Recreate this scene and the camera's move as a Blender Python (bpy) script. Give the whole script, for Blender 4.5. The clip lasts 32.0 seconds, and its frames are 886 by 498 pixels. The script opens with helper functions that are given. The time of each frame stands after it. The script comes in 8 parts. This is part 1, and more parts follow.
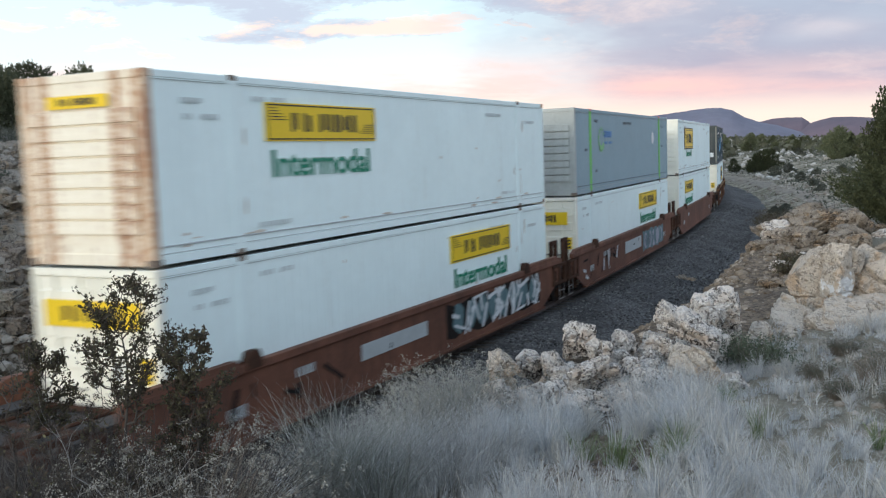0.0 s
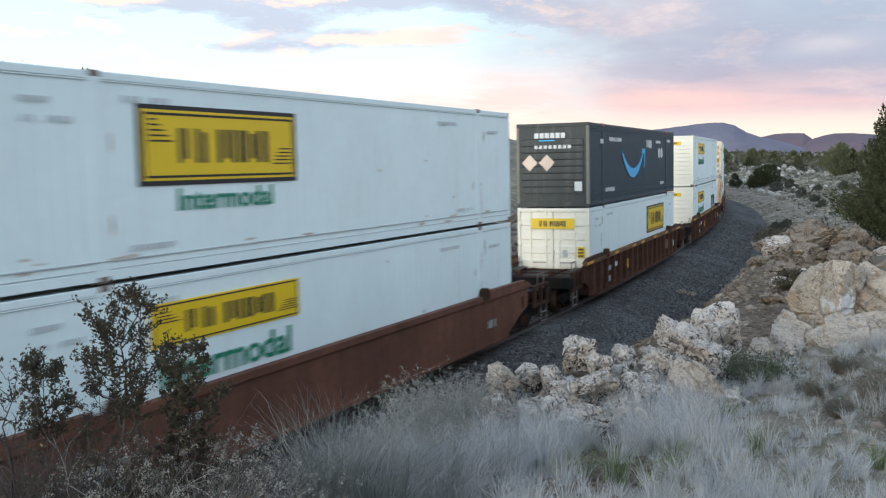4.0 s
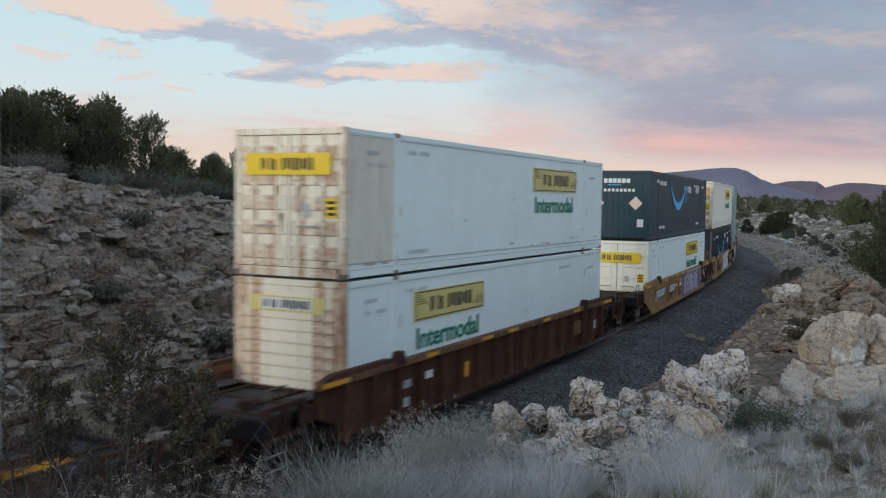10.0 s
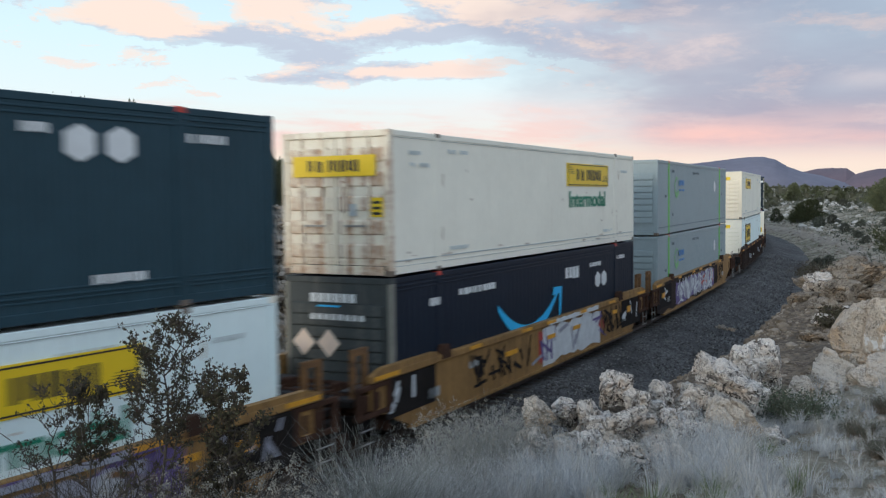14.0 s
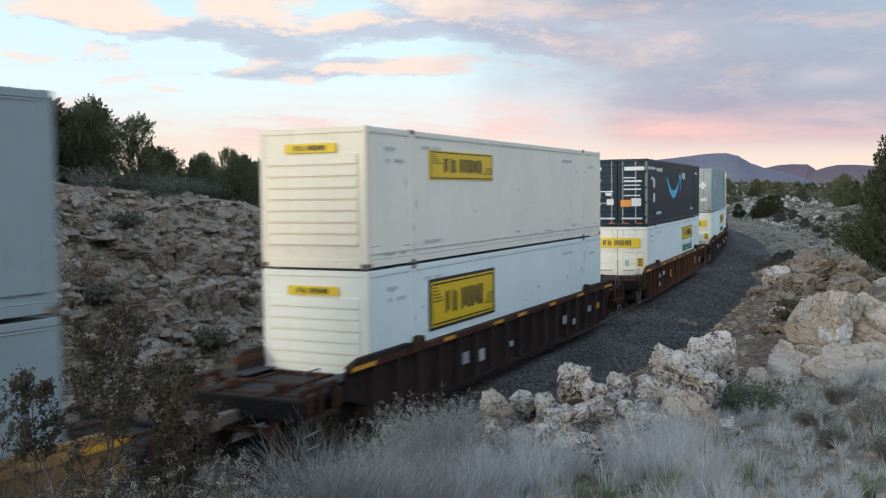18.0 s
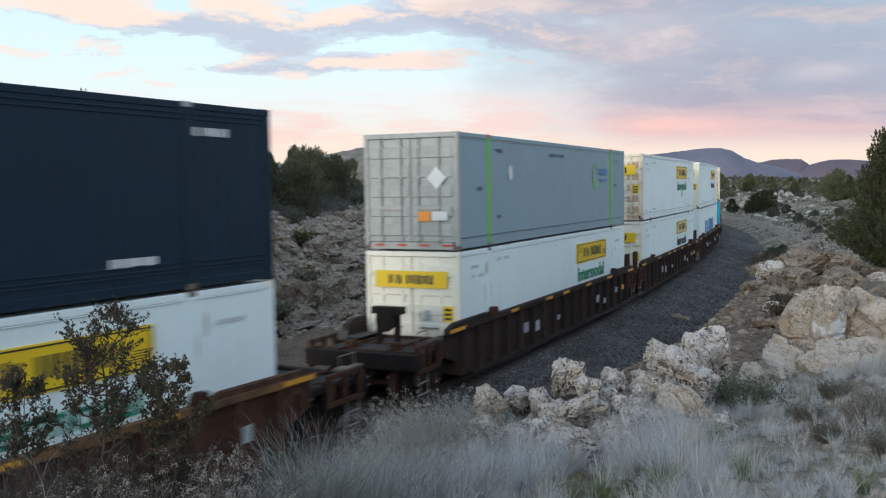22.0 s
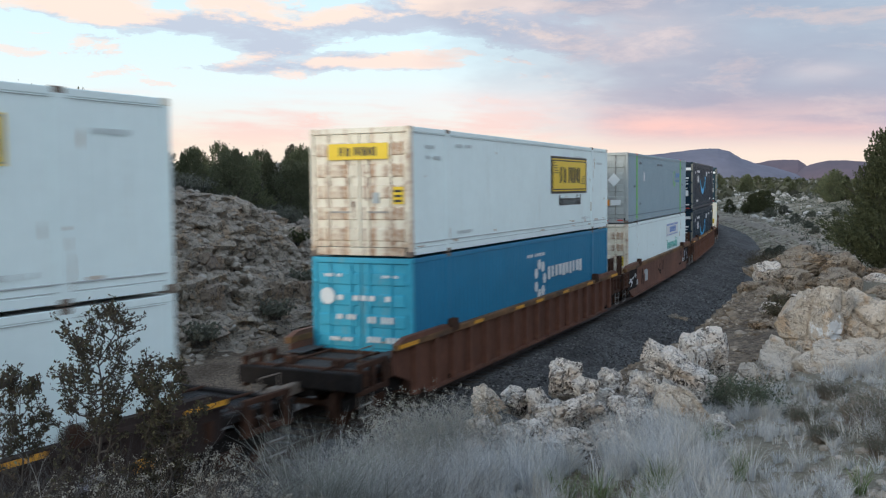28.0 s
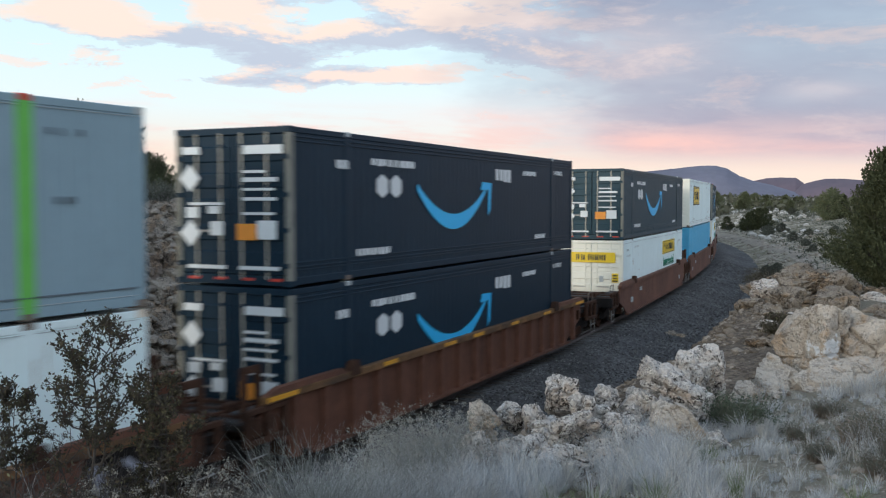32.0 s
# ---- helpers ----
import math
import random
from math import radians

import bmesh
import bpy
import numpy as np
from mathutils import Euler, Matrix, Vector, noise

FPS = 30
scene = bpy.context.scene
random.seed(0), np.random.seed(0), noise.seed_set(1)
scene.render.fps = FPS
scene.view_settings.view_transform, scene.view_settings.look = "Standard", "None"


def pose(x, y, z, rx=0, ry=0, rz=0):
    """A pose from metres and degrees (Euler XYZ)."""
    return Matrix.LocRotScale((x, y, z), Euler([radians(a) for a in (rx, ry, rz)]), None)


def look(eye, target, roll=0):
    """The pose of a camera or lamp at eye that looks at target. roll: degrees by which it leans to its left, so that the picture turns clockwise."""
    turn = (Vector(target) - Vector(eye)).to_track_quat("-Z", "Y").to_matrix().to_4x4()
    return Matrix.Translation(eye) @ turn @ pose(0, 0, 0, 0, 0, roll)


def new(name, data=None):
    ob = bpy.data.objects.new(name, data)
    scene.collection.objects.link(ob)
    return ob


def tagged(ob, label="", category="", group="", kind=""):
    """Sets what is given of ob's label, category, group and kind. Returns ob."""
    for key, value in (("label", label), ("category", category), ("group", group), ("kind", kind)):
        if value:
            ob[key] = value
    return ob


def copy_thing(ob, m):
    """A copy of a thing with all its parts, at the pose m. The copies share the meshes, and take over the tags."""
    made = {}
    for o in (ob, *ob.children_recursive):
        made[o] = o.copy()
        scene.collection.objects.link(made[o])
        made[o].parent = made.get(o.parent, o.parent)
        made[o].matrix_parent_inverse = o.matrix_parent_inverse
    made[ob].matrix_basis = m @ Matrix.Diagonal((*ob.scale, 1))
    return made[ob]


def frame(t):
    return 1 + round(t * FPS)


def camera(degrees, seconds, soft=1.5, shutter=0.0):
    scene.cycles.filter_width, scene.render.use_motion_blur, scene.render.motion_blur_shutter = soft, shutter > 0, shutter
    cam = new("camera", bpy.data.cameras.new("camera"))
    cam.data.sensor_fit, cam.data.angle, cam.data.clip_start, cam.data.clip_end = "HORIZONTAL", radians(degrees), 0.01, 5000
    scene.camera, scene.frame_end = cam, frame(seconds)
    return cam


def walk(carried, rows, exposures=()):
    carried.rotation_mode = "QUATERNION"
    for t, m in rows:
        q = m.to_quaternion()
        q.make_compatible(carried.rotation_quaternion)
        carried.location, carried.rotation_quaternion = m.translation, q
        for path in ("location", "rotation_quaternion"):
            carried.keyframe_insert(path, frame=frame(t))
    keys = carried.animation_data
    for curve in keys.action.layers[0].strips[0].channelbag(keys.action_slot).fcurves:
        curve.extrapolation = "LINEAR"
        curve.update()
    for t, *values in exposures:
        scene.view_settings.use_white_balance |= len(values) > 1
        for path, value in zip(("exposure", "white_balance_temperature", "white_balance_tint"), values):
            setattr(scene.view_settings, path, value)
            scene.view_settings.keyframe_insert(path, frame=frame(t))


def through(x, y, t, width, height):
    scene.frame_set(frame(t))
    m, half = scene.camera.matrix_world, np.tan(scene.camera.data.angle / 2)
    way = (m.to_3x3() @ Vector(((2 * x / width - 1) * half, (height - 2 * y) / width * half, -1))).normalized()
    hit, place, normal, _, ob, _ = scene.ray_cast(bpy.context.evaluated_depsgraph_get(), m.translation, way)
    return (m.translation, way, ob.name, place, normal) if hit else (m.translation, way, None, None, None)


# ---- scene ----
EXPOSURES = [(0.0, 0.17, 6260, 5), (2.5, 0.22, 6260, 5), (5.0, 0.18, 6260, 5), (7.0, 0.13, 6260, 5), (8.0, 0.03, 6260, 5), (9.0, -0.30, 6260, 5), (11.0, -0.36, 6260, 5), (12.5, -0.17, 6260, 5), (14.0, -0.04, 6260, 5), (32.0, 0.0, 6260, 5)]
cam = camera(50.44, 32.0, soft=1.2, shutter=0.55)
walk(cam, [
    (0.0, pose(-0.036, 0.017, 5.094, 83.63, 0.57, -0.97)),
    (0.5, pose(-0.045, 0.033, 5.110, 83.89, 0.26, -1.17)),
    (1.0, pose(-0.044, 0.037, 5.109, 84.22, 0.25, -0.69)),
    (1.5, pose(-0.042, 0.037, 5.113, 84.37, 0.16, -1.05)),
    (2.0, pose(-0.040, 0.029, 5.110, 84.51, -0.04, -0.65)),
    (2.5, pose(-0.022, 0.012, 5.103, 84.18, 0.29, -1.11)),
    (4.5, pose(-0.050, 0.036, 5.116, 84.40, -0.93, -0.49)),
    (5.0, pose(-0.053, 0.025, 5.124, 85.82, -1.86, 0.07)),
    (5.5, pose(-0.055, 0.026, 5.128, 86.41, -2.02, 0.42)),
    (6.0, pose(-0.062, 0.009, 5.134, 86.48, -2.01, 0.54)),
    (6.5, pose(-0.056, 0.006, 5.133, 86.57, -1.89, 0.68)),
    (7.0, pose(-0.060, 0.011, 5.134, 86.31, -1.80, 0.35)),
    (7.5, pose(-0.052, -0.000, 5.139, 86.66, -1.78, 0.32)),
    (8.0, pose(-0.057, 0.001, 5.136, 86.91, -1.66, 0.33)),
    (8.5, pose(-0.050, -0.005, 5.134, 86.93, -1.81, 0.19)),
    (9.0, pose(-0.047, 0.009, 5.133, 87.00, -1.66, -0.08)),
    (9.5, pose(-0.055, 0.023, 5.130, 86.68, -2.03, -0.21)),
    (10.0, pose(-0.059, 0.037, 5.129, 86.37, -2.32, -0.10)),
    (10.5, pose(-0.069, 0.030, 5.132, 86.39, -2.35, 0.31)),
    (11.0, pose(-0.073, 0.014, 5.130, 86.29, -2.10, 1.07)),
    (11.5, pose(-0.061, 0.014, 5.124, 85.97, -1.69, 0.60)),
    (12.0, pose(-0.065, 0.009, 5.127, 86.04, -0.98, 0.76)),
    (12.5, pose(-0.068, -0.007, 5.130, 86.39, -1.08, 1.01)),
    (13.0, pose(-0.064, -0.017, 5.136, 86.73, -1.17, 1.40)),
    (13.5, pose(-0.054, -0.033, 5.132, 86.80, -1.00, 1.51)),
    (14.0, pose(-0.049, -0.031, 5.126, 86.18, -0.74, 1.45)),
    (14.5, pose(-0.028, -0.034, 5.121, 85.64, -0.74, 1.61)),
    (15.0, pose(0.007, -0.037, 5.119, 85.91, -0.74, 0.49)),
    (15.5, pose(0.023, -0.037, 5.103, 85.70, -0.60, 0.21)),
    (17.5, pose(0.049, -0.022, 5.101, 86.20, -0.65, -0.88)),
    (18.0, pose(0.049, -0.024, 5.099, 85.98, -0.69, -0.59)),
    (18.5, pose(0.054, -0.025, 5.094, 86.28, -0.37, -0.45)),
    (19.0, pose(0.046, -0.019, 5.102, 86.47, -0.59, -0.43)),
    (19.5, pose(0.046, -0.026, 5.100, 86.28, -0.56, -0.12)),
    (20.0, pose(0.045, -0.021, 5.104, 86.27, -0.46, -0.65)),
    (20.5, pose(0.044, -0.030, 5.103, 86.62, -0.68, -0.55)),
    (21.0, pose(0.052, -0.015, 5.106, 86.00, -0.21, -0.85)),
    (21.5, pose(0.048, -0.007, 5.099, 85.86, -0.64, -0.85)),
    (22.0, pose(0.051, 0.001, 5.100, 85.68, -0.65, -0.95)),
    (22.5, pose(0.046, -0.007, 5.109, 85.79, -0.80, -1.02)),
    (23.0, pose(0.043, -0.025, 5.111, 85.80, -0.83, -1.04)),
    (23.5, pose(0.056, -0.013, 5.110, 86.05, -0.66, -1.02)),
    (24.0, pose(0.048, -0.007, 5.103, 86.15, -0.67, -1.01)),
    (24.5, pose(0.055, 0.005, 5.106, 86.14, -0.92, -1.05)),
    (25.0, pose(0.060, -0.004, 5.099, 86.45, -0.85, -0.88)),
    (25.5, pose(0.059, -0.001, 5.100, 86.43, -0.81, -1.24)),
    (27.5, pose(0.050, 0.013, 5.099, 85.95, -0.95, -1.16)),
    (28.0, pose(0.050, 0.012, 5.100, 85.67, -0.81, -1.10)),
    (28.5, pose(0.048, 0.003, 5.100, 85.82, -0.86, -1.05)),
    (29.0, pose(0.048, 0.005, 5.105, 85.86, -0.73, -1.07)),
    (29.5, pose(0.048, 0.009, 5.110, 86.07, -0.91, -1.13)),
    (30.0, pose(0.055, -0.006, 5.108, 86.38, -0.59, -1.24)),
    (30.5, pose(0.055, -0.007, 5.108, 86.59, -0.79, -1.37)),
    (31.0, pose(0.061, -0.002, 5.107, 86.65, -0.92, -1.45)),
    (31.5, pose(0.061, 0.004, 5.103, 86.58, -1.12, -1.18)),
    (32.0, pose(0.053, 0.013, 5.107, 86.54, -1.38, -1.20)),
], EXPOSURES)

# ---- light: dusk, the sun low behind the camera, broken cloud all over ----
SUN_AZ, SUN_EL = 222.0, 8.0      # degrees clockwise from +y, and above the horizon
sun = new("sun", bpy.data.lights.new("sun", "SUN"))
sun.data.energy, sun.data.angle, sun.data.color = 1.75, radians(24), (1.0, 0.87, 0.72)
sun.matrix_world = look((0, 0, 60), (-60 * math.sin(radians(SUN_AZ)), -60 * math.cos(radians(SUN_AZ)), 60 - 60 * math.tan(radians(SUN_EL))))
scene.view_settings.exposure = 0.0


class Graph:
    """A node tree written as calls."""

    def __init__(self, tree):
        self.t = tree
        tree.nodes.clear()

    def n(self, kind, ins=()):
        node = self.t.nodes.new(kind)
        for key, v in (ins.items() if isinstance(ins, dict) else enumerate(ins)):
            self.put(node.inputs[key], v)
        return node

    def put(self, sock, v):
        if v is None:
            return
        if isinstance(v, bpy.types.NodeSocket):
            self.t.links.new(v, sock)
        elif isinstance(v, (tuple, list)) and sock.type == "RGBA":
            sock.default_value = (*v[:3], 1)
        else:
            sock.default_value = v

    def math(self, op, a, b=None, c=None, clamp=False):
        node = self.n("ShaderNodeMath", [a, b, c])
        node.operation, node.use_clamp = op, clamp
        return node.outputs[0]

    def ramp(self, fac, stops, mode="LINEAR"):
        node = self.n("ShaderNodeValToRGB", [fac])
        e = node.color_ramp.elements
        node.color_ramp.interpolation = mode
        while len(e) < len(stops):
            e.new(0.5)
        for el, (p, col) in zip(e, stops):
            el.position = p
            el.color = (col, col, col, 1) if isinstance(col, (int, float)) else (*col, 1)
        return node.outputs[0]

    def mix(self, fac, a, b, op="MIX"):
        node = self.n("ShaderNodeMix")
        node.data_type, node.blend_type = "RGBA", op
        self.put(node.inputs[0], fac)
        self.put(node.inputs[6], a)
        self.put(node.inputs[7], b)
        return node.outputs[2]

    def noise(self, vec, scale, detail=4.0, rough=0.55, dist=0.0):
        return self.n("ShaderNodeTexNoise", {"Vector": vec, "Scale": scale, "Detail": detail, "Roughness": rough, "Distortion": dist}).outputs[0]

    def scaled(self, vec, s):
        return self.n("ShaderNodeMapping", {"Vector": vec, "Scale": s}).outputs[0]


def make_world():
    world = bpy.data.worlds.new("dusk_sky")
    scene.world = world
    world.use_nodes = True
    g = Graph(world.node_tree)
    way = g.n("ShaderNodeTexCoord").outputs["Generated"]
    xyz = g.n("ShaderNodeSeparateXYZ", [way])
    x, y, z = xyz.outputs
    air = g.n("ShaderNodeTexSky")
    air.sky_type, air.sun_disc, air.dust_density = "NISHITA", False, 2.0
    air.sun_elevation, air.sun_rotation = radians(SUN_EL), radians(SUN_AZ)
    sky = air.outputs[0]
    up = g.math("MAXIMUM", z, 0.0)
    clear = g.ramp(up, [(0.0, (0.95, 0.74, 0.60)), (0.04, (0.97, 0.84, 0.76)), (0.085, (0.86, 0.94, 0.97)), (0.15, (0.76, 0.93, 1.0)), (0.30, (0.56, 0.74, 0.92)), (0.7, (0.42, 0.60, 0.86))])
    clear = g.mix(0.10, clear, g.mix(1.0, sky, (0.12, 0.12, 0.12), "MULTIPLY"))
    lean = g.n("ShaderNodeMapping", {"Vector": way, "Scale": (1.0, 0.8, 3.4)}).outputs[0]
    above = g.n("ShaderNodeMapping", {"Vector": way, "Scale": (1.0, 0.8, 3.4), "Location": (0.004, 0.0, 0.045)}).outputs[0]
    n0, n1 = g.noise(lean, 10.5, 12.0, 0.64, 0.25), g.noise(above, 10.5, 12.0, 0.64, 0.25)
    soft = g.noise(lean, 2.6, 5.0, 0.55)

    def cloud(cx, cz, rx, rz, amount):
        """One cloud of the bank: how strongly it thickens the air about its middle."""
        q = g.math("ADD", g.math("POWER", g.math("DIVIDE", g.math("SUBTRACT", x, cx), rx), 2.0), g.math("POWER", g.math("DIVIDE", g.math("SUBTRACT", z, cz), rz), 2.0))
        return g.math("MULTIPLY", g.math("EXPONENT", g.math("MULTIPLY", q, -1.0)), amount)

    def total(rows):
        out = cloud(*rows[0])
        for row in rows[1:]:
            out = g.math("ADD", out, cloud(*row))
        return out
    # sunlit heads, their grey undersides, and the clear air between
    heads = total([(-0.325, 0.165, 0.040, 0.016, 0.30), (-0.205, 0.190, 0.060, 0.020, 0.28), (-0.115, 0.176, 0.075, 0.012, 0.10), (0.055, 0.182, 0.075, 0.018, 0.24), (-0.02, 0.205, 0.14, 0.014, 0.08), (-0.045, 0.116, 0.070, 0.005, 0.11), (0.02, 0.130, 0.05, 0.005, 0.09), (-0.255, 0.090, 0.022, 0.005, 0.12)])
    bellies = total([(-0.245, 0.149, 0.045, 0.011, 0.19), (-0.165, 0.134, 0.055, 0.014, 0.23), (-0.06, 0.125, 0.05, 0.006, 0.12), (-0.12, 0.112, 0.05, 0.005, 0.12), (-0.215, 0.108, 0.060, 0.006, 0.15), (-0.03, 0.158, 0.130, 0.014, 0.20), (-0.10, 0.197, 0.05, 0.008, 0.10), (0.12, 0.150, 0.08, 0.02, 0.14)])
    bank = g.ramp(up, [(0.0, 0.36), (0.055, 0.37), (0.09, 0.40), (0.125, 0.43), (0.20, 0.44), (0.28, 0.45), (0.5, 0.47)], "EASE")
    east = g.ramp(g.math("ADD", x, g.math("MULTIPLY", g.math("SUBTRACT", soft, 0.5), 0.5)), [(0.0, 0.0), (0.09, 0.45), (0.22, 1.0)], "EASE")
    dens = g.math("ADD", g.math("ADD", g.math("MULTIPLY_ADD", n0, 0.85, -0.425), bank), g.math("ADD", heads, bellies))
    mask = g.ramp(dens, [(0.465, 0.0), (0.505, 0.60), (0.60, 0.97)], "EASE")
    shade = g.math("MULTIPLY_ADD", g.math("SUBTRACT", n0, n1), 3.0, 0.50)
    shade = g.math("ADD", shade, g.math("SUBTRACT", g.math("MULTIPLY", heads, 2.4), g.math("MULTIPLY", bellies, 2.6)), clamp=True)
    lit = g.ramp(up, [(0.0, (0.95, 0.66, 0.55)), (0.08, (0.95, 0.72, 0.65)), (0.16, (0.98, 0.755, 0.65)), (0.4, (0.80, 0.74, 0.74))])
    grey = g.ramp(up, [(0.0, (0.62, 0.52, 0.58)), (0.08, (0.52, 0.55, 0.66)), (0.2, (0.56, 0.59, 0.69)), (0.6, (0.46, 0.54, 0.68))])
    puff = g.mix(g.ramp(shade, [(0.22, 0.0), (0.74, 1.0)], "EASE"), grey, lit)
    col = g.mix(mask, clear, puff)
    veil = g.ramp(up, [(0.0, (0.95, 0.74, 0.62)), (0.028, (0.93, 0.70, 0.63)), (0.05, (0.58, 0.45, 0.51)), (0.085, (0.36, 0.34, 0.445)), (0.14, (0.335, 0.345, 0.455)), (0.22, (0.275, 0.30, 0.42)), (0.6, (0.45, 0.54, 0.70))])
    veil = g.mix(g.math("MULTIPLY", g.ramp(n0, [(0.47, 0.0), (0.70, 1.0)], "EASE"), 0.28), veil, g.mix(0.5, lit, (0.97, 0.80, 0.74)))
    col = g.mix(g.math("MULTIPLY", east, g.ramp(soft, [(0.30, 0.65), (0.60, 0.96)])), col, veil)
    col = g.mix(g.math("MULTIPLY", total([(0.215, 0.150, 0.075, 0.034, 0.42), (0.385, 0.108, 0.030, 0.008, 0.5), (0.10, 0.175, 0.03, 0.010, 0.4), (0.06, 0.080, 0.15, 0.018, 0.55)]), g.ramp(n0, [(0.30, 0.45), (0.66, 1.0)])), col, (0.93, 0.75, 0.72))
    col = g.mix(g.math("MULTIPLY", total([(0.245, 0.056, 0.075, 0.010, 0.9), (0.36, 0.052, 0.08, 0.008, 0.5)]), g.ramp(n0, [(0.34, 0.3), (0.58, 1.0)])), col, (0.95, 0.55, 0.50))
    # pink streaks low down, and the pale band on the horizon
    low = g.ramp(up, [(0.015, 0.0), (0.035, 0.75), (0.062, 0.75), (0.095, 0.0)], "EASE")
    pink = g.math("MULTIPLY", low, g.ramp(g.noise(g.scaled(way, (1.0, 1.0, 7.0)), 5.0, 6.0, 0.55), [(0.42, 0.0), (0.60, 1.0)], "EASE"))
    pink = g.math("MULTIPLY", pink, g.math("MULTIPLY_ADD", east, -0.5, 1.0))
    col = g.mix(pink, col, (0.93, 0.61, 0.56))
    haze = g.ramp(up, [(0.0, 0.9), (0.022, 0.6), (0.055, 0.0)], "EASE")
    col = g.mix(haze, col, (0.95, 0.77, 0.64))
    back = g.math("MULTIPLY", g.math("MAXIMUM", g.math("MULTIPLY", y, -1.0), 0.0), g.ramp(up, [(0.0, 1.0), (0.5, 0.4), (1.0, 0.0)]))
    col = g.mix(g.math("MULTIPLY", back, 0.95, clamp=True), col, (1.42, 1.56, 1.66))
    below = g.math("LESS_THAN", z, -0.002)
    col = g.mix(below, col, (0.18, 0.175, 0.17))
    bg = g.n("ShaderNodeBackground", [col, 1.12])
    out = g.n("ShaderNodeOutputWorld")
    g.put(out.inputs[0], bg.outputs[0])


make_world()

# ---- materials ----
MATS = {}


def mat(name, col, rough=0.7, metal=0.0, var=0.12, scale=3.0, bump=0.0, bscale=40.0, dirt=None, dirt_amt=0.0, dirt_scale=(1, 1, 1), streak=False, rnd=0.0, spec=0.4, col2=None, sub=0.0):
    """A painted, mineral or plant surface: colour varied at two scales, grain, and stains."""
    m = bpy.data.materials.new(name)
    m.use_nodes = True
    g = Graph(m.node_tree)
    co = g.n("ShaderNodeTexCoord").outputs["Object"]
    a = g.noise(co, scale, 5.0, 0.6)
    b = g.noise(co, scale * 7.3, 4.0, 0.6)
    f = g.math("ADD", g.math("MULTIPLY", a, 0.65), g.math("MULTIPLY", b, 0.35))
    dark = tuple(c * (1 - var * 1.6) for c in col)
    light = tuple(min(1, c * (1 + var * 1.6)) for c in (col2 or col))
    c = g.mix(g.ramp(f, [(0.30, 0.0), (0.70, 1.0)]), dark, light)
    if rnd:
        r = g.n("ShaderNodeObjectInfo").outputs["Random"]
        v = g.math("MULTIPLY_ADD", r, 2 * rnd, 1 - rnd)
        c = g.mix(1.0, c, g.n("ShaderNodeCombineColor", [v, v, v]).outputs[0], "MULTIPLY")
    rr = rough
    if dirt:
        vec = g.scaled(co, (4.2, 4.2, 0.22) if streak else dirt_scale)
        d = g.noise(vec, 1.6, 6.0, 0.66)
        d2 = g.noise(co, 9.0, 4.0, 0.7)
        k = g.ramp(g.math("ADD", g.math("MULTIPLY", d, 0.75), g.math("MULTIPLY", d2, 0.25)), [(0.62 - 0.30 * dirt_amt, 0.0), (0.80 - 0.18 * dirt_amt, 1.0)])
        k = g.math("MULTIPLY", k, min(1.0, 0.35 + dirt_amt))
        c = g.mix(k, c, dirt)
        rr = g.math("MULTIPLY_ADD", k, 0.85 - rough, rough)
    p = g.n("ShaderNodeBsdfPrincipled", {"Base Color": c, "Roughness": rr, "Metallic": metal, "Specular IOR Level": spec})
    if bump:
        h = g.noise(co, bscale, 5.0, 0.62)
        bp = g.n("ShaderNodeBump", {"Strength": min(1.0, bump), "Distance": 0.02 * max(1.0, bump), "Height": h})
        g.put(p.inputs["Normal"], bp.outputs[0])
    out = g.n("ShaderNodeOutputMaterial")
    g.put(out.inputs[0], p.outputs[0])
    MATS[name] = m
    return m


RUST = (0.16, 0.062, 0.028)


def rust_columns(name, stops, bottom=0.0, amount=0.9):
    """Cream paint with rust that runs down in columns; stops: how much at which distance from the middle."""
    m = bpy.data.materials.new(name)
    m.use_nodes = True
    g = Graph(m.node_tree)
    co = g.n("ShaderNodeTexCoord").outputs["Object"]
    px, py, pz = g.n("ShaderNodeSeparateXYZ", [co]).outputs
    run = g.noise(g.scaled(co, (5.0, 5.0, 0.5)), 1.6, 6.0, 0.66)
    spot = g.noise(g.scaled(co, (1.0, 1.0, 2.2)), 4.5, 5.0, 0.7)
    where = g.math("ADD", g.ramp(g.math("ABSOLUTE", px), stops, "EASE"), g.ramp(g.math("MULTIPLY", pz, 0.345), [(0.0, bottom), (0.30, 0.0)]))
    k = g.ramp(g.math("ADD", g.math("ADD", g.math("MULTIPLY", run, 0.55), g.math("MULTIPLY", spot, 0.45)), where), [(0.60, 0.0), (0.80, 1.0)])
    c = g.mix(g.ramp(spot, [(0.35, 0.0), (0.7, 1.0)]), (0.79, 0.71, 0.575), (0.88, 0.82, 0.70))
    c = g.mix(g.math("MULTIPLY", k, amount), c, g.mix(g.ramp(run, [(0.40, 0.0), (0.64, 1.0)]), (0.55, 0.32, 0.16), (0.27, 0.11, 0.052)))
    p = g.n("ShaderNodeBsdfPrincipled", {"Base Color": c, "Roughness": 0.65, "Specular IOR Level": 0.4})
    g.put(g.n("ShaderNodeOutputMaterial").inputs[0], p.outputs[0])
    return m


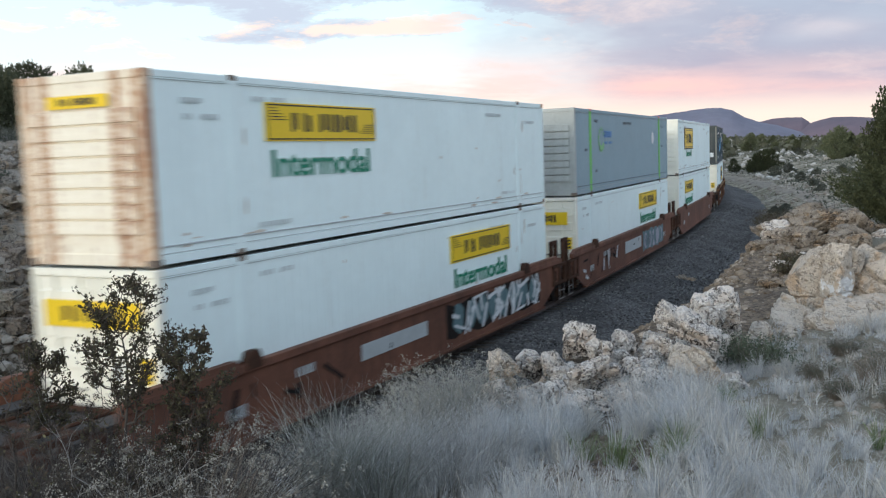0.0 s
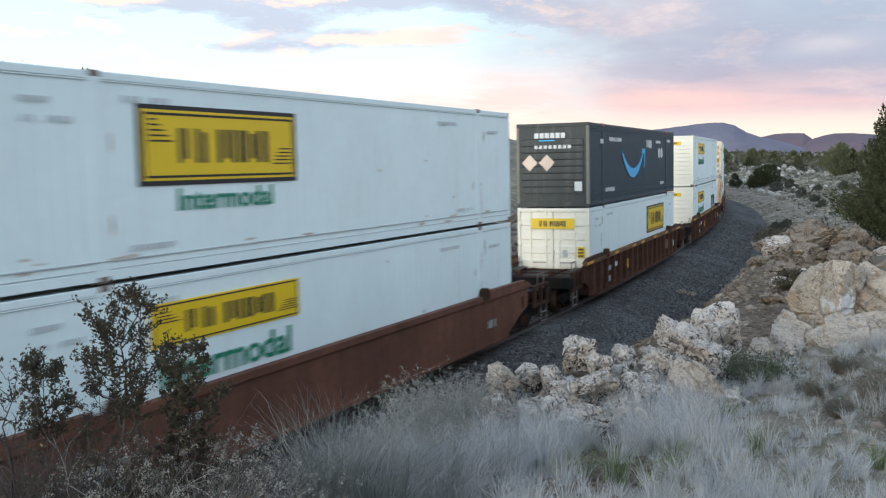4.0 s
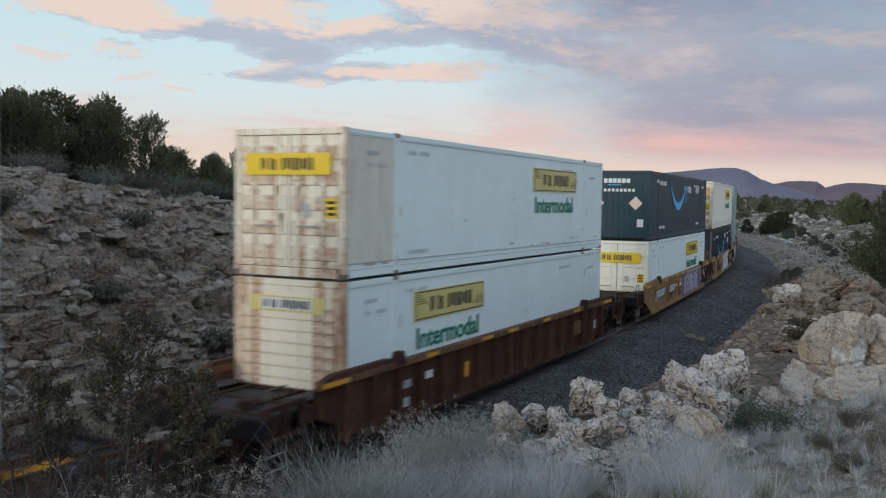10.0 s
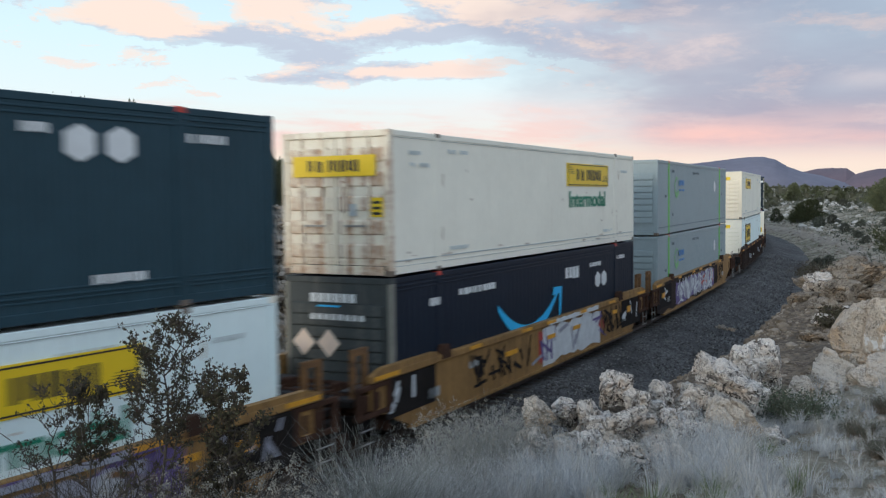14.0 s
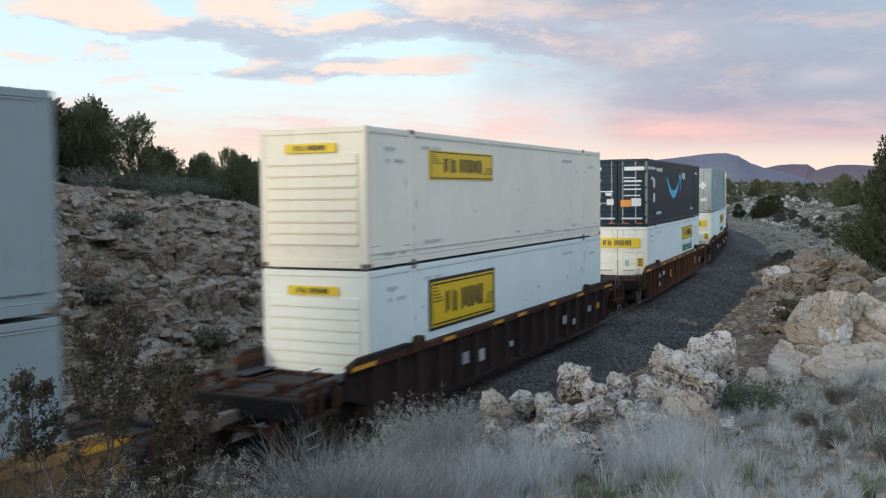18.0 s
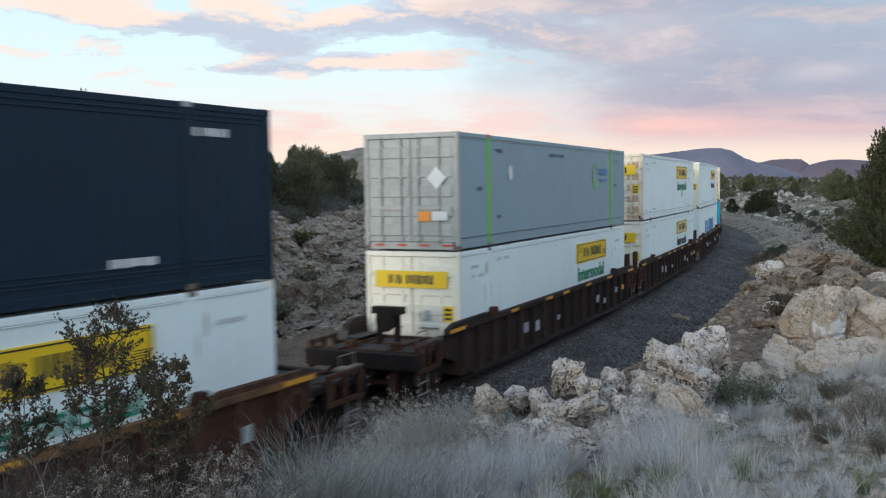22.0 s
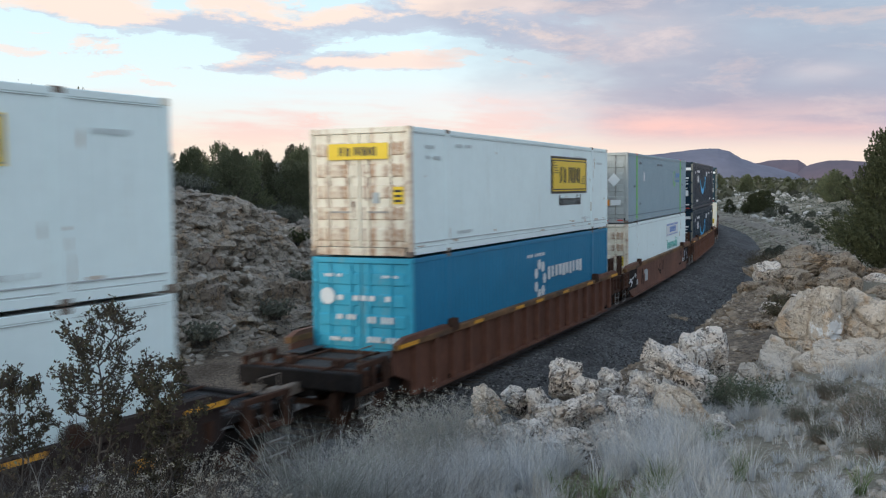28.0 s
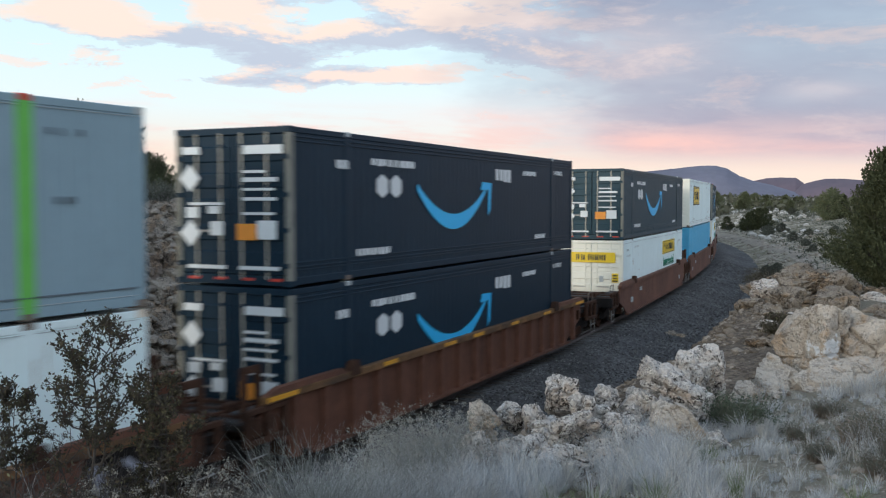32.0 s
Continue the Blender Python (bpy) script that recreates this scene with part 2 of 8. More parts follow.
WHITE = mat("white_paint", (0.775, 0.885, 0.885), 0.45, var=0.035, scale=0.6, dirt=(0.56, 0.57, 0.52), dirt_amt=0.20, streak=True)
# cream boxes; also the ends of white ones, sunset warmth painted in
CREAM_OR_SUNWARM = mat("cream_or_sunwarmed_paint", (0.85, 0.82, 0.715), 0.5, var=0.04, scale=0.6, dirt=(0.44, 0.37, 0.28), dirt_amt=0.12, streak=True)
RUSTY = rust_columns("rust_streaked_cream_doors", [(0.0, -0.02), (0.22, 0.02), (0.36, 0.17), (0.48, 0.03), (0.74, 0.08), (0.90, 0.14), (1.05, 0.0), (1.26, 0.12)], 0.13, 0.85)
RUSTY_NOSE = rust_columns("rust_columned_cream_paint", [(0.0, 0.04), (0.50, 0.06), (0.72, 0.24), (0.95, 0.19), (1.12, 0.07), (1.26, 0.24)])
DIRTY_CREAM = mat("streaked_cream_paint", (0.72, 0.70, 0.60), 0.6, var=0.06, scale=1.2, dirt=(0.36, 0.27, 0.18), dirt_amt=0.42, streak=True)
# a cream nose with the warm evening light painted into it
SUNSET_BEIGE = mat("sunset_warmed_beige_paint", (0.84, 0.75, 0.60), 0.55, var=0.05, scale=1.0, dirt=(0.50, 0.36, 0.22), dirt_amt=0.22, streak=True)
FAINT = mat("faint_print", (0.56, 0.61, 0.61), 0.6, var=0.08)
SCUFF = mat("brown_scuff", (0.52, 0.46, 0.39), 0.8, var=0.25, scale=6.0)
FADED_LIME = mat("faded_lime_print", (0.24, 0.50, 0.22), 0.6, var=0.1)
FADED_PRINT_BLUE = mat("faded_blue_print", (0.12, 0.27, 0.55), 0.6, var=0.1)
DARK_PRINT = mat("dark_grey_print", (0.12, 0.15, 0.17), 0.6, var=0.1)
DUSTY = mat("dusty_slate_paint", (0.050, 0.058, 0.060), 0.6, var=0.12, scale=1.5, dirt=(0.20, 0.19, 0.16), dirt_amt=0.34, streak=True)
DUSTY_POST = mat("dust_grey_post", (0.22, 0.215, 0.185), 0.65, var=0.15, scale=2.0, dirt=(0.10, 0.10, 0.09), dirt_amt=0.3)
# the blue box's door end: glow on that side painted as a brighter blue
LIT_BLUE = mat("sunset_lit_blue_paint", (0.045, 0.36, 0.52), 0.5, var=0.08, scale=1.5, dirt=(0.30, 0.30, 0.26), dirt_amt=0.26, streak=True)
GREY_END = mat("pale_grey_paint", (0.40, 0.42, 0.41), 0.55, var=0.08, scale=1.5, dirt=(0.20, 0.19, 0.17), dirt_amt=0.3, streak=True)
GREY = mat("grey_blue_paint", (0.255, 0.355, 0.41), 0.5, var=0.05, scale=0.8, dirt=(0.33, 0.36, 0.38), dirt_amt=0.12, streak=True)
INK = mat("blue_black_paint", (0.011, 0.018, 0.032), 0.5, var=0.08, scale=0.8, dirt=(0.03, 0.045, 0.06), dirt_amt=0.08, streak=True, spec=0.18)
DEEP = mat("deep_slate_paint", (0.010, 0.027, 0.046), 0.45, var=0.10, scale=0.8, dirt=(0.018, 0.035, 0.052), dirt_amt=0.08, streak=True, spec=0.18)
# lock rods of slate doors: the warm light on them as a pale colour
WARM_LIT_ROD = mat("warm_lit_pale_rod", (0.46, 0.42, 0.35), 0.6, var=0.12, scale=3.0, dirt=(0.20, 0.13, 0.09), dirt_amt=0.3)
GREY_GREEN = mat("grey_green_paint", (0.29, 0.35, 0.372), 0.5, var=0.05, scale=0.8, dirt=(0.36, 0.37, 0.35), dirt_amt=0.14, streak=True)
NAVY = mat("dark_slate_paint", (0.024, 0.056, 0.076), 0.45, var=0.10, scale=0.8, dirt=(0.045, 0.075, 0.090), dirt_amt=0.10, streak=True, spec=0.18)
BLUE = mat("blue_paint", (0.026, 0.195, 0.35), 0.45, var=0.08, scale=0.8, dirt=(0.05, 0.19, 0.31), dirt_amt=0.2, streak=True, spec=0.25)
CYAN = mat("light_blue_paint", (0.10, 0.42, 0.66), 0.45, var=0.05, scale=0.8)
YELLOW = mat("yellow_sign", (0.80, 0.55, 0.02), 0.4, var=0.03, scale=2.0)
PALE_YELLOW = mat("faded_yellow_sign", (0.66, 0.57, 0.22), 0.5, var=0.05, scale=2.0)
BLACK = mat("black_print", (0.025, 0.025, 0.027), 0.5, var=0.05)
GREEN = mat("green_print", (0.02, 0.22, 0.13), 0.5, var=0.06)
TEAL = mat("teal_print", (0.16, 0.50, 0.45), 0.5, var=0.06)
LIME = mat("lime_paint", (0.16, 0.50, 0.09), 0.5, var=0.05)
SKYBLUE = mat("sky_blue_print", (0.04, 0.47, 0.86), 0.45, var=0.03)
PRINT_BLUE = mat("blue_print", (0.07, 0.20, 0.55), 0.5, var=0.05)
PRINT_WHITE = mat("white_print", (0.70, 0.72, 0.73), 0.5, var=0.05)
PLACARD = mat("faded_placard", (0.74, 0.60, 0.50), 0.55, var=0.08, scale=3.0)
PRINT_GREY = mat("grey_print", (0.42, 0.45, 0.46), 0.6, var=0.08)
PRINT_ORANGE = mat("orange_print", (0.80, 0.30, 0.04), 0.5, var=0.05)
RED = mat("red_marker", (0.55, 0.06, 0.04), 0.4, var=0.05)
STEEL = mat("worn_steel", (0.30, 0.29, 0.28), 0.5, 0.6, var=0.1, dirt=RUST, dirt_amt=0.3)
CASTING = mat("stained_casting", (0.20, 0.16, 0.13), 0.75, 0.2, var=0.15, dirt=RUST, dirt_amt=0.4)
RUSTED = mat("rusted_steel", (0.070, 0.036, 0.024), 0.85, 0.0, var=0.3, scale=4.0, bump=0.3, dirt=(0.025, 0.018, 0.015), dirt_amt=0.5, spec=0.12)
BROWN = mat("rust_brown_steel", (0.098, 0.047, 0.030), 0.75, 0.0, var=0.30, scale=1.0, bump=0.25, dirt=(0.030, 0.022, 0.020), dirt_amt=0.62, streak=True, rnd=0.22, spec=0.12)
DARKBROWN = mat("dark_brown_steel", (0.044, 0.031, 0.027), 0.75, 0.0, var=0.25, scale=1.0, bump=0.25, dirt=(0.018, 0.016, 0.016), dirt_amt=0.5, streak=True, rnd=0.2, spec=0.12)
REDBROWN = mat("red_oxide_steel", (0.145, 0.060, 0.036), 0.7, 0.0, var=0.26, scale=1.0, bump=0.2, dirt=(0.050, 0.030, 0.024), dirt_amt=0.42, streak=True)
OCHRE = mat("yellow_ochre_steel", (0.29, 0.160, 0.052), 0.65, 0.0, var=0.2, scale=1.0, bump=0.2, dirt=(0.075, 0.045, 0.028), dirt_amt=0.48, streak=True)
# soot, coloured darker still to carry the shade beneath the cars
SOOT_SHADE = mat("soot_and_shade_steel", (0.020, 0.017, 0.016), 0.85, 0.0, var=0.3, scale=2.0, bump=0.3, dirt=(0.055, 0.032, 0.020), dirt_amt=0.25, spec=0.12)
CHORD = mat("faded_ochre_chord", (0.20, 0.100, 0.038), 0.75, 0.0, var=0.25, scale=2.0, bump=0.2, dirt=(0.045, 0.032, 0.026), dirt_amt=0.62, dirt_scale=(1.5, 0.6, 1.5))
AMBER = mat("amber_stripe", (0.72, 0.34, 0.03), 0.5, var=0.15, scale=3.0, dirt=(0.18, 0.09, 0.05), dirt_amt=0.35)
RAIL_STEEL = mat("rail_steel", (0.075, 0.060, 0.052), 0.55, 0.5, var=0.15, scale=2.0, dirt=(0.06, 0.032, 0.02), dirt_amt=0.4)
RUST_RUN = mat("rust_run", (0.27, 0.115, 0.052), 0.9, var=0.25, scale=4.0, bump=0.2, dirt=(0.06, 0.03, 0.02), dirt_amt=0.4, streak=True)
GREYDECK = mat("grey_grating", (0.060, 0.060, 0.064), 0.75, 0.2, var=0.15, dirt=RUST, dirt_amt=0.3)
GRAF_WHITE = mat("graffiti_white", (0.64, 0.66, 0.68), 0.6, var=0.10)
GRAF_BLUE = mat("graffiti_teal", (0.10, 0.17, 0.19), 0.6, var=0.15)
GRAF_PURPLE = mat("graffiti_purple", (0.13, 0.09, 0.24), 0.6, var=0.12)
GRAF_GREY = mat("graffiti_grey", (0.34, 0.34, 0.40), 0.6, var=0.12)
GRAF_RED = mat("graffiti_red", (0.42, 0.06, 0.05), 0.6, var=0.12)

# ---- the line of the track: a left-hand curve seen from its outside ----
STEP = 0.5
SS = np.arange(-420.0, 420.0, STEP)
KK = -4.3626e-3 + 7.79557e-5 * SS - 6.9085e-7 * SS ** 2
KK = np.where(SS > 100, -0.0042, np.where(SS < -25, -0.0012, KK))
KK = np.convolve(np.pad(KK, 10, mode="edge"), np.ones(21) / 21, "valid")
ZERO = int(np.searchsorted(SS, 0.0))
HD = np.cumsum(KK) * STEP
HD = 0.567312 + HD - HD[ZERO]
CX = np.cumsum(np.sin(HD)) * STEP
CY = np.cumsum(np.cos(HD)) * STEP
CX, CY = CX - CX[ZERO] - 13.44993, CY - CY[ZERO]
CANT = 1.558       # degrees: the outer rail, on the camera's side, lies higher
GRADE = 7.1e-4


def rail_z(s):
    return GRADE * np.clip(s, -60, 160)


def on_track(s, d=0.0, z=0.0):
    """A point d metres to the right of the centreline at s, and its heading."""
    h = float(np.interp(s, SS, HD))
    return (float(np.interp(s, SS, CX)) + d * math.cos(h), float(np.interp(s, SS, CY)) - d * math.sin(h), float(rail_z(s)) + z), h


def track_sd(x, y):
    """Where points lie along and across the track (arrays)."""
    x, y = np.atleast_1d(np.asarray(x, float)), np.atleast_1d(np.asarray(y, float))
    pick = np.arange(0, len(SS), 4)
    s, d = np.empty(len(x)), np.empty(len(x))
    for i in range(0, len(x), 4000):
        dx, dy = x[i:i + 4000, None] - CX[None, pick], y[i:i + 4000, None] - CY[None, pick]
        k = pick[np.argmin(dx * dx + dy * dy, 1)]
        ex, ey = x[i:i + 4000] - CX[k], y[i:i + 4000] - CY[k]
        sn, cs = np.sin(HD[k]), np.cos(HD[k])
        s[i:i + 4000], d[i:i + 4000] = SS[k] + ex * sn + ey * cs, ex * cs - ey * sn
    return s, d


def smooth(e0, e1, v):
    t = np.clip((v - e0) / (e1 - e0), 0, 1)
    return t * t * (3 - 2 * t)


def fbm(x, y, scale, octaves=4, seed=0.0):
    """Value noise on arrays, -1 to 1."""
    out, amp, tot = np.zeros_like(x, dtype=float), 1.0, 0.0
    for o in range(octaves):
        u, v = x / scale * 2 ** o + 17.3 * o + seed, y / scale * 2 ** o - 9.1 * o + seed * 1.7
        i, j = np.floor(u), np.floor(v)
        fu, fv = u - i, v - j
        fu, fv = fu * fu * (3 - 2 * fu), fv * fv * (3 - 2 * fv)

        def rnd(a, b):
            q = np.sin(a * 127.1 + b * 311.7) * 43758.5453
            return (q - np.floor(q)) * 2 - 1
        out += amp * ((rnd(i, j) * (1 - fu) + rnd(i + 1, j) * fu) * (1 - fv) + (rnd(i, j + 1) * (1 - fu) + rnd(i + 1, j + 1) * fu) * fv)
        tot += amp
        amp *= 0.5
    return out / tot


def left_crest(s):
    """Height of the rock cut beyond the track."""
    return np.interp(s, [-40, 8, 20, 26, 30, 36, 39.5, 43, 47, 51, 56, 62, 75, 100, 140], [4.4, 5.3, 5.3, 5.2, 4.7, 4.3, 4.0, 2.7, 2.8, 3.3, 3.6, 3.4, 2.4, 1.3, 1.0])


def right_crest(s):
    """Height of the bank on the camera's side."""
    return np.interp(s, [-40, 0, 6, 12, 20, 26, 32, 40, 47, 56, 120], [2.4, 2.8, 2.65, 2.15, 1.85, 1.95, 2.3, 2.2, 0.7, 0.0, 0.1])


def ground_height(x, y):
    s, d = track_sd(x, y)
    base = rail_z(s) - 0.75
    far = np.hypot(x, y)
    # camera's side: ditch, bank, then a gentle rise
    hr = right_crest(s)
    back_off = 0.75 * smooth(20, 27, s)
    right = (hr + 0.75) * smooth(3.5 + back_off, 7.0 + back_off, d) + np.clip(d - 6.6, 0, 9) * 0.165 * np.clip(hr / 2.7, 0.25, 1)
    right += np.clip(d - 16, 0, 60) * 0.012 + 2.3 * smooth(9, 26, d) * smooth(46, 85, s)
    hl = left_crest(s)
    e = -d
    left = (hl + 0.75) * smooth(8.8, 15.5, e) + np.clip(e - 15, 0, 40) * 0.035
    z = base + np.where(d > 0, right, left)
    off = smooth(4.6, 8.0, np.abs(d))
    z += off * (0.07 * fbm(x, y, 1.3, 3) + 0.16 * fbm(x, y, 5.0, 3, 3.1) * smooth(3.5, 12, far))
    z += smooth(60, 160, far) * fbm(x, y, 60.0, 3, 7.7) * 1.2 * smooth(8, 30, np.abs(d))
    z += smooth(150, 1500, far) * (5.0 + 5 * fbm(x, y, 600.0, 3, 1.1))
    return z


def ground_at(x, y):
    return float(ground_height(np.array([x]), np.array([y]))[0])


def mesh_of(name, verts, faces, smooth_faces=False):
    me = bpy.data.meshes.new(name)
    me.from_pydata(verts, [], faces)
    if smooth_faces:
        me.polygons.foreach_set("use_smooth", [True] * len(me.polygons))
    me.update()
    return me


def grid_mesh(name, pts, nu, nv, smooth_faces=True):
    """A sheet from nu x nv points (array n x 3)."""
    i = np.arange((nu - 1) * (nv - 1))
    a = (i // (nv - 1)) * nv + i % (nv - 1)
    faces = np.stack([a, a + nv, a + nv + 1, a + 1], 1)
    me = bpy.data.meshes.new(name)
    me.from_pydata(pts.tolist(), [], faces.tolist())
    if smooth_faces:
        me.polygons.foreach_set("use_smooth", [True] * len(me.polygons))
    me.update()
    return me


def ground_material():
    m = bpy.data.materials.new("dry_ground")
    m.use_nodes = True
    g = Graph(m.node_tree)
    co = g.n("ShaderNodeTexCoord").outputs["Object"]
    a, b, c = g.noise(co, 0.25, 6, 0.6), g.noise(co, 2.2, 6, 0.65), g.noise(co, 28.0, 4, 0.7)
    col = g.mix(g.ramp(a, [(0.38, 0.0), (0.62, 1.0)]), (0.145, 0.122, 0.096), (0.24, 0.207, 0.168))
    col = g.mix(g.ramp(b, [(0.45, 0.0), (0.62, 1.0)]), col, (0.120, 0.098, 0.070))
    col = g.mix(g.ramp(g.noise(co, 0.11, 6, 0.7), [(0.45, 0.0), (0.56, 0.75)]), col, (0.165, 0.15, 0.115))
    far = g.ramp(g.math("MULTIPLY", g.n("ShaderNodeSeparateXYZ", [co]).outputs[1], 0.01), [(0.32, 0.0), (0.60, 1.0)])
    open_land = g.mix(g.ramp(g.noise(co, 0.45, 7, 0.72), [(0.44, 0.0), (0.54, 1.0)]), (0.115, 0.108, 0.068), g.mix(g.ramp(g.noise(co, 1.3, 6, 0.7), [(0.45, 0.0), (0.58, 1.0)]), (0.205, 0.185, 0.135), (0.38, 0.335, 0.275)))
    col = g.mix(far, col, open_land)
    col = g.mix(g.ramp(g.noise(co, 0.9, 5, 0.7), [(0.57, 0.0), (0.66, 0.8)]), col, (0.38, 0.325, 0.265))
    col = g.mix(g.ramp(c, [(0.50, 0.0), (0.66, 0.75)]), col, (0.36, 0.31, 0.25))
    p = g.n("ShaderNodeBsdfPrincipled", {"Base Color": col, "Roughness": 0.95, "Specular IOR Level": 0.15})
    bp = g.n("ShaderNodeBump", {"Strength": 0.8, "Distance": 0.05, "Height": g.math("ADD", g.math("MULTIPLY", b, 0.6), g.math("MULTIPLY", c, 0.4))})
    g.put(p.inputs["Normal"], bp.outputs[0])
    g.put(g.n("ShaderNodeOutputMaterial").inputs[0], p.outputs[0])
    return m


def gravel_material(name, dark, light, size):
    m = bpy.data.materials.new(name)
    m.use_nodes = True
    g = Graph(m.node_tree)
    co = g.n("ShaderNodeTexCoord").outputs["Object"]
    v = g.n("ShaderNodeTexVoronoi", {"Vector": co, "Scale": 1 / size, "Randomness": 1.0})
    tone = g.n("ShaderNodeSeparateColor", [v.outputs["Color"]]).outputs[0]
    col = g.mix(tone, dark, light)
    col = g.mix(g.ramp(g.noise(co, 0.5, 5, 0.6), [(0.40, 0.0), (0.65, 0.6)]), col, tuple(c * 0.55 for c in dark))
    p = g.n("ShaderNodeBsdfPrincipled", {"Base Color": col, "Roughness": 0.9, "Specular IOR Level": 0.2})
    bp = g.n("ShaderNodeBump", {"Strength": 1.0, "Distance": size * 0.7, "Height": g.math("SUBTRACT", 1.0, v.outputs["Distance"])})
    g.put(p.inputs["Normal"], bp.outputs[0])
    g.put(g.n("ShaderNodeOutputMaterial").inputs[0], p.outputs[0])
    return m


GROUND = ground_material()
BALLAST = gravel_material("dark_ballast", (0.056, 0.054, 0.055), (0.185, 0.180, 0.180), 0.055)
DIRT = gravel_material("brown_gravel", (0.080, 0.060, 0.044), (0.235, 0.185, 0.142), 0.06)
ROADDIRT = mat("pale_dirt", (0.21, 0.175, 0.14), 0.95, var=0.18, scale=0.8, bump=0.4, bscale=12, col2=(0.27, 0.23, 0.185), dirt=(0.16, 0.14, 0.11), dirt_amt=0.4, dirt_scale=(0.4, 0.4, 0.4))


def solid(name, me, material, label="", category="", kind="", group=""):
    ob = new(name, me)
    me.materials.append(material)
    return tagged(ob, label, category, group, kind)


def spread(lo, hi, fine, grow):
    """Coordinates that lie close near 0 and ever wider towards lo and hi."""
    out = [0.0]
    step = fine
    while out[-1] < hi:
        out.append(out[-1] + step)
        step = fine + max(0, out[-1] - 16) * grow
    neg = [0.0]
    while neg[-1] > lo:
        neg.append(neg[-1] - (fine + max(0, -neg[-1] - 16) * grow))
    return np.array(sorted(set(neg + out)))


def build_ground():
    gx, gy = spread(-4800, 4800, 0.3, 0.05), spread(-4800, 4800, 0.3, 0.05)
    X, Y = np.meshgrid(gx, gy, indexing="ij")
    P = np.stack([X.ravel(), Y.ravel(), ground_height(X.ravel(), Y.ravel())], 1)
    solid("ground", grid_mesh("ground", P, len(gx), len(gy)), GROUND, "dry stony high-desert ground with sparse scrub", "ground", "structure")


def strip(name, s0, s1, step, profile, material, label, wob=0.0, kind="structure", category="", cant=True):
    """A long body along the track from a cross profile of (d, z)."""
    sv = np.arange(s0, s1 + step / 2, step)
    h = np.interp(sv, SS, HD)
    x0, y0 = np.interp(sv, SS, CX), np.interp(sv, SS, CY)
    d = np.array([p[0] for p in profile])
    z = np.array([p[1] for p in profile])
    k = math.sin(radians(CANT)) if cant else 0.0
    X = x0[:, None] + d[None] * np.cos(h)[:, None]
    Y = y0[:, None] - d[None] * np.sin(h)[:, None]
    Z = rail_z(sv)[:, None] + z[None] + d[None] * k
    if wob:
        Z = Z + wob * fbm(X.ravel(), Y.ravel(), 0.7, 3).reshape(X.shape)
    P = np.stack([X.ravel(), Y.ravel(), Z.ravel()], 1)
    return solid(name, grid_mesh(name, P, len(sv), len(d)), material, label, category, kind)


def build_track():
    prof = [(-5.6, -0.95), (-4.2, -0.62), (-3.0, -0.42), (-2.0, -0.17), (-1.3, -0.16), (-0.5, -0.19), (0.5, -0.19), (1.3, -0.16), (2.1, -0.17), (2.7, -0.36), (3.3, -0.58), (4.1, -0.72), (5.0, -0.82), (5.9, -1.1)]
    fine = []
    for (a, b), (c, d) in zip(prof, prof[1:]):
        for q in range(3):
            fine.append((a + (c - a) * q / 3, b + (d - b) * q / 3))
    strip("ballast_bed", -360, 330, 0.5, fine + [prof[-1]], BALLAST, "dark crushed-stone ballast under the railway track", 0.035, category="ballast")
    rail = [(-0.07, -0.17), (-0.07, -0.155), (-0.012, -0.14), (-0.012, -0.04), (-0.036, -0.03), (-0.036, 0.0), (0.036, 0.0), (0.036, -0.03), (0.012, -0.04), (0.012, -0.14), (0.07, -0.155), (0.07, -0.17)]
    for side in (-0.755, 0.755):
        strip("rail", -360, 330, 0.5, [(side + a, b) for a, b in rail], RAIL_STEEL, "worn steel rail with a polished head", category="rail")


def build_bank():
    """Brown gravelly soil on the cut slope of the camera's side."""
    s = np.arange(6.0, 66.0, 0.3)
    d = np.linspace(3.3, 10.2, 30)
    S, D = np.meshgrid(s, d, indexing="ij")
    h = np.interp(S.ravel(), SS, HD)
    edge = D.ravel() + 0.6 * smooth(20, 27, S.ravel()) * (1 - smooth(6, 10, D.ravel())) + 0.5 * fbm(S.ravel(), D.ravel(), 1.1, 2, 9.0) * (D.ravel() > 3.6)
    X = np.interp(S.ravel(), SS, CX) + edge * np.cos(h)
    Y = np.interp(S.ravel(), SS, CY) - edge * np.sin(h)
    Z = ground_height(X, Y) + 0.035 - 0.25 * smooth(8.8, 10.2, D.ravel()) + 0.05 * fbm(X, Y, 0.5, 3, 2.0)
    solid("bank_slope", grid_mesh("bank_slope", np.stack([X, Y, Z], 1), len(s), len(d)), DIRT, "brown gravelly slope beside the track", "bank", "structure")


def build_path():
    """A worn dirt track beside the ballast, out on the plain."""
    s = np.arange(66.0, 185.0, 1.0)
    d = np.linspace(0, 1, 7)
    S, D = np.meshgrid(s, d, indexing="ij")
    S, D = S.ravel(), D.ravel()
    mid = 6.9 + 0.5 * np.sin(S / 13) + 2.4 * smooth(120, 66, S)
    e = mid + (D - 0.5) * (3.0 + 0.5 * fbm(S, D * 0, 5.0, 2, 3.0))
    h = np.interp(S, SS, HD)
    X, Y = np.interp(S, SS, CX) + e * np.cos(h), np.interp(S, SS, CY) - e * np.sin(h)
    Z = ground_height(X, Y) + 0.05 - 0.22 * np.abs(2 * D - 1) ** 3 + 0.04 * fbm(X, Y, 1.5, 3, 6.0)
    solid("dirt_path", grid_mesh("dirt_path", np.stack([X, Y, Z], 1), len(s), len(d)), ROADDIRT, "pale worn dirt track beside the railway", "path", "structure")


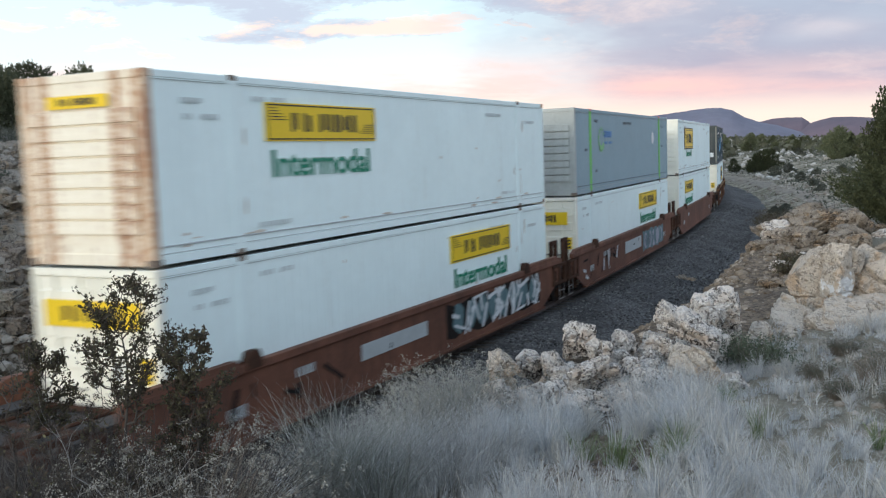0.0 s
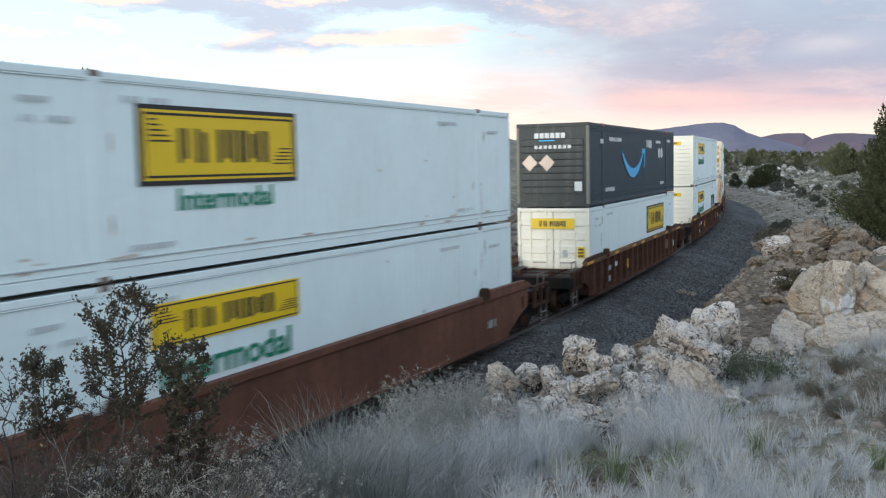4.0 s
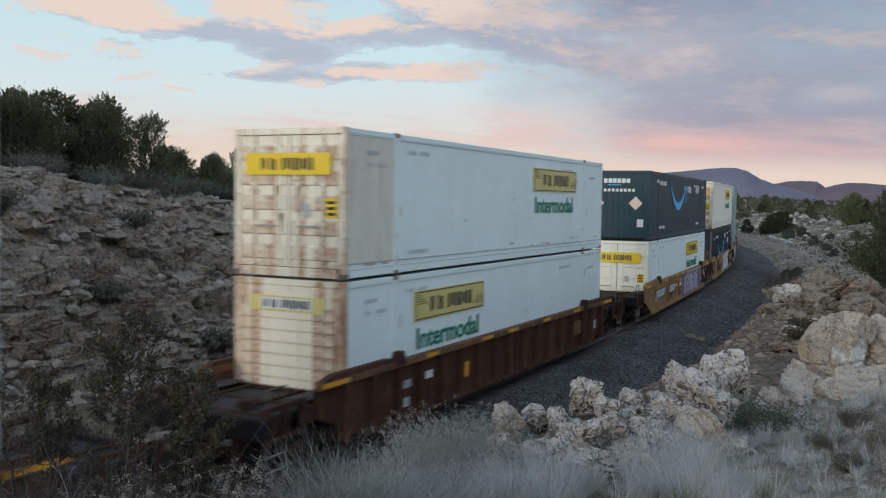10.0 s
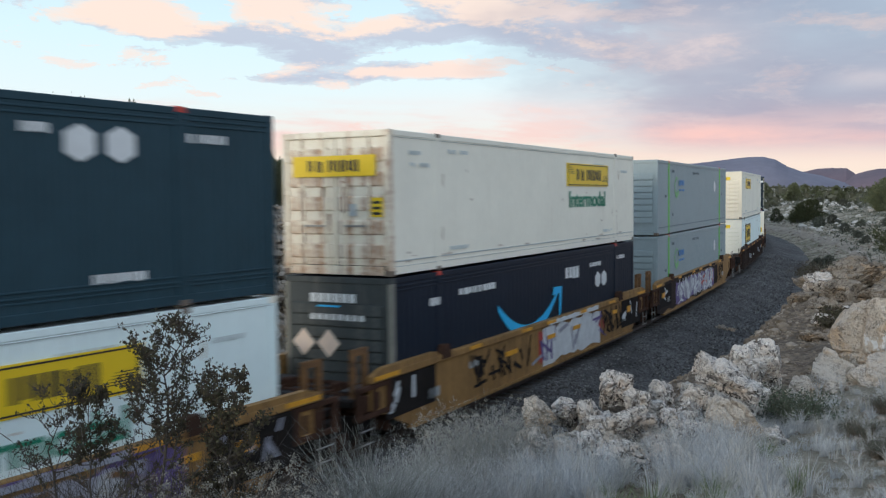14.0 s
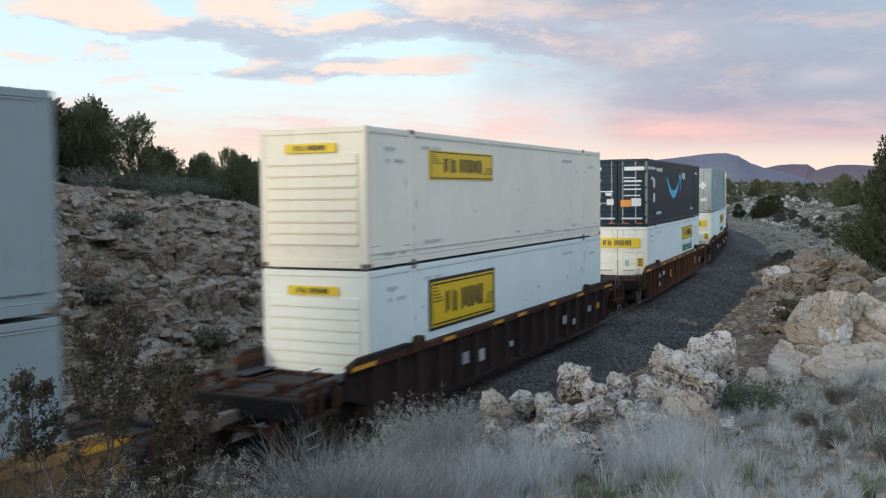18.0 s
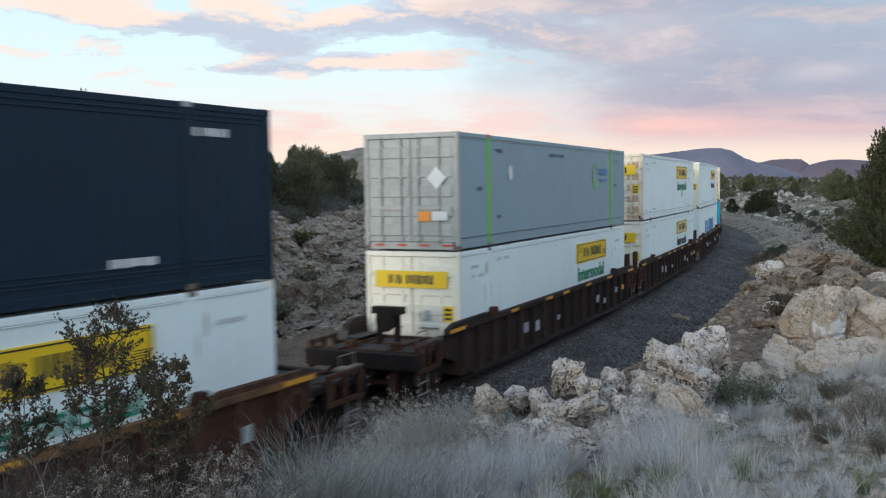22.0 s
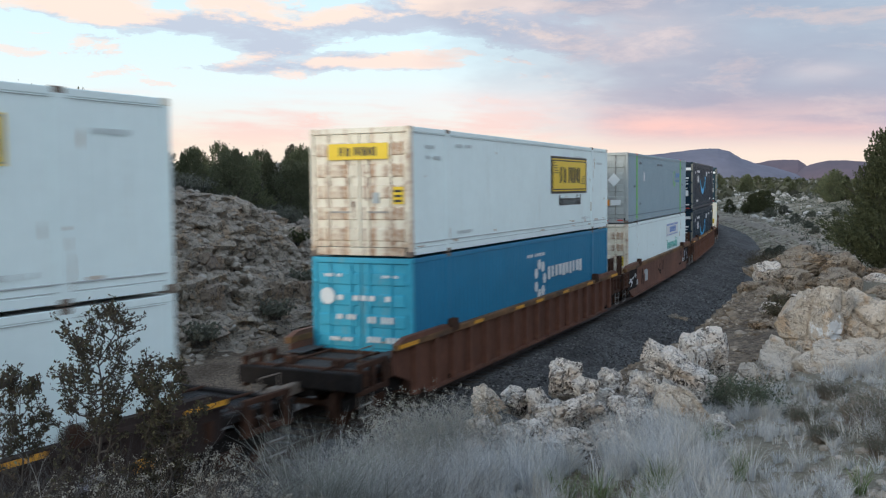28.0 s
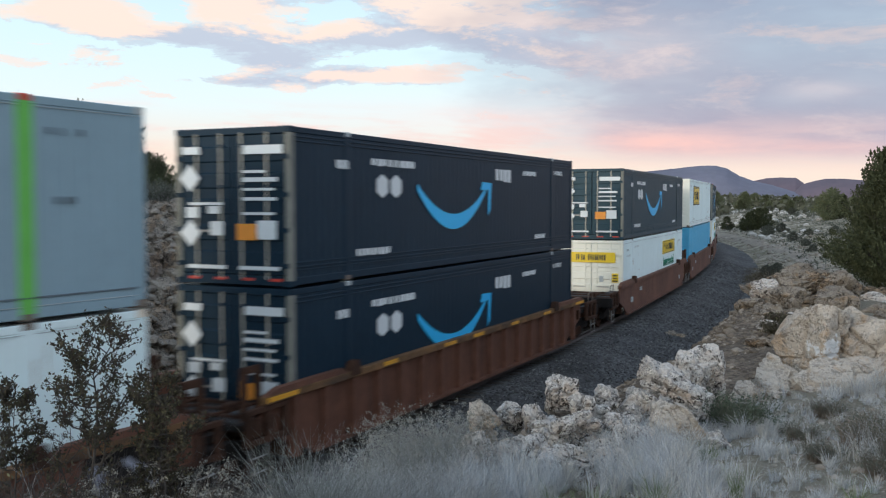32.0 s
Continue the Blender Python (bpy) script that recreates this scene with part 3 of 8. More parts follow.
def build_cut_foot():
    """Dark brown rubbly dirt between the ballast and the rock face."""
    s = np.arange(-10.0, 70.0, 0.4)
    d = np.linspace(-10.2, -4.2, 20)
    S, D = np.meshgrid(s, d, indexing="ij")
    S, D = S.ravel(), D.ravel()
    h = np.interp(S, SS, HD)
    X, Y = np.interp(S, SS, CX) + D * np.cos(h), np.interp(S, SS, CY) - D * np.sin(h)
    Z = ground_height(X, Y) + 0.04 + 0.05 * fbm(X, Y, 0.6, 3, 2.0)
    solid("cut_foot", grid_mesh("cut_foot", np.stack([X, Y, Z], 1), len(s), len(d)), DIRT, "dark brown rubbly dirt below the rock face", "dirt", "structure")


build_ground()
build_cut_foot()
build_track()
build_bank()
build_path()

# ---- parts: meshes are kept by name and shared ----
KEPT = {}


def kept(key, make):
    if key not in KEPT:
        bm = bmesh.new()
        make(bm)
        me = bpy.data.meshes.new(key)
        bm.to_mesh(me)
        bm.free()
        me.materials.append(None)
        KEPT[key] = me
    return KEPT[key]


def part(name, data, material, parent, label="", m=None):
    """One mesh object under a thing or under a part; data is a mesh or a bmesh."""
    if isinstance(data, bmesh.types.BMesh):
        me = bpy.data.meshes.new(name)
        data.to_mesh(me)
        data.free()
        me.materials.append(None)
        data = me
    if not data.materials:
        data.materials.append(None)
    ob = new(name, data)
    ob.material_slots[0].link = "OBJECT"
    ob.material_slots[0].material = material
    ob.parent = parent
    if m is not None:
        ob.matrix_basis = m
    if label:
        ob["label"] = label
    if name in JOINED:
        ob["kind"] = "stuff"
    return ob


# marks of many strokes too small to pick apart
JOINED = {"small_print", "data_print", "graffiti", "rod_guide", "word_block", "sign_print", "end_print", "panel_print", "logo_block", "logo_mark", "grating", "floor_beam", "grab_iron", "arrow_mark"}


def box(bm, lo, hi, bevel=0.0):
    vs = [bm.verts.new((x, y, z)) for x in (lo[0], hi[0]) for y in (lo[1], hi[1]) for z in (lo[2], hi[2])]
    fs = [bm.faces.new([vs[i] for i in f]) for f in ((0, 1, 3, 2), (4, 6, 7, 5), (0, 4, 5, 1), (2, 3, 7, 6), (0, 2, 6, 4), (1, 5, 7, 3))]
    if bevel:
        es = list({e for f in fs for e in f.edges})
        bmesh.ops.bevel(bm, geom=es, offset=bevel, segments=1, affect="EDGES", profile=0.5)


def prism(bm, poly, a, b, axis=0):
    """A polygon drawn across an axis (0: in y, z; 1: in x, z; 2: in x, y), drawn out from a to b."""
    def at(p, v):
        return (v, p[0], p[1]) if axis == 0 else (p[0], v, p[1]) if axis == 1 else (p[0], p[1], v)
    lo, hi = [bm.verts.new(at(p, a)) for p in poly], [bm.verts.new(at(p, b)) for p in poly]
    n = len(poly)
    for i in range(n):
        bm.faces.new((lo[i], lo[(i + 1) % n], hi[(i + 1) % n], hi[i]))
    bm.faces.new(lo[::-1])
    bm.faces.new(hi)
    bmesh.ops.recalc_face_normals(bm, faces=bm.faces[:])


def rod(bm, a, b, r, n=8):
    a, b = Vector(a), Vector(b)
    q = (b - a).to_track_quat("Z", "Y").to_matrix()
    rings = [[bm.verts.new(c + q @ Vector((r * math.cos(i * math.tau / n), r * math.sin(i * math.tau / n), 0))) for i in range(n)] for c in (a, b)]
    for i in range(n):
        bm.faces.new((rings[0][i], rings[0][(i + 1) % n], rings[1][(i + 1) % n], rings[1][i]))
    bm.faces.new(rings[0][::-1])
    bm.faces.new(rings[1])


def box_mesh(key, lo, hi, bevel=0.008):
    return kept(key, lambda bm: box(bm, lo, hi, bevel))


CL, CW, CH = 16.154, 2.591, 2.896
HL, HW = CL / 2, CW / 2


def corrugated(bm, x, y0, y1, z0, z1, depth, pitch, sgn):
    """A side sheet with shallow upright folds, its face towards sgn."""
    ys, xs = [], []
    n = int((y1 - y0) / pitch)
    p = (y1 - y0) / n
    for i in range(n):
        for f, o in ((0.0, 0), (0.42, 0), (0.5, 1), (0.92, 1)):
            ys.append(y0 + (i + f) * p)
            xs.append(x - sgn * depth * o)
    ys.append(y1)
    xs.append(x)
    rows = [[bm.verts.new((a, b, z)) for a, b in zip(xs, ys)] for z in (z0, z1)]
    for i in range(len(ys) - 1):
        f = (rows[0][i], rows[0][i + 1], rows[1][i + 1], rows[1][i])
        bm.faces.new(f if sgn > 0 else f[::-1])


def text_mesh(key, body, height, width):
    if key in KEPT:
        return KEPT[key]
    cu = bpy.data.curves.new(key, "FONT")
    cu.body, cu.size, cu.extrude, cu.offset = body, 1.0, 0.004, 0.018
    ob = new(key, cu)
    bpy.context.view_layer.update()
    me = bpy.data.meshes.new_from_object(ob.evaluated_get(bpy.context.evaluated_depsgraph_get()))
    bpy.data.objects.remove(ob)
    co = np.empty(len(me.vertices) * 3)
    me.vertices.foreach_get("co", co)
    co = co.reshape(-1, 3)
    lo, hi = co.min(0), co.max(0)
    co = (co - lo) / (hi - lo)
    # upright on the side that faces +x, read along +y
    out = np.stack([co[:, 2] * 0.008, co[:, 0] * width, co[:, 1] * height], 1)
    me.vertices.foreach_set("co", out.ravel())
    me.materials.clear()
    me.materials.append(None)
    me.update()
    KEPT[key] = me
    return me


def bars(bm, x, y0, y1, z0, z1, seed, n=9, fill=0.72):
    """Writing that cannot be read: upright bars of uneven width."""
    r = random.Random(seed)
    w = (y1 - y0) / n
    for i in range(n):
        if r.random() < 0.12:
            continue
        a = y0 + i * w
        box(bm, (x, a, z0 + (z1 - z0) * r.choice((0, 0, 0.12))), (x + 0.006, a + w * fill * r.uniform(0.75, 1.1), z1))


def glyphs(bm, put_box, w, h):
    """A brand word as plain upright bars in groups, h high over the width w."""
    for i, (u, k) in enumerate(((0.00, 0.10), (0.17, 0.12), (0.40, 0.13), (0.555, 0.125), (0.70, 0.13), (0.85, 0.14))):
        put_box(u * w, (u + k * 0.36) * w, 0.0, h)
        put_box((u + k * 0.60) * w, (u + k) * w, 0.0 if i % 2 else h * 0.12, h * (0.9 if i % 3 == 1 else 1.0))


def arrow_smile(bm, x, y0, y1, z1, drop):
    """A curved swoosh that ends in an arrow head."""
    n = 22
    up, lo = [], []
    w = y1 - y0
    for i in range(n + 1):
        t = i / n
        y = y0 + w * 0.93 * t
        mid = z1 - drop * (1 - (2 * t - 0.98) ** 2) * 0.93 - 0.02
        th = 0.35 * math.sin(math.pi * min(1, 0.10 + t * 0.86)) ** 0.8 + 0.02
        up.append((y, mid + th * 0.5))
        lo.append((y, mid - th * 0.5))
    for i in range(n):
        prism(bm, [lo[i], lo[i + 1], up[i + 1], up[i]], x, x + 0.006)
    ex, ez = y1, z1 + 0.12
    for poly in ([(ex - 0.72, ez - 0.20), (ex - 0.62, ez + 0.02), (ex, ez), (ex - 0.06, ez - 0.17)], [(ex - 0.20, ez - 0.12), (ex - 0.24, ez - 0.86), (ex - 0.08, ez - 0.72), (ex, ez)]):
        prism(bm, poly, x + 0.001, x + 0.007)


def rust_runs(bm, x, seed):
    """Rust that has run down beside a rod: narrow ragged strips."""
    r = random.Random(seed)
    for k in range(2):
        c = x + r.uniform(-0.10, 0.10)
        top, ln = r.uniform(1.2, 2.5), r.uniform(0.35, 1.15)
        n, w = 6, r.uniform(0.018, 0.05)
        lo = [(c - w * r.uniform(0.4, 1.0) * (1 - 0.6 * i / n), top - ln * i / n) for i in range(n + 1)]
        hi = [(c + w * r.uniform(0.4, 1.0) * (1 - 0.6 * i / n), top - ln * i / n) for i in range(n + 1)]
        for i in range(n):
            prism(bm, [lo[i], hi[i], hi[i + 1], lo[i + 1]], -HL + 0.0045 - k * 0.0006, -HL + 0.03, 1)


def scuffs(bm, seed):
    """Small ragged marks, most of them low on the side and by the stacking posts."""
    r = random.Random(900 + seed)
    for k in range(26):
        if k < 14:
            u, z, w, h = r.uniform(-HL + 0.3, HL - 0.3), r.uniform(0.20, 0.46), r.uniform(0.05, 0.30), r.uniform(0.012, 0.05)
        elif k < 20:
            u, z, w, h = r.choice((-6.1, 6.1)) + r.uniform(-0.35, 0.35), r.uniform(0.3, 2.4), r.uniform(0.012, 0.035), r.uniform(0.08, 0.35)
        else:
            u, z, w, h = r.uniform(-HL + 0.3, HL - 0.3), r.uniform(0.5, 2.6), r.uniform(0.02, 0.09), r.uniform(0.015, 0.06)
        prism(bm, [(u + w * math.cos(i * math.tau / 7) * r.uniform(0.5, 1.1), z + h * math.sin(i * math.tau / 7) * r.uniform(0.5, 1.1)) for i in range(7)], HW - 0.02, HW - 0.0085 if 6.3 < abs(u) or abs(u) < 5.9 else HW + 0.0055)


def nose_rib(bm):
    prism(bm, [(-HL - 0.034, 0.0), (-HL + 0.03, -0.004), (-HL + 0.03, 0.215), (-HL - 0.022, 0.19)], -HW + 0.20, HW - 0.20)


def container(style, lead, sign, word, label, end_mat=None, sign_mat=None, word_mat=None, extras=(), lift=0.0, body=None):
    """A 53-foot box. lead: the kind of end that faces the leading side (nose, door, plain)."""
    body = body or {"white": WHITE, "cream": CREAM_OR_SUNWARM, "grey": GREY, "navy": NAVY, "blue": BLUE, "cyan": CYAN}[style]
    end_mat = end_mat or body
    post_mat = DUSTY_POST if end_mat is DUSTY or (style == "navy" and lead == "door") else end_mat
    ob = new("shipping_container")
    tagged(ob, label, "container", "stacked containers of the train")
    deep = 0.026 if style == "blue" else 0.009
    for sx in (-1, 1):
        part("side_wall", kept(f"c_side{sx}{deep}", lambda bm, sx=sx: corrugated(bm, sx * (HW - 0.012), -HL + 0.12, HL - 0.12, 0.16, CH - 0.11, deep, 0.24, sx)), body, ob)
    part("roof", box_mesh("c_roof", (-HW + 0.03, -HL + 0.03, CH - 0.06), (HW - 0.03, HL - 0.03, CH - 0.012)), body, ob)
    part("floor", box_mesh("c_floor", (-HW + 0.04, -HL + 0.04, 0.02), (HW - 0.04, HL - 0.04, 0.15)), SOOT_SHADE, ob)
    part("rear_wall", box_mesh("c_rear", (-HW + 0.10, HL - 0.06, 0.12), (HW - 0.10, HL - 0.02, CH - 0.1)), end_mat, ob)
    for sx in (-1, 1):
        a, b = sorted((sx * (HW - 0.10), sx * HW))
        part("bottom_rail", box_mesh(f"c_brail{sx}", (a, -HL + 0.18, 0.03), (b, HL - 0.18, 0.17), 0.01), body, ob)
        part("rub_rail", box_mesh(f"c_rub{sx}", (min(sx * (HW - 0.02), sx * (HW + 0.004)), -HL + 0.18, 0.285), (max(sx * (HW - 0.02), sx * (HW + 0.004)), HL - 0.18, 0.31), 0.004), PRINT_GREY if style in ("white", "cream") else DARK_PRINT if style == "grey" else body, ob)
        if style in ("white", "cream", "grey"):
            for z in (0.184, 2.75):
                part("seam", box_mesh(f"c_seam{sx}{z}", (min(sx * (HW - 0.02), sx * (HW + 0.002)), -HL + 0.18, z), (max(sx * (HW - 0.02), sx * (HW + 0.002)), HL - 0.18, z + 0.009), 0.002), PRINT_GREY, ob)
        part("top_rail", box_mesh(f"c_trail{sx}", (a, -HL + 0.18, CH - 0.12), (b, HL - 0.18, CH - 0.008), 0.012), body, ob)
        for sy in (-1, 1):
            c, d = sorted((sy * (HL - 0.16), sy * HL))
            part("corner_post", box_mesh(f"c_post{sx}{sy}", (a, c, 0.11), (b, d, CH - 0.11), 0.012), post_mat if sy < 0 else body, ob)
            e, f = sorted((sy * (HL - 0.185), sy * (HL + 0.002)))
            p0, p1 = sorted((sx * (HW - 0.16), sx * (HW + 0.002)))
            for z0, z1 in ((0.0, 0.118), (CH - 0.118, CH)):
                part("corner_casting", box_mesh(f"c_cast{sx}{sy}{z0:.1f}", (p0, e, z0), (p1, f, z1), 0.012), end_mat if style in ("navy", "blue") else CASTING if z0 == 0 else end_mat, ob)
            # the stacking posts at the 40-foot places
            c, d = sorted((sy * 5.98, sy * 6.22))
            part("stacking_post", box_mesh(f"c_mid{sx}{sy}", (min(sx * (HW - 0.05), sx * (HW + 0.004)), c, 0.03), (max(sx * (HW - 0.05), sx * (HW + 0.004)), d, CH - 0.01), 0.01), LIME if style == "grey" else body, ob)
            for z0, z1 in ((0.0, 0.10), (CH - 0.09, CH + 0.006)):
                part("stacking_casting", box_mesh(f"c_mcast{sx}{sy}{z0:.1f}", (min(sx * (HW - 0.14), sx * (HW + 0.008)), c + 0.02, z0), (max(sx * (HW - 0.14), sx * (HW + 0.008)), d - 0.02, z1), 0.01), PRINT_GREY if style == "navy" and lead == "door" and z0 > 0.5 else RED if style in ("grey", "navy") and z0 > 0.5 else CASTING, ob)
    # the leading end
    if lead == "nose":
        part("front_wall", box_mesh("c_front", (-HW + 0.08, -HL + 0.02, 0.10), (HW - 0.08, -HL + 0.06, CH - 0.10)), end_mat, ob)
        for i in range(8):
            part("rib", kept("c_rib", nose_rib), end_mat, ob, "", pose(0, 0, 0.50 + i * 0.235))
        part("header", box_mesh("c_head", (-HW + 0.10, -HL + 0.0, CH - 0.13), (HW - 0.10, -HL + 0.05, CH - 0.004), 0.01), end_mat, ob)
        part("sill", box_mesh("c_sill", (-HW + 0.16, -HL + 0.0, 0.02), (HW - 0.16, -HL + 0.05, 0.20), 0.01), end_mat, ob)
    elif lead == "plain":
        def folds(bm):
            x = -HW + 0.22
            prism(bm, [(x, -HL + 0.03), (x + 0.03, -HL + 0.0), (x + 0.12, -HL + 0.0), (x + 0.15, -HL + 0.03)], 0.14, CH - 0.14, 2)
        for i in range(9):
            part("fold", kept("c_fold", folds), end_mat, ob, "", pose(i * 0.242, 0, 0))
        part("front_sheet", box_mesh("c_front", (-HW + 0.08, -HL + 0.02, 0.10), (HW - 0.08, -HL + 0.06, CH - 0.10)), end_mat, ob)
        part("header", box_mesh("c_head", (-HW + 0.10, -HL + 0.0, CH - 0.13), (HW - 0.10, -HL + 0.05, CH - 0.004), 0.01), end_mat, ob)
    else:
        part("header", box_mesh("c_head", (-HW + 0.10, -HL + 0.0, CH - 0.13), (HW - 0.10, -HL + 0.05, CH - 0.004), 0.01), end_mat, ob)
        part("sill", box_mesh("c_sill", (-HW + 0.16, -HL + 0.0, 0.02), (HW - 0.16, -HL + 0.05, 0.20), 0.01), end_mat, ob)
        for sx in (-1, 1):
            a, b = sorted((sx * 0.012, sx * (HW - 0.11)))

            def leaf(bm, a=a, b=b):
                box(bm, (a, -HL + 0.035, 0.21), (b, -HL + 0.075, CH - 0.14), 0.01)
            door = part("door", kept(f"c_leaf{sx}", leaf), end_mat, ob)
            for i in range(5):
                part("door_rib", kept(f"c_drib{sx}", lambda bm, a=a, b=b: prism(bm, [(-HL + 0.036, 0), (-HL + 0.008, 0.03), (-HL + 0.008, 0.27), (-HL + 0.036, 0.30)], a + 0.07, b - 0.07)), end_mat, door, "", pose(0, 0, 0.34 + i * 0.48))
            for x in (0.24, 0.80):
                part("lock_rod", kept(f"c_rod{sx}{x}", lambda bm, x=x, sx=sx: rod(bm, (sx * x, -HL - 0.005, 0.13), (sx * x, -HL - 0.005, CH - 0.10), 0.022)), WARM_LIT_ROD if style == "navy" else LIT_BLUE if style == "blue" else end_mat if end_mat in (RUSTY, CREAM_OR_SUNWARM) else STEEL, door)
                if end_mat is RUSTY:
                    part("rust_run", kept(f"c_run{sx}{x}", lambda bm, x=x, sx=sx: rust_runs(bm, sx * x, int(x * 10) + sx)), RUST_RUN, door, "brown rust run beside the lock rod")["kind"] = "stuff"
                part("rod_guide", kept(f"c_guide{sx}{x}", lambda bm, x=x, sx=sx: [box(bm, (sx * x - 0.055, -HL - 0.024, z), (sx * x + 0.055, -HL + 0.036, z + 0.07)) for z in (0.26, 1.02, 1.78, 2.52)]), end_mat, door)
            part("door_handle", kept(f"c_hand{sx}", lambda bm, sx=sx: box(bm, (min(sx * 0.24, sx * 0.74), -HL - 0.03, 0.98), (max(sx * 0.24, sx * 0.74), -HL - 0.012, 1.02))), STEEL, door)
            for z in (0.34, 0.98, 1.62, 2.3):
                part("hinge", box_mesh(f"c_hinge{sx}{z}", (min(sx * (HW - 0.16), sx * (HW - 0.02)), -HL - 0.012, z), (max(sx * (HW - 0.16), sx * (HW - 0.02)), -HL + 0.03, z + 0.09), 0.006), end_mat, door)
    if lead == "door" and style in ("white", "cream"):
        part("warning_label", box_mesh("d_warn", (0.86, -HL - 0.004, 1.18), (1.12, -HL + 0.03, 1.56), 0.002), YELLOW, ob)
        part("sign_print", kept("d_warnp", lambda bm: [box(bm, (0.89, -HL - 0.007, 1.22 + q * 0.11), (1.09, -HL - 0.003, 1.275 + q * 0.11)) for q in range(3)]), BLACK, ob)
        part("notice_label", box_mesh("d_note", (0.34, -HL - 0.004, 1.20), (0.50, -HL + 0.03, 1.44), 0.002), PRINT_GREY, ob)
    if end_mat is RUSTY and sign_mat:
        part("end_panel", box_mesh("c_endpanel", (HW - 0.02, -HL + 0.17, 0.32), (HW - 0.004, -HL + 1.92, CH - 0.14), 0.002), DIRTY_CREAM, ob, "streaked cream side panel")
    if style in ("white", "cream"):
        wear = len(bpy.data.objects) % 7
        part("scuff", kept(f"c_scuff{wear}", lambda bm: scuffs(bm, wear)), SCUFF, ob, "brown scuffs low on the side")["kind"] = "stuff"
    # what is printed on the side that faces the camera (and on its far twin)
    X = HW + 0.002
    if sign:
        near = lead != "door" if sign != "far" else False
        y0 = (2.78 if near else 9.72) - HL
        y1 = y0 + 3.64
        big = sign == "big"
        z0, z1 = (1.38, 2.42) if big else (1.84, 2.50)
        sm = sign_mat or YELLOW
        if big:
            part("sign_border", box_mesh(f"s_bb{near}", (X - 0.03, y0 - 0.07, z0 - 0.07), (X + 0.008, y1 + 0.07, z1 + 0.07), 0.003), BLACK, ob)
        panel = part("sign", box_mesh(f"s_p{near}{big}", (X - 0.03, y0, z0), (X + 0.012, y1, z1), 0.003), sm, ob, "printed sign with dark bars")
        k = f"s_b{near}{big}"
        def mark(bm):
            zc, hh = (z0 + z1) / 2, (z1 - z0)
            w0 = (y1 - y0) * 0.60
            glyphs(bm, lambda a, b, c, d: box(bm, (X + 0.013, y0 + 0.74 + a, zc - hh * 0.25 + c), (X + 0.018, y0 + 0.74 + b, zc - hh * 0.25 + d)), w0, hh * 0.50)
            for q in range(5):
                box(bm, (X + 0.013, y0 + 0.14, z0 + hh * (0.55 + q * 0.075)), (X + 0.018, y0 + 0.62 - q * 0.08, z0 + hh * (0.575 + q * 0.075)))
                box(bm, (X + 0.013, y1 - 0.62 + q * 0.05, z0 + hh * (0.22 + q * 0.06)), (X + 0.018, y1 - 0.10, z0 + hh * (0.24 + q * 0.06)))
            box(bm, (X + 0.013, y0 + 0.05, z1 - hh * 0.075), (X + 0.018, y1 - 0.05, z1 - hh * 0.04))
            box(bm, (X + 0.013, y0 + 0.05, z0 + hh * 0.075), (X + 0.018, y0 + 0.075, z1 - hh * 0.075))
            box(bm, (X + 0.013, y1 - 0.075, z0 + hh * 0.075), (X + 0.018, y1 - 0.05, z1 - hh * 0.075))
            box(bm, (X + 0.013, y0 + 0.05, z0 + hh * 0.04), (X + 0.018, y1 - 0.05, z0 + hh * 0.075))
        part("sign_print", kept(k, mark), BLACK, panel)
        if word:
            hgt = 0.34 if big else 0.47
            wd = 2.3 if big else 3.22
            part("lettering", text_mesh(f"word{big}", "Intermodal", hgt, wd), word_mat or GREEN, ob, "", pose(X - 0.002, y0 + (0.7 if big else 0.16), 0.92 if big else 1.22))
        # small running numbers near the ends, along the top and bottom
        for i, (u, z, w) in enumerate(((0.75, 2.42, 0.5), (2.45, 2.50, 1.1), (12.0, 2.45, 1.0), (0.8, 2.18, 0.8), (2.5, 0.40, 0.9), (12.9, 0.40, 0.9), (14.7, 2.3, 0.7))):
            part("small_print", kept(f"s_small{i}", lambda bm, u=u, z=z, w=w, i=i: bars(bm, X, u - HL, u - HL + w, z, z + 0.085, i, 8)), FAINT, ob)
        if lead != "plain":
            ew, ez, eh = (1.25, 2.38, 0.19) if lead == "nose" and not sign_mat else (1.75, 2.26, 0.30) if lead == "nose" else (1.55, 2.18, 0.36) if big else (2.0, 1.99, 0.42)
            ep = part("end_sign", box_mesh(f"s_end{ew}{ez}", (-ew / 2, -HL - 0.045, ez), (ew / 2, -HL - 0.034, ez + eh), 0.002), sm if lead == "nose" else YELLOW, ob)
            if lead == "nose" and sign_mat:
                part("sign_panel", box_mesh("s_endw", (-0.60, -HL - 0.0475, ez + 0.04), (0.60, -HL - 0.044, ez + eh - 0.04), 0.0005), PRINT_WHITE, ep)
            part("sign_print", kept(f"s_endb{ew}", lambda bm: glyphs(bm, lambda a, b, c, d: box(bm, (-ew * 0.31 + a, -HL - 0.052, ez + eh * 0.22 + c), (-ew * 0.31 + b, -HL - 0.0445, ez + eh * 0.22 + d)), ew * 0.62, eh * 0.56)), BLACK, ep)
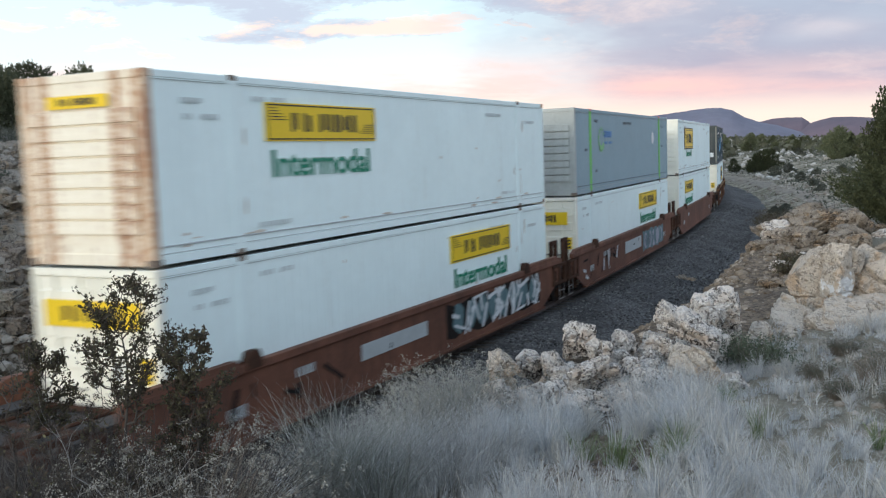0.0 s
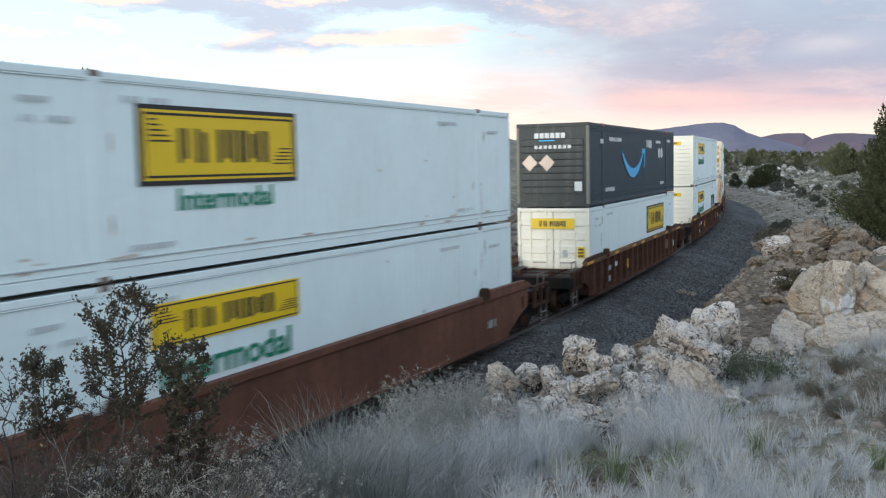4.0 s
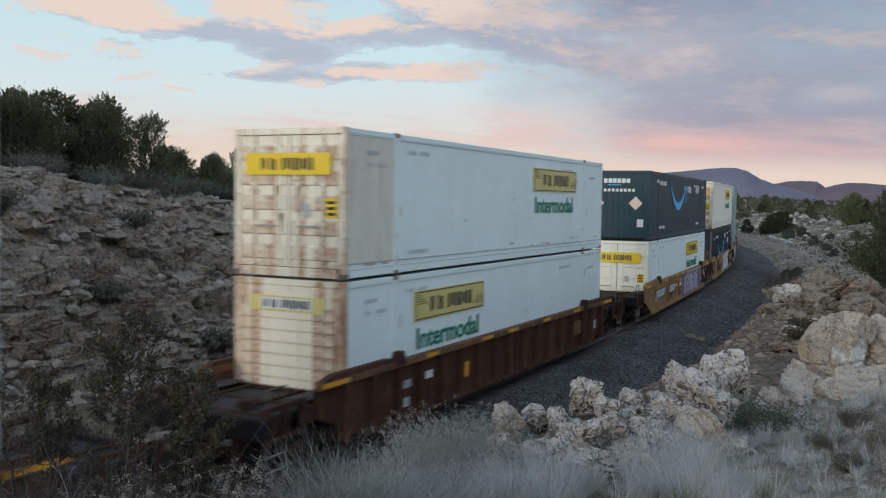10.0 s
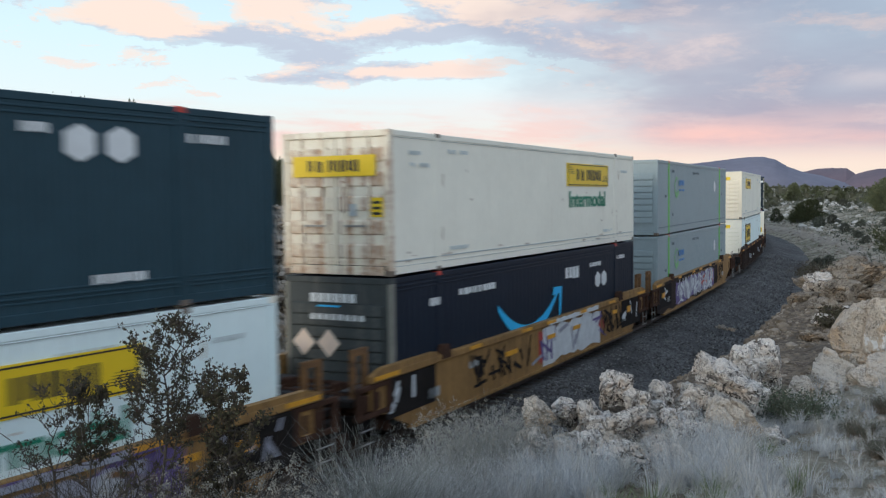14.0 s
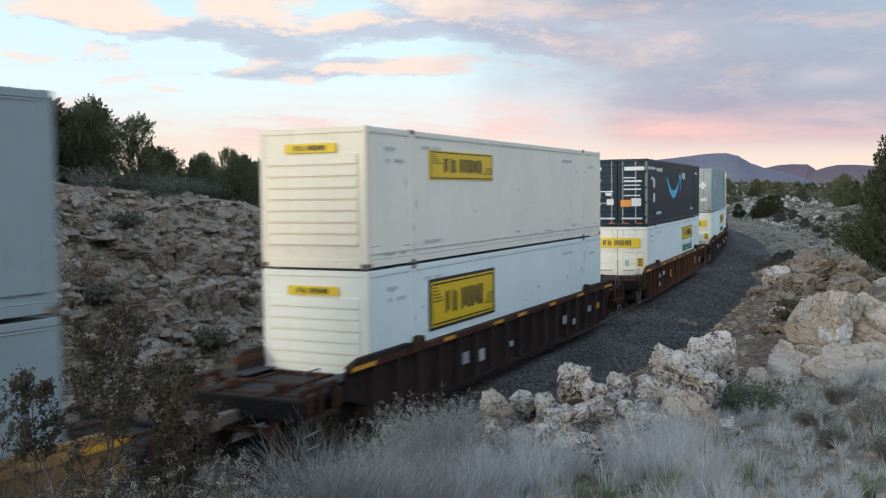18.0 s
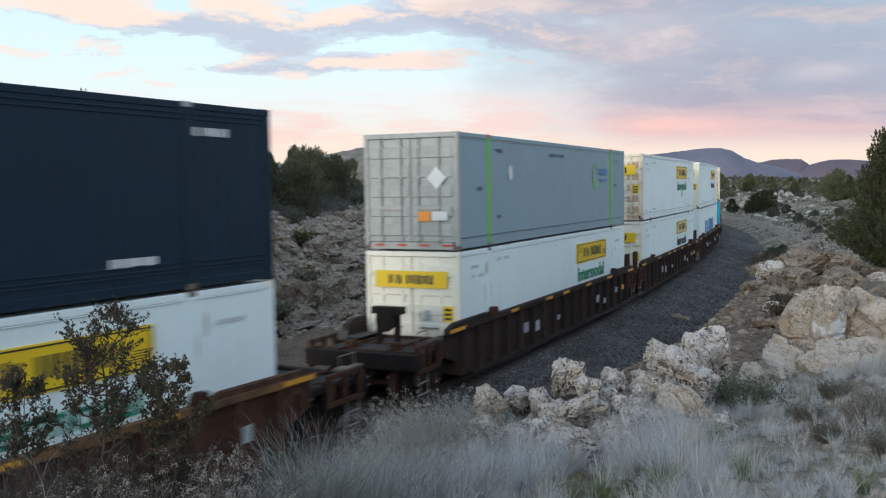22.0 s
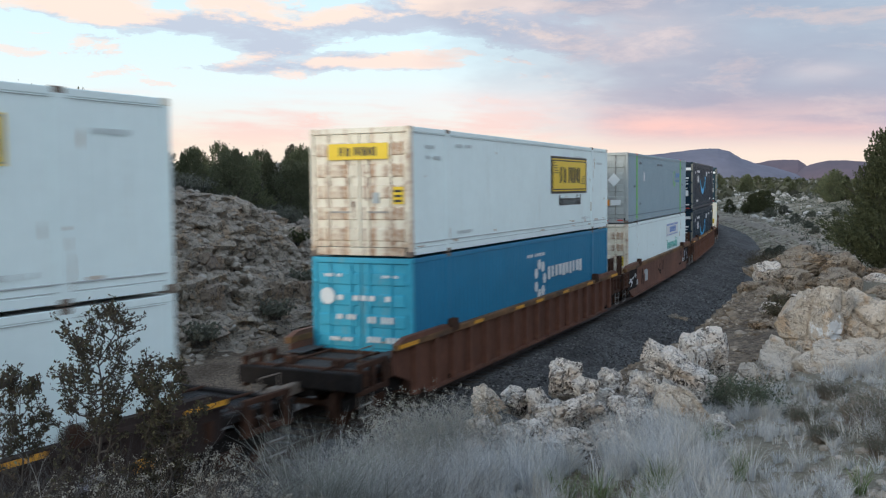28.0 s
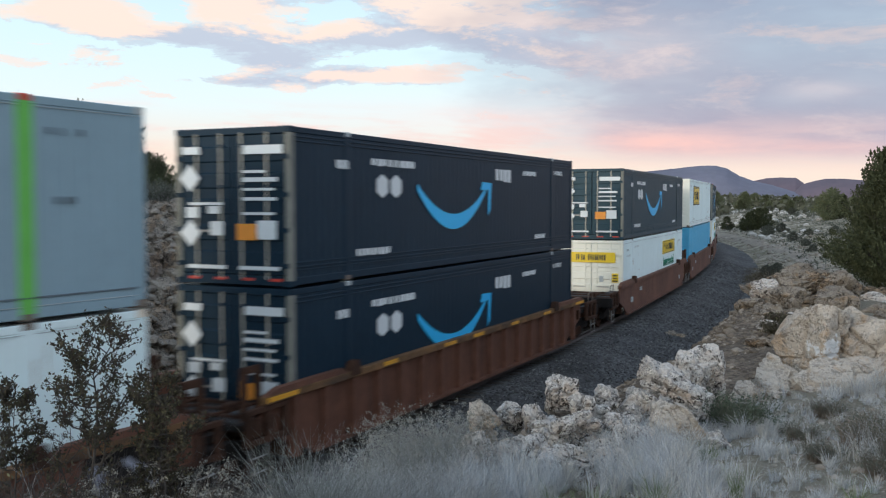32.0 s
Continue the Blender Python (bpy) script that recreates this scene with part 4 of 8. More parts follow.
    if style == "navy":
        part("arrow_mark", kept("n_smile", lambda bm: arrow_smile(bm, X, 4.95 - HL, 9.25 - HL, 1.92, 0.90)), SKYBLUE, ob, "sky-blue curved arrow mark", pose(0, 0, lift))
        part("word_block", kept("n_word", lambda bm: bars(bm, X, 9.55 - HL, 10.95 - HL, 2.08, 2.42, 5, 5, 0.8)), PRINT_WHITE, ob)
        for i, (u, z, w, h) in enumerate(((0.23, 2.44, 1.7, 0.13), (2.19, 2.38, 1.75, 0.16), (0.82, 2.0, 0.58, 0.13), (14.3, 2.38, 0.9, 0.13), (2.15, 0.44, 1.25, 0.13), (12.6, 0.44, 0.9, 0.13)) if lift > 0.1 and lead == "door" else ((1.49, 2.42, 0.5, 0.15), (2.19, 2.34, 1.75, 0.18), (11.6, 2.40, 0.4, 0.13), (14.3, 2.38, 0.9, 0.13), (2.2, 0.44, 1.3, 0.13), (12.6, 0.44, 0.9, 0.13)) if lift > 0.1 else ((1.55, 2.18, 0.45, 0.17), (2.9, 2.28, 2.2, 0.15), (11.6, 2.30, 1.1, 0.13), (14.3, 2.38, 0.9, 0.13), (2.3, 0.44, 1.4, 0.15), (12.6, 0.44, 0.9, 0.13))):
            part("small_print", kept(f"n_small{i}{lead}{lift}", lambda bm, u=u, z=z, w=w, h=h, i=i: bars(bm, X, u - HL, u - HL + w, z, z + h, 20 + i, 9, 0.8)), PRINT_WHITE, ob)
        for u, zc in ((1.58, 1.86), (1.58, 1.21)) if lift > 0.1 and lead == "door" else ((12.45, 2.30), (13.10, 2.30)) if lift > 0.1 else ((12.35, 1.87), (12.95, 1.87)) if lead != "door" else ((3.35, 1.87), (3.95, 1.87)):
            part("placard", kept(f"n_hex{u}{zc}", lambda bm, u=u, zc=zc: prism(bm, [(u - HL, zc - 0.25), (u - HL + 0.24, zc - 0.13), (u - HL + 0.24, zc + 0.13), (u - HL, zc + 0.25), (u - HL - 0.24, zc + 0.13), (u - HL - 0.24, zc - 0.13)], X, X + 0.006)), PRINT_WHITE, ob, "white hazard placard")
        for z in (0.34, 0.42, 2.62, 2.70):
            part("pressed_rail", box_mesh(f"n_rail{z}", (HW - 0.02, -HL + 0.18, z), (HW + 0.004, HL - 0.18, z + 0.03), 0.006), body, ob)
        ys = -HL - (0.02 if lead == "plain" else 0.045)
        if lead == "door":
            for i, (x, z, w, h) in enumerate(((-1.10, 2.42, 0.42, 0.14), (0.32, 2.40, 0.86, 0.16), (0.30, 2.06, 0.5, 0.05), (0.30, 1.90, 0.76, 0.08), (0.30, 1.74, 0.70, 0.05), (0.30, 1.56, 0.74, 0.06), (-1.02, 1.24, 0.30, 0.20), (-0.5, 1.32, 0.26, 0.14), (-0.45, 0.92, 0.30, 0.26), (0.62, 0.86, 0.42, 0.34), (-1.0, 0.30, 0.9, 0.07), (0.2, 0.30, 0.9, 0.07), (0.3, 1.30, 0.7, 0.05), (-0.95, 1.48, 0.8, 0.05))):
                part("end_print", box_mesh(f"n_e{i}", (x, ys - 0.006, z), (x + w, ys, z + h), 0.001), PRINT_WHITE, ob)
            part("orange_label", box_mesh("n_or", (0.16, ys - 0.008, 0.84), (0.60, ys - 0.001, 1.14), 0.001), PRINT_ORANGE, ob)
            for x, z in ((-0.92, 1.98), (-0.92, 0.96)):
                part("placard", kept(f"n_ph{z}", lambda bm, x=x, z=z: prism(bm, [(x, z - 0.26), (x + 0.24, z), (x, z + 0.26), (x - 0.24, z)], ys - 0.008, ys - 0.002, 1)), PRINT_WHITE, ob, "white hazard placard")
            for i in range(4):
                x = -1.0 + i * 0.62
                part("red_reflector", box_mesh(f"n_rr{i}", (x, -HL - 0.010, 0.10), (x + 0.26, -HL - 0.001, 0.15), 0.001), RED, ob)
        else:
            part("end_print", kept("n_ew", lambda bm: [box(bm, (-0.62 + i * 0.19, ys - 0.006, 2.38), (-0.62 + i * 0.19 + 0.15, ys, 2.56)) for i in range(6)]), PRINT_WHITE, ob)
            part("end_mark", box_mesh("n_em", (-0.45, ys - 0.006, 2.28), (0.10, ys, 2.32), 0.001), SKYBLUE, ob)
            part("end_print", kept("n_en", lambda bm: [box(bm, (-0.62 + i * 0.17, ys - 0.006, 2.02), (-0.62 + i * 0.17 + 0.11, ys, 2.14)) for i in range(8)]), PRINT_WHITE, ob)
            for x in ((-0.88, 0.72) if lead == "plain" else (-0.80, -0.18)):
                part("placard", kept(f"n_pp{x}", lambda bm, x=x: prism(bm, [(x, 1.25), (x + 0.28, 1.54), (x, 1.83), (x - 0.28, 1.54)], ys - 0.008, ys - 0.002, 1)), PLACARD, ob, "faded pinkish diamond placard")
            part("end_label", box_mesh("n_el", (0.80, ys - 0.006, 0.56 if lead == "nose" else 0.28), (1.06, ys, 0.88 if lead == "nose" else 0.5), 0.001), PRINT_WHITE, ob)
    if style == "grey":
        part("round_mark", kept(f"g_hex{lead}", lambda bm: prism(bm, [((12.62 if lead == "nose" else 3.55) - HL + (0.27 if lead == "nose" else 0.17) * math.cos(i * math.tau / 8), 1.92 + (0.27 if lead == "nose" else 0.22) * math.sin(i * math.tau / 8)) for i in range(8)], X, X + 0.006)), PRINT_WHITE, ob, "white hazard placard")
        uu = 3.3 if lead == "nose" else 11.9
        part("logo_block", kept(f"g_bars{lead}", lambda bm: [bars(bm, X, uu + 0.62 - HL, uu + 1.75 - HL, 1.92, 2.16, 8, 5, 0.8), bars(bm, X, uu + 0.62 - HL, uu + 1.75 - HL, 1.70, 1.78, 18, 9, 0.8)]), FADED_PRINT_BLUE, ob)
        part("logo_mark", kept(f"g_dots{lead}", lambda bm: [prism(bm, [(uu + 0.16 - HL + 0.36 * math.cos(a) + (0.05 + 0.012 * q) * math.cos(i * math.tau / 6), 1.88 + 0.36 * math.sin(a) + (0.05 + 0.012 * q) * math.sin(i * math.tau / 6)) for i in range(6)], X, X + 0.006) for q, a in enumerate([0.5 + k * 0.62 for k in range(9)])]), FADED_LIME, ob, "ring of faded lime dots")
        for i, (u, z, w) in enumerate(((2.5, 2.45, 0.5), (6.9, 2.44, 1.5), (1.2, 1.45, 0.35), (2.5, 0.7, 0.35), (14.5, 2.4, 0.6), (14.6, 1.5, 0.35))):
            part("small_print", kept(f"g_small{i}", lambda bm, u=u, z=z, w=w, i=i: bars(bm, X, u - HL, u - HL + w, z, z + 0.10, 40 + i, 6)), DARK_PRINT, ob)
        ys = -HL - 0.045
        if lead == "door":
            part("orange_label", box_mesh("g_or", (0.24, ys, 0.72), (0.56, ys + 0.008, 0.96), 0.001), PRINT_ORANGE, ob)
            part("end_print", box_mesh("g_ow", (0.60, ys, 0.74), (1.02, ys + 0.008, 0.96), 0.001), PRINT_WHITE, ob)
            part("placard", kept("g_ph", lambda bm: prism(bm, [(0.74, 1.5), (1.0, 1.78), (0.74, 2.06), (0.48, 1.78)], ys, ys + 0.006, 1)), PRINT_WHITE, ob, "white hazard placard")
            for i in range(4):
                part("red_reflector", box_mesh(f"n_rr{i}", (-1.0 + i * 0.62, -HL - 0.010, 0.10), (-0.74 + i * 0.62, -HL - 0.001, 0.15), 0.001), RED, ob)
        else:
            part("end_print", box_mesh("g_on", (-0.55, ys, 0.86), (0.0, ys + 0.012, 1.06), 0.001), PRINT_WHITE, ob)
            part("placard", kept("g_pn", lambda bm: prism(bm, [(-1.08 + 0.2 * math.cos(i * math.tau / 8), 1.72 + 0.2 * math.sin(i * math.tau / 8)) for i in range(8)], ys, ys + 0.006, 1)), PRINT_WHITE, ob, "white hazard placard")
    if style == "blue":
        part("logo_mark", kept("b_logo", lambda bm: [prism(bm, [(8.55 - HL + 0.40 * math.cos(a) + 0.17 * math.cos(i * math.tau / 6), 1.66 + 0.40 * math.sin(a) * 1.15 + 0.17 * math.sin(i * math.tau / 6)) for i in range(6)], X, X + 0.006) for a in [k * math.tau / 7 for k in range(7)]]), PRINT_WHITE, ob, "white ring-shaped mark")
        part("word_block", kept("b_word", lambda bm: bars(bm, X, 9.25 - HL, 12.9 - HL, 1.58, 1.98, 9, 10, 0.8)), PRINT_WHITE, ob)
        part("small_print", kept("b_s1", lambda bm: bars(bm, X, 7.4 - HL, 9.0 - HL, 2.36, 2.46, 11, 12)), PRINT_WHITE, ob)
        for z, w, hh, x in ((1.92, 1.45, 0.16, -0.60), (1.48, 0.62, 0.16, -0.62), (1.42, 0.8, 0.20, 0.20), (0.98, 0.85, 0.18, 0.18), (2.45, 0.55, 0.10, -1.0), (2.45, 0.5, 0.08, 0.5), (0.98, 0.6, 0.12, -0.8)):
            part("end_print", kept(f"b_e{z}{x}", lambda bm, z=z, w=w, hh=hh, x=x: [box(bm, (x + i * w / 7, -HL - 0.048, z), (x + (i + 0.72) * w / 7, -HL - 0.036, z + hh * 0.72)) for i in range(7) if (i + int(z * 10)) % 4]), PRINT_WHITE, ob)
        part("end_mark", kept("b_em", lambda bm: prism(bm, [(-0.86 + 0.2 * math.cos(i * math.tau / 10), 2.0 + 0.2 * math.sin(i * math.tau / 10)) for i in range(10)], -HL - 0.048, -HL - 0.038, 1)), PRINT_WHITE, ob)
    for kind in extras:
        if kind == "black_panel":
            part("notice_panel", box_mesh("x_panel", (X - 0.01, 11.5 - HL, 0.75), (X + 0.008, 13.9 - HL, 1.98), 0.002), BLACK, ob, "black notice panel with pale blocks")
            part("panel_print", kept("x_pp", lambda bm: [box(bm, (X + 0.009, 11.62 - HL, 1.66), (X + 0.013, 12.6 - HL, 1.74))] + [box(bm, (X + 0.009, 11.62 - HL + i * 0.30, 1.42), (X + 0.013, 11.88 - HL + i * 0.30, 1.58)) for i in range(4)] + [box(bm, (X + 0.009, 11.62 - HL + i * 0.30, 1.18), (X + 0.013, 11.86 - HL + i * 0.30, 1.34)) for i in range(7)] + [box(bm, (X + 0.009, 11.62 - HL + i * 0.5, 1.0), (X + 0.013, 12.0 - HL + i * 0.5, 1.10)) for i in range(4)]), PRINT_GREY, ob)
        if kind == "blue_word":
            part("word_block", kept("x_mat", lambda bm: glyphs(bm, lambda a, b, c, d: box(bm, (X, 4.7 - HL + a, 1.0 + c), (X + 0.006, 4.7 - HL + b, 1.0 + d)), 7.3, 1.02)), FADED_PRINT_BLUE, ob, "large blue lettering blocks")
        if kind == "top_sign":
            part("sign", box_mesh("x_top", (X - 0.02, 9.7 - HL, 1.86), (X + 0.008, 13.3 - HL, 2.5), 0.003), PRINT_WHITE, ob)
            part("sign_print", kept("x_topb", lambda bm: [box(bm, (X + 0.009, 9.75 - HL, z), (X + 0.013, 13.25 - HL, z + 0.03)) for z in (1.92, 2.40, 2.45)] + [bars(bm, X + 0.009, 10.6 - HL, 12.6 - HL, 2.05, 2.33, 4, 5)]), PRINT_BLUE, ob)
            part("lettering", text_mesh("wordFalse", "Intermodal", 0.47, 3.22), TEAL, ob, "", pose(X - 0.002, 9.88 - HL, 1.22))
        if kind == "stain":
            part("patch", kept("x_patch", lambda bm: prism(bm, [(11.6 - HL + 0.16 * math.cos(i * math.tau / 9) * (1 + 0.4 * (i % 2)), 1.05 + 0.2 * math.sin(i * math.tau / 9)) for i in range(9)], X - 0.01, X + 0.004)), PRINT_GREY, ob, "grey scuffed patch")
    return ob


# ---- well cars: the web's and the chord's top ----
WEB, TOP = 1.355, 1.50


def sill_mesh(bm, sx, ribs):
    """The deep side of the well: a web with flanges, and upright ribs if it has them."""
    a = 1.44
    lo, hi = -HL - 0.55, HL + 0.55
    inner = 0.17 if ribs else 0.10
    x0, x1 = sorted((sx * (a - inner), sx * (a - inner + 0.04)))
    # the web drops below the ends, deep along the well
    poly = [(lo - 0.4, WEB), (lo - 0.4, 0.84), (lo + 0.15, 0.66), (lo + 1.1, 0.24), (hi - 1.1, 0.24), (hi - 0.15, 0.66), (hi + 0.4, 0.84), (hi + 0.4, WEB)]
    prism(bm, poly, x0, x1)
    x0, x1 = sorted((sx * (a - 0.14), sx * (a + 0.0)))
    box(bm, (x0, lo + 1.1, 0.19), (x1, hi - 1.1, 0.25))
    if ribs and sx < 0:
        for i in range(17):
            y = -HL + 0.02 + 1.005 * i
            box(bm, (-a, y - 0.05, 0.25), (-a + 0.14, y + 0.05, WEB - 0.01))


def chord_mesh(bm, sx):
    a0, a1 = sorted((sx * 1.30, sx * 1.452))
    box(bm, (a0, -HL - 0.95, WEB), (a1, HL + 0.95, TOP), 0.012)


def chord_cap(bm, sx, sy):
    """The stiffener on the chord, from the stacking place to the well's end."""
    a0, a1 = sorted((sx * 1.31, sx * 1.446))
    prism(bm, [(sy * 6.35, TOP), (sy * 6.55, TOP + 0.10), (sy * (HL + 0.55), TOP + 0.10), (sy * (HL + 0.9), TOP)], a0, a1)


def truck(parent, y, name="truck"):
    t = part(name, kept("t_bolster", lambda bm: [box(bm, (-1.05, -0.22, 0.42), (1.05, 0.22, 0.72), 0.03), box(bm, (-0.2, -0.3, 0.7), (0.2, 0.3, 0.86), 0.03)]), SOOT_SHADE, parent, "", pose(0, y, 0))
    for sx in (-1, 1):
        def frame_shape(bm, sx=sx):
            x0, x1 = sorted((sx * 0.92, sx * 1.10))
            prism(bm, [(-1.16, 0.36), (-1.16, 0.58), (-0.75, 0.70), (-0.3, 0.80), (0.3, 0.80), (0.75, 0.70), (1.16, 0.58), (1.16, 0.36), (0.68, 0.42), (0.42, 0.18), (-0.42, 0.18), (-0.68, 0.42)], x0, x1)
        part("side_frame", kept(f"t_frame{sx}", frame_shape), SOOT_SHADE, t)
        for k in (-0.2, 0.0, 0.2):
            part("spring", kept(f"t_spring{sx}{k}", lambda bm, k=k, sx=sx: rod(bm, (sx * 1.12, k, 0.24), (sx * 1.12, k, 0.5), 0.06)), RUSTED, t)
    for yy in (-0.89, 0.89):
        part("wheelset", kept("t_wheels", wheel_shape), RUSTED, t, "dark rusty steel wheels on one axle", pose(0, yy, 0.42))
    return t


def wheel_shape(bm):
    rod(bm, (-1.08, 0, 0), (1.08, 0, 0), 0.075, 10)
    for sx in (-1, 1):
        for r, a, b in ((0.455, 0.695, 0.725), (0.42, 0.725, 0.83), (0.13, 0.83, 0.92)):
            rod(bm, (sx * a, 0, 0), (sx * b, 0, 0), r, 24)
        for k in range(3):
            q = k * math.tau / 3
            rod(bm, (sx * 1.08, 0.07 * math.cos(q), 0.07 * math.sin(q)), (sx * 1.105, 0.07 * math.cos(q), 0.07 * math.sin(q)), 0.02, 6)


def blobs(bm, x, u0, u1, z0, z1, seed, n, letters=True):
    """Spray-painted shapes: rounded letters side by side, uneven."""
    r = random.Random(seed)
    w = (u1 - u0) / n
    for i in range(n):
        c = u0 + (i + 0.5) * w - HL
        k = 9
        poly = []
        for j in range(k):
            a = j * math.tau / k
            poly.append((c + w * 0.50 * math.cos(a) * r.uniform(0.7, 1.15), (z0 + z1) / 2 + (z1 - z0) * 0.5 * math.sin(a) * r.uniform(0.75, 1.05)))
        prism(bm, poly, x, x + 0.003 + 0.0005 * (i % 2))


def strokes(bm, x, u0, u1, z0, z1, seed, n):
    r = random.Random(seed)
    for i in range(n):
        u, z = r.uniform(u0, u1) - HL, r.uniform(z0, z1)
        a = r.choice((1.4, 1.7, 0.2, 1.1, 2.0, -0.4)) + r.uniform(-0.2, 0.2)
        ln, th = r.uniform(0.18, 0.5) * (z1 - z0) * 1.1, r.uniform(0.03, 0.07)
        dx, dz = math.cos(a) * ln, math.sin(a) * ln
        nx, nz = -math.sin(a) * th, math.cos(a) * th
        pts = [(u - dx - nx, z - dz - nz), (u + dx - nx, z + dz - nz), (u + dx + nx, z + dz + nz), (u - dx + nx, z - dz + nz)]
        pts = [(p, min(max(q, z0 - 0.02), z1 + 0.02)) for p, q in pts]
        prism(bm, pts, x, x + 0.0025 + 0.0004 * (i % 5))


def patch(bm, x, u0, u1, z0, z1, seed, n):
    """A painted field with a wavy outline."""
    r = random.Random(seed)
    k = 14
    top = [(u0 + (u1 - u0) * i / k - HL, z1 - r.uniform(0, 0.16) * (z1 - z0)) for i in range(k + 1)]
    low = [(u0 + (u1 - u0) * i / k - HL, z0 + r.uniform(0, 0.14) * (z1 - z0)) for i in range(k + 1)]
    for i in range(k):
        prism(bm, [low[i], low[i + 1], top[i + 1], top[i]], x, x + 0.0012 + 0.0004 * n)
        if z1 > 1.34 and 0 < i < k - 1:
            prism(bm, [(low[i][0], WEB), (low[i + 1][0], WEB), (low[i + 1][0], TOP - 0.01 - 0.05 * r.random()), (low[i][0], TOP - 0.01 - 0.05 * r.random())], 1.4525, 1.4540 + 0.0004 * n)


def well_car(paint, ribs, label, chord=None, stripes=True, front=True, back=True, seed=0, art=(), stand=False):
    """One unit of a double-stack car. front, back: whether that end couples (else it shares a truck with its neighbour)."""
    chord = chord or paint
    ob = new("well_car")
    tagged(ob, label, "railcar", "well cars of the train")
    a = 1.44
    for sx in (-1, 1):
        web = part("side_sill", kept(f"w_sill{sx}{ribs}", lambda bm, sx=sx: sill_mesh(bm, sx, ribs)), paint, ob)
        if ribs and sx > 0:
            for i in range(17):
                part("rib", kept("w_rib", lambda bm: prism(bm, [(1.28, -0.12), (1.437, -0.085), (1.437, 0.085), (1.28, 0.12)], 0.25, WEB - 0.002, 2)), paint, web, "", pose(0, -HL + 0.02 + 1.005 * i, 0))
        part("top_chord", kept(f"w_chord{sx}", lambda bm, sx=sx: chord_mesh(bm, sx)), chord, ob)
        for yy in (-6.1, 6.1):
            part("guide_block", kept(f"w_guide{sx}{yy}", lambda bm, sx=sx, yy=yy: prism(bm, [(yy - 0.20, TOP - 0.10), (yy - 0.20, TOP + 0.02), (yy - 0.11, TOP + 0.19), (yy + 0.11, TOP + 0.19), (yy + 0.20, TOP + 0.02), (yy + 0.20, TOP - 0.10)], *sorted((sx * 1.32, sx * 1.475)))), RUSTED, ob)
            part("chord_cap", kept(f"w_cap{sx}{yy}", lambda bm, sx=sx, yy=yy: chord_cap(bm, sx, 1 if yy > 0 else -1)), paint, ob)
        if stripes:
            for i, (u, wd) in enumerate(((-0.9, 0.9), (3.13, 0.6), (6.06, 0.66), (7.76, 0.66), (10.34, 0.56), (13.02, 0.62), (16.16, 0.88))):
                y = u - HL
                part("reflective_stripe", kept(f"w_str{sx}{i}", lambda bm, sx=sx, y=y, wd=wd: box(bm, (min(sx * 1.45, sx * 1.456), y, WEB + 0.035), (max(sx * 1.45, sx * 1.456), y + wd, TOP - 0.025))), AMBER, ob)
    part("floor_beam", kept("w_floor", lambda bm: [box(bm, (-1.32, y - 0.14, 0.24), (1.32, y + 0.14, 0.355)) for y in (-7.9, -6.1, -3, 0, 3, 6.1, 7.9)]), SOOT_SHADE, ob)["kind"] = "stuff"
    for sy, open_end in ((-1, front), (1, back)):
        y0 = sy * (HL + 0.22)
        y1 = sy * (HL + 2.55) if open_end else sy * (HL + 1.45)
        lo, hi = sorted((y0, y1))
        part("bulkhead", kept(f"w_bulk{sy}", lambda bm, sy=sy: box(bm, (-1.30, min(sy * (HL + 0.12), sy * (HL + 0.22)), 0.30), (1.30, max(sy * (HL + 0.12), sy * (HL + 0.22)), 1.16))), RUSTED, ob)
        part("end_platform", kept(f"w_plat{sy}{open_end}", lambda bm, lo=lo, hi=hi: [box(bm, (-1.28, lo, 0.98), (1.28, hi, 1.10), 0.01), box(bm, (-0.33, lo, 0.62), (0.33, hi, 0.98), 0.02)]), SOOT_SHADE, ob)
        for x in (-0.62, 0.55):
            part("air_pipe", kept(f"w_pipe{sy}{open_end}{x}", lambda bm, lo=lo, hi=hi, x=x: [rod(bm, (x, lo, 1.17), (x, hi, 1.17), 0.03, 6), box(bm, (x - 0.10, lo + 0.5, 1.10), (x + 0.10, lo + 0.75, 1.30), 0.02)]), RUSTED, ob)
        part("cross_beam", kept(f"w_cross{sy}{open_end}", lambda bm, lo=lo, hi=hi: [box(bm, (-1.40, y - 0.06, 0.84), (1.40, y + 0.06, 1.16), 0.01) for y in (lo + 0.35, (lo + hi) / 2 + 0.15)]), RUSTED, ob)
        part("grating", kept(f"w_grat{sy}{open_end}", lambda bm, lo=lo, hi=hi: [box(bm, (-1.2, lo + 0.10 + k * 0.12, 1.102), (1.2, lo + 0.15 + k * 0.12, 1.125)) for k in range(int((hi - lo - 0.2) / 0.12))]), GREYDECK, ob, "grey steel grating")
        for x in (-1.38, 1.38):
            part("corner_bracket", kept(f"w_brkt{sy}{open_end}{x}", lambda bm, x=x, y1=y1, sy=sy: [box(bm, (x - 0.05, y1 - sy * k - 0.06, 0.70), (x + 0.05, y1 - sy * k + 0.06, 1.34), 0.008) for k in (0.10, 0.62, 1.12)] + [box(bm, (x - 0.045, min(y1, y1 - sy * 1.2), z), (x + 0.045, max(y1, y1 - sy * 1.2), z + 0.09), 0.008) for z in (0.72, 1.25)]), RUSTED, ob)
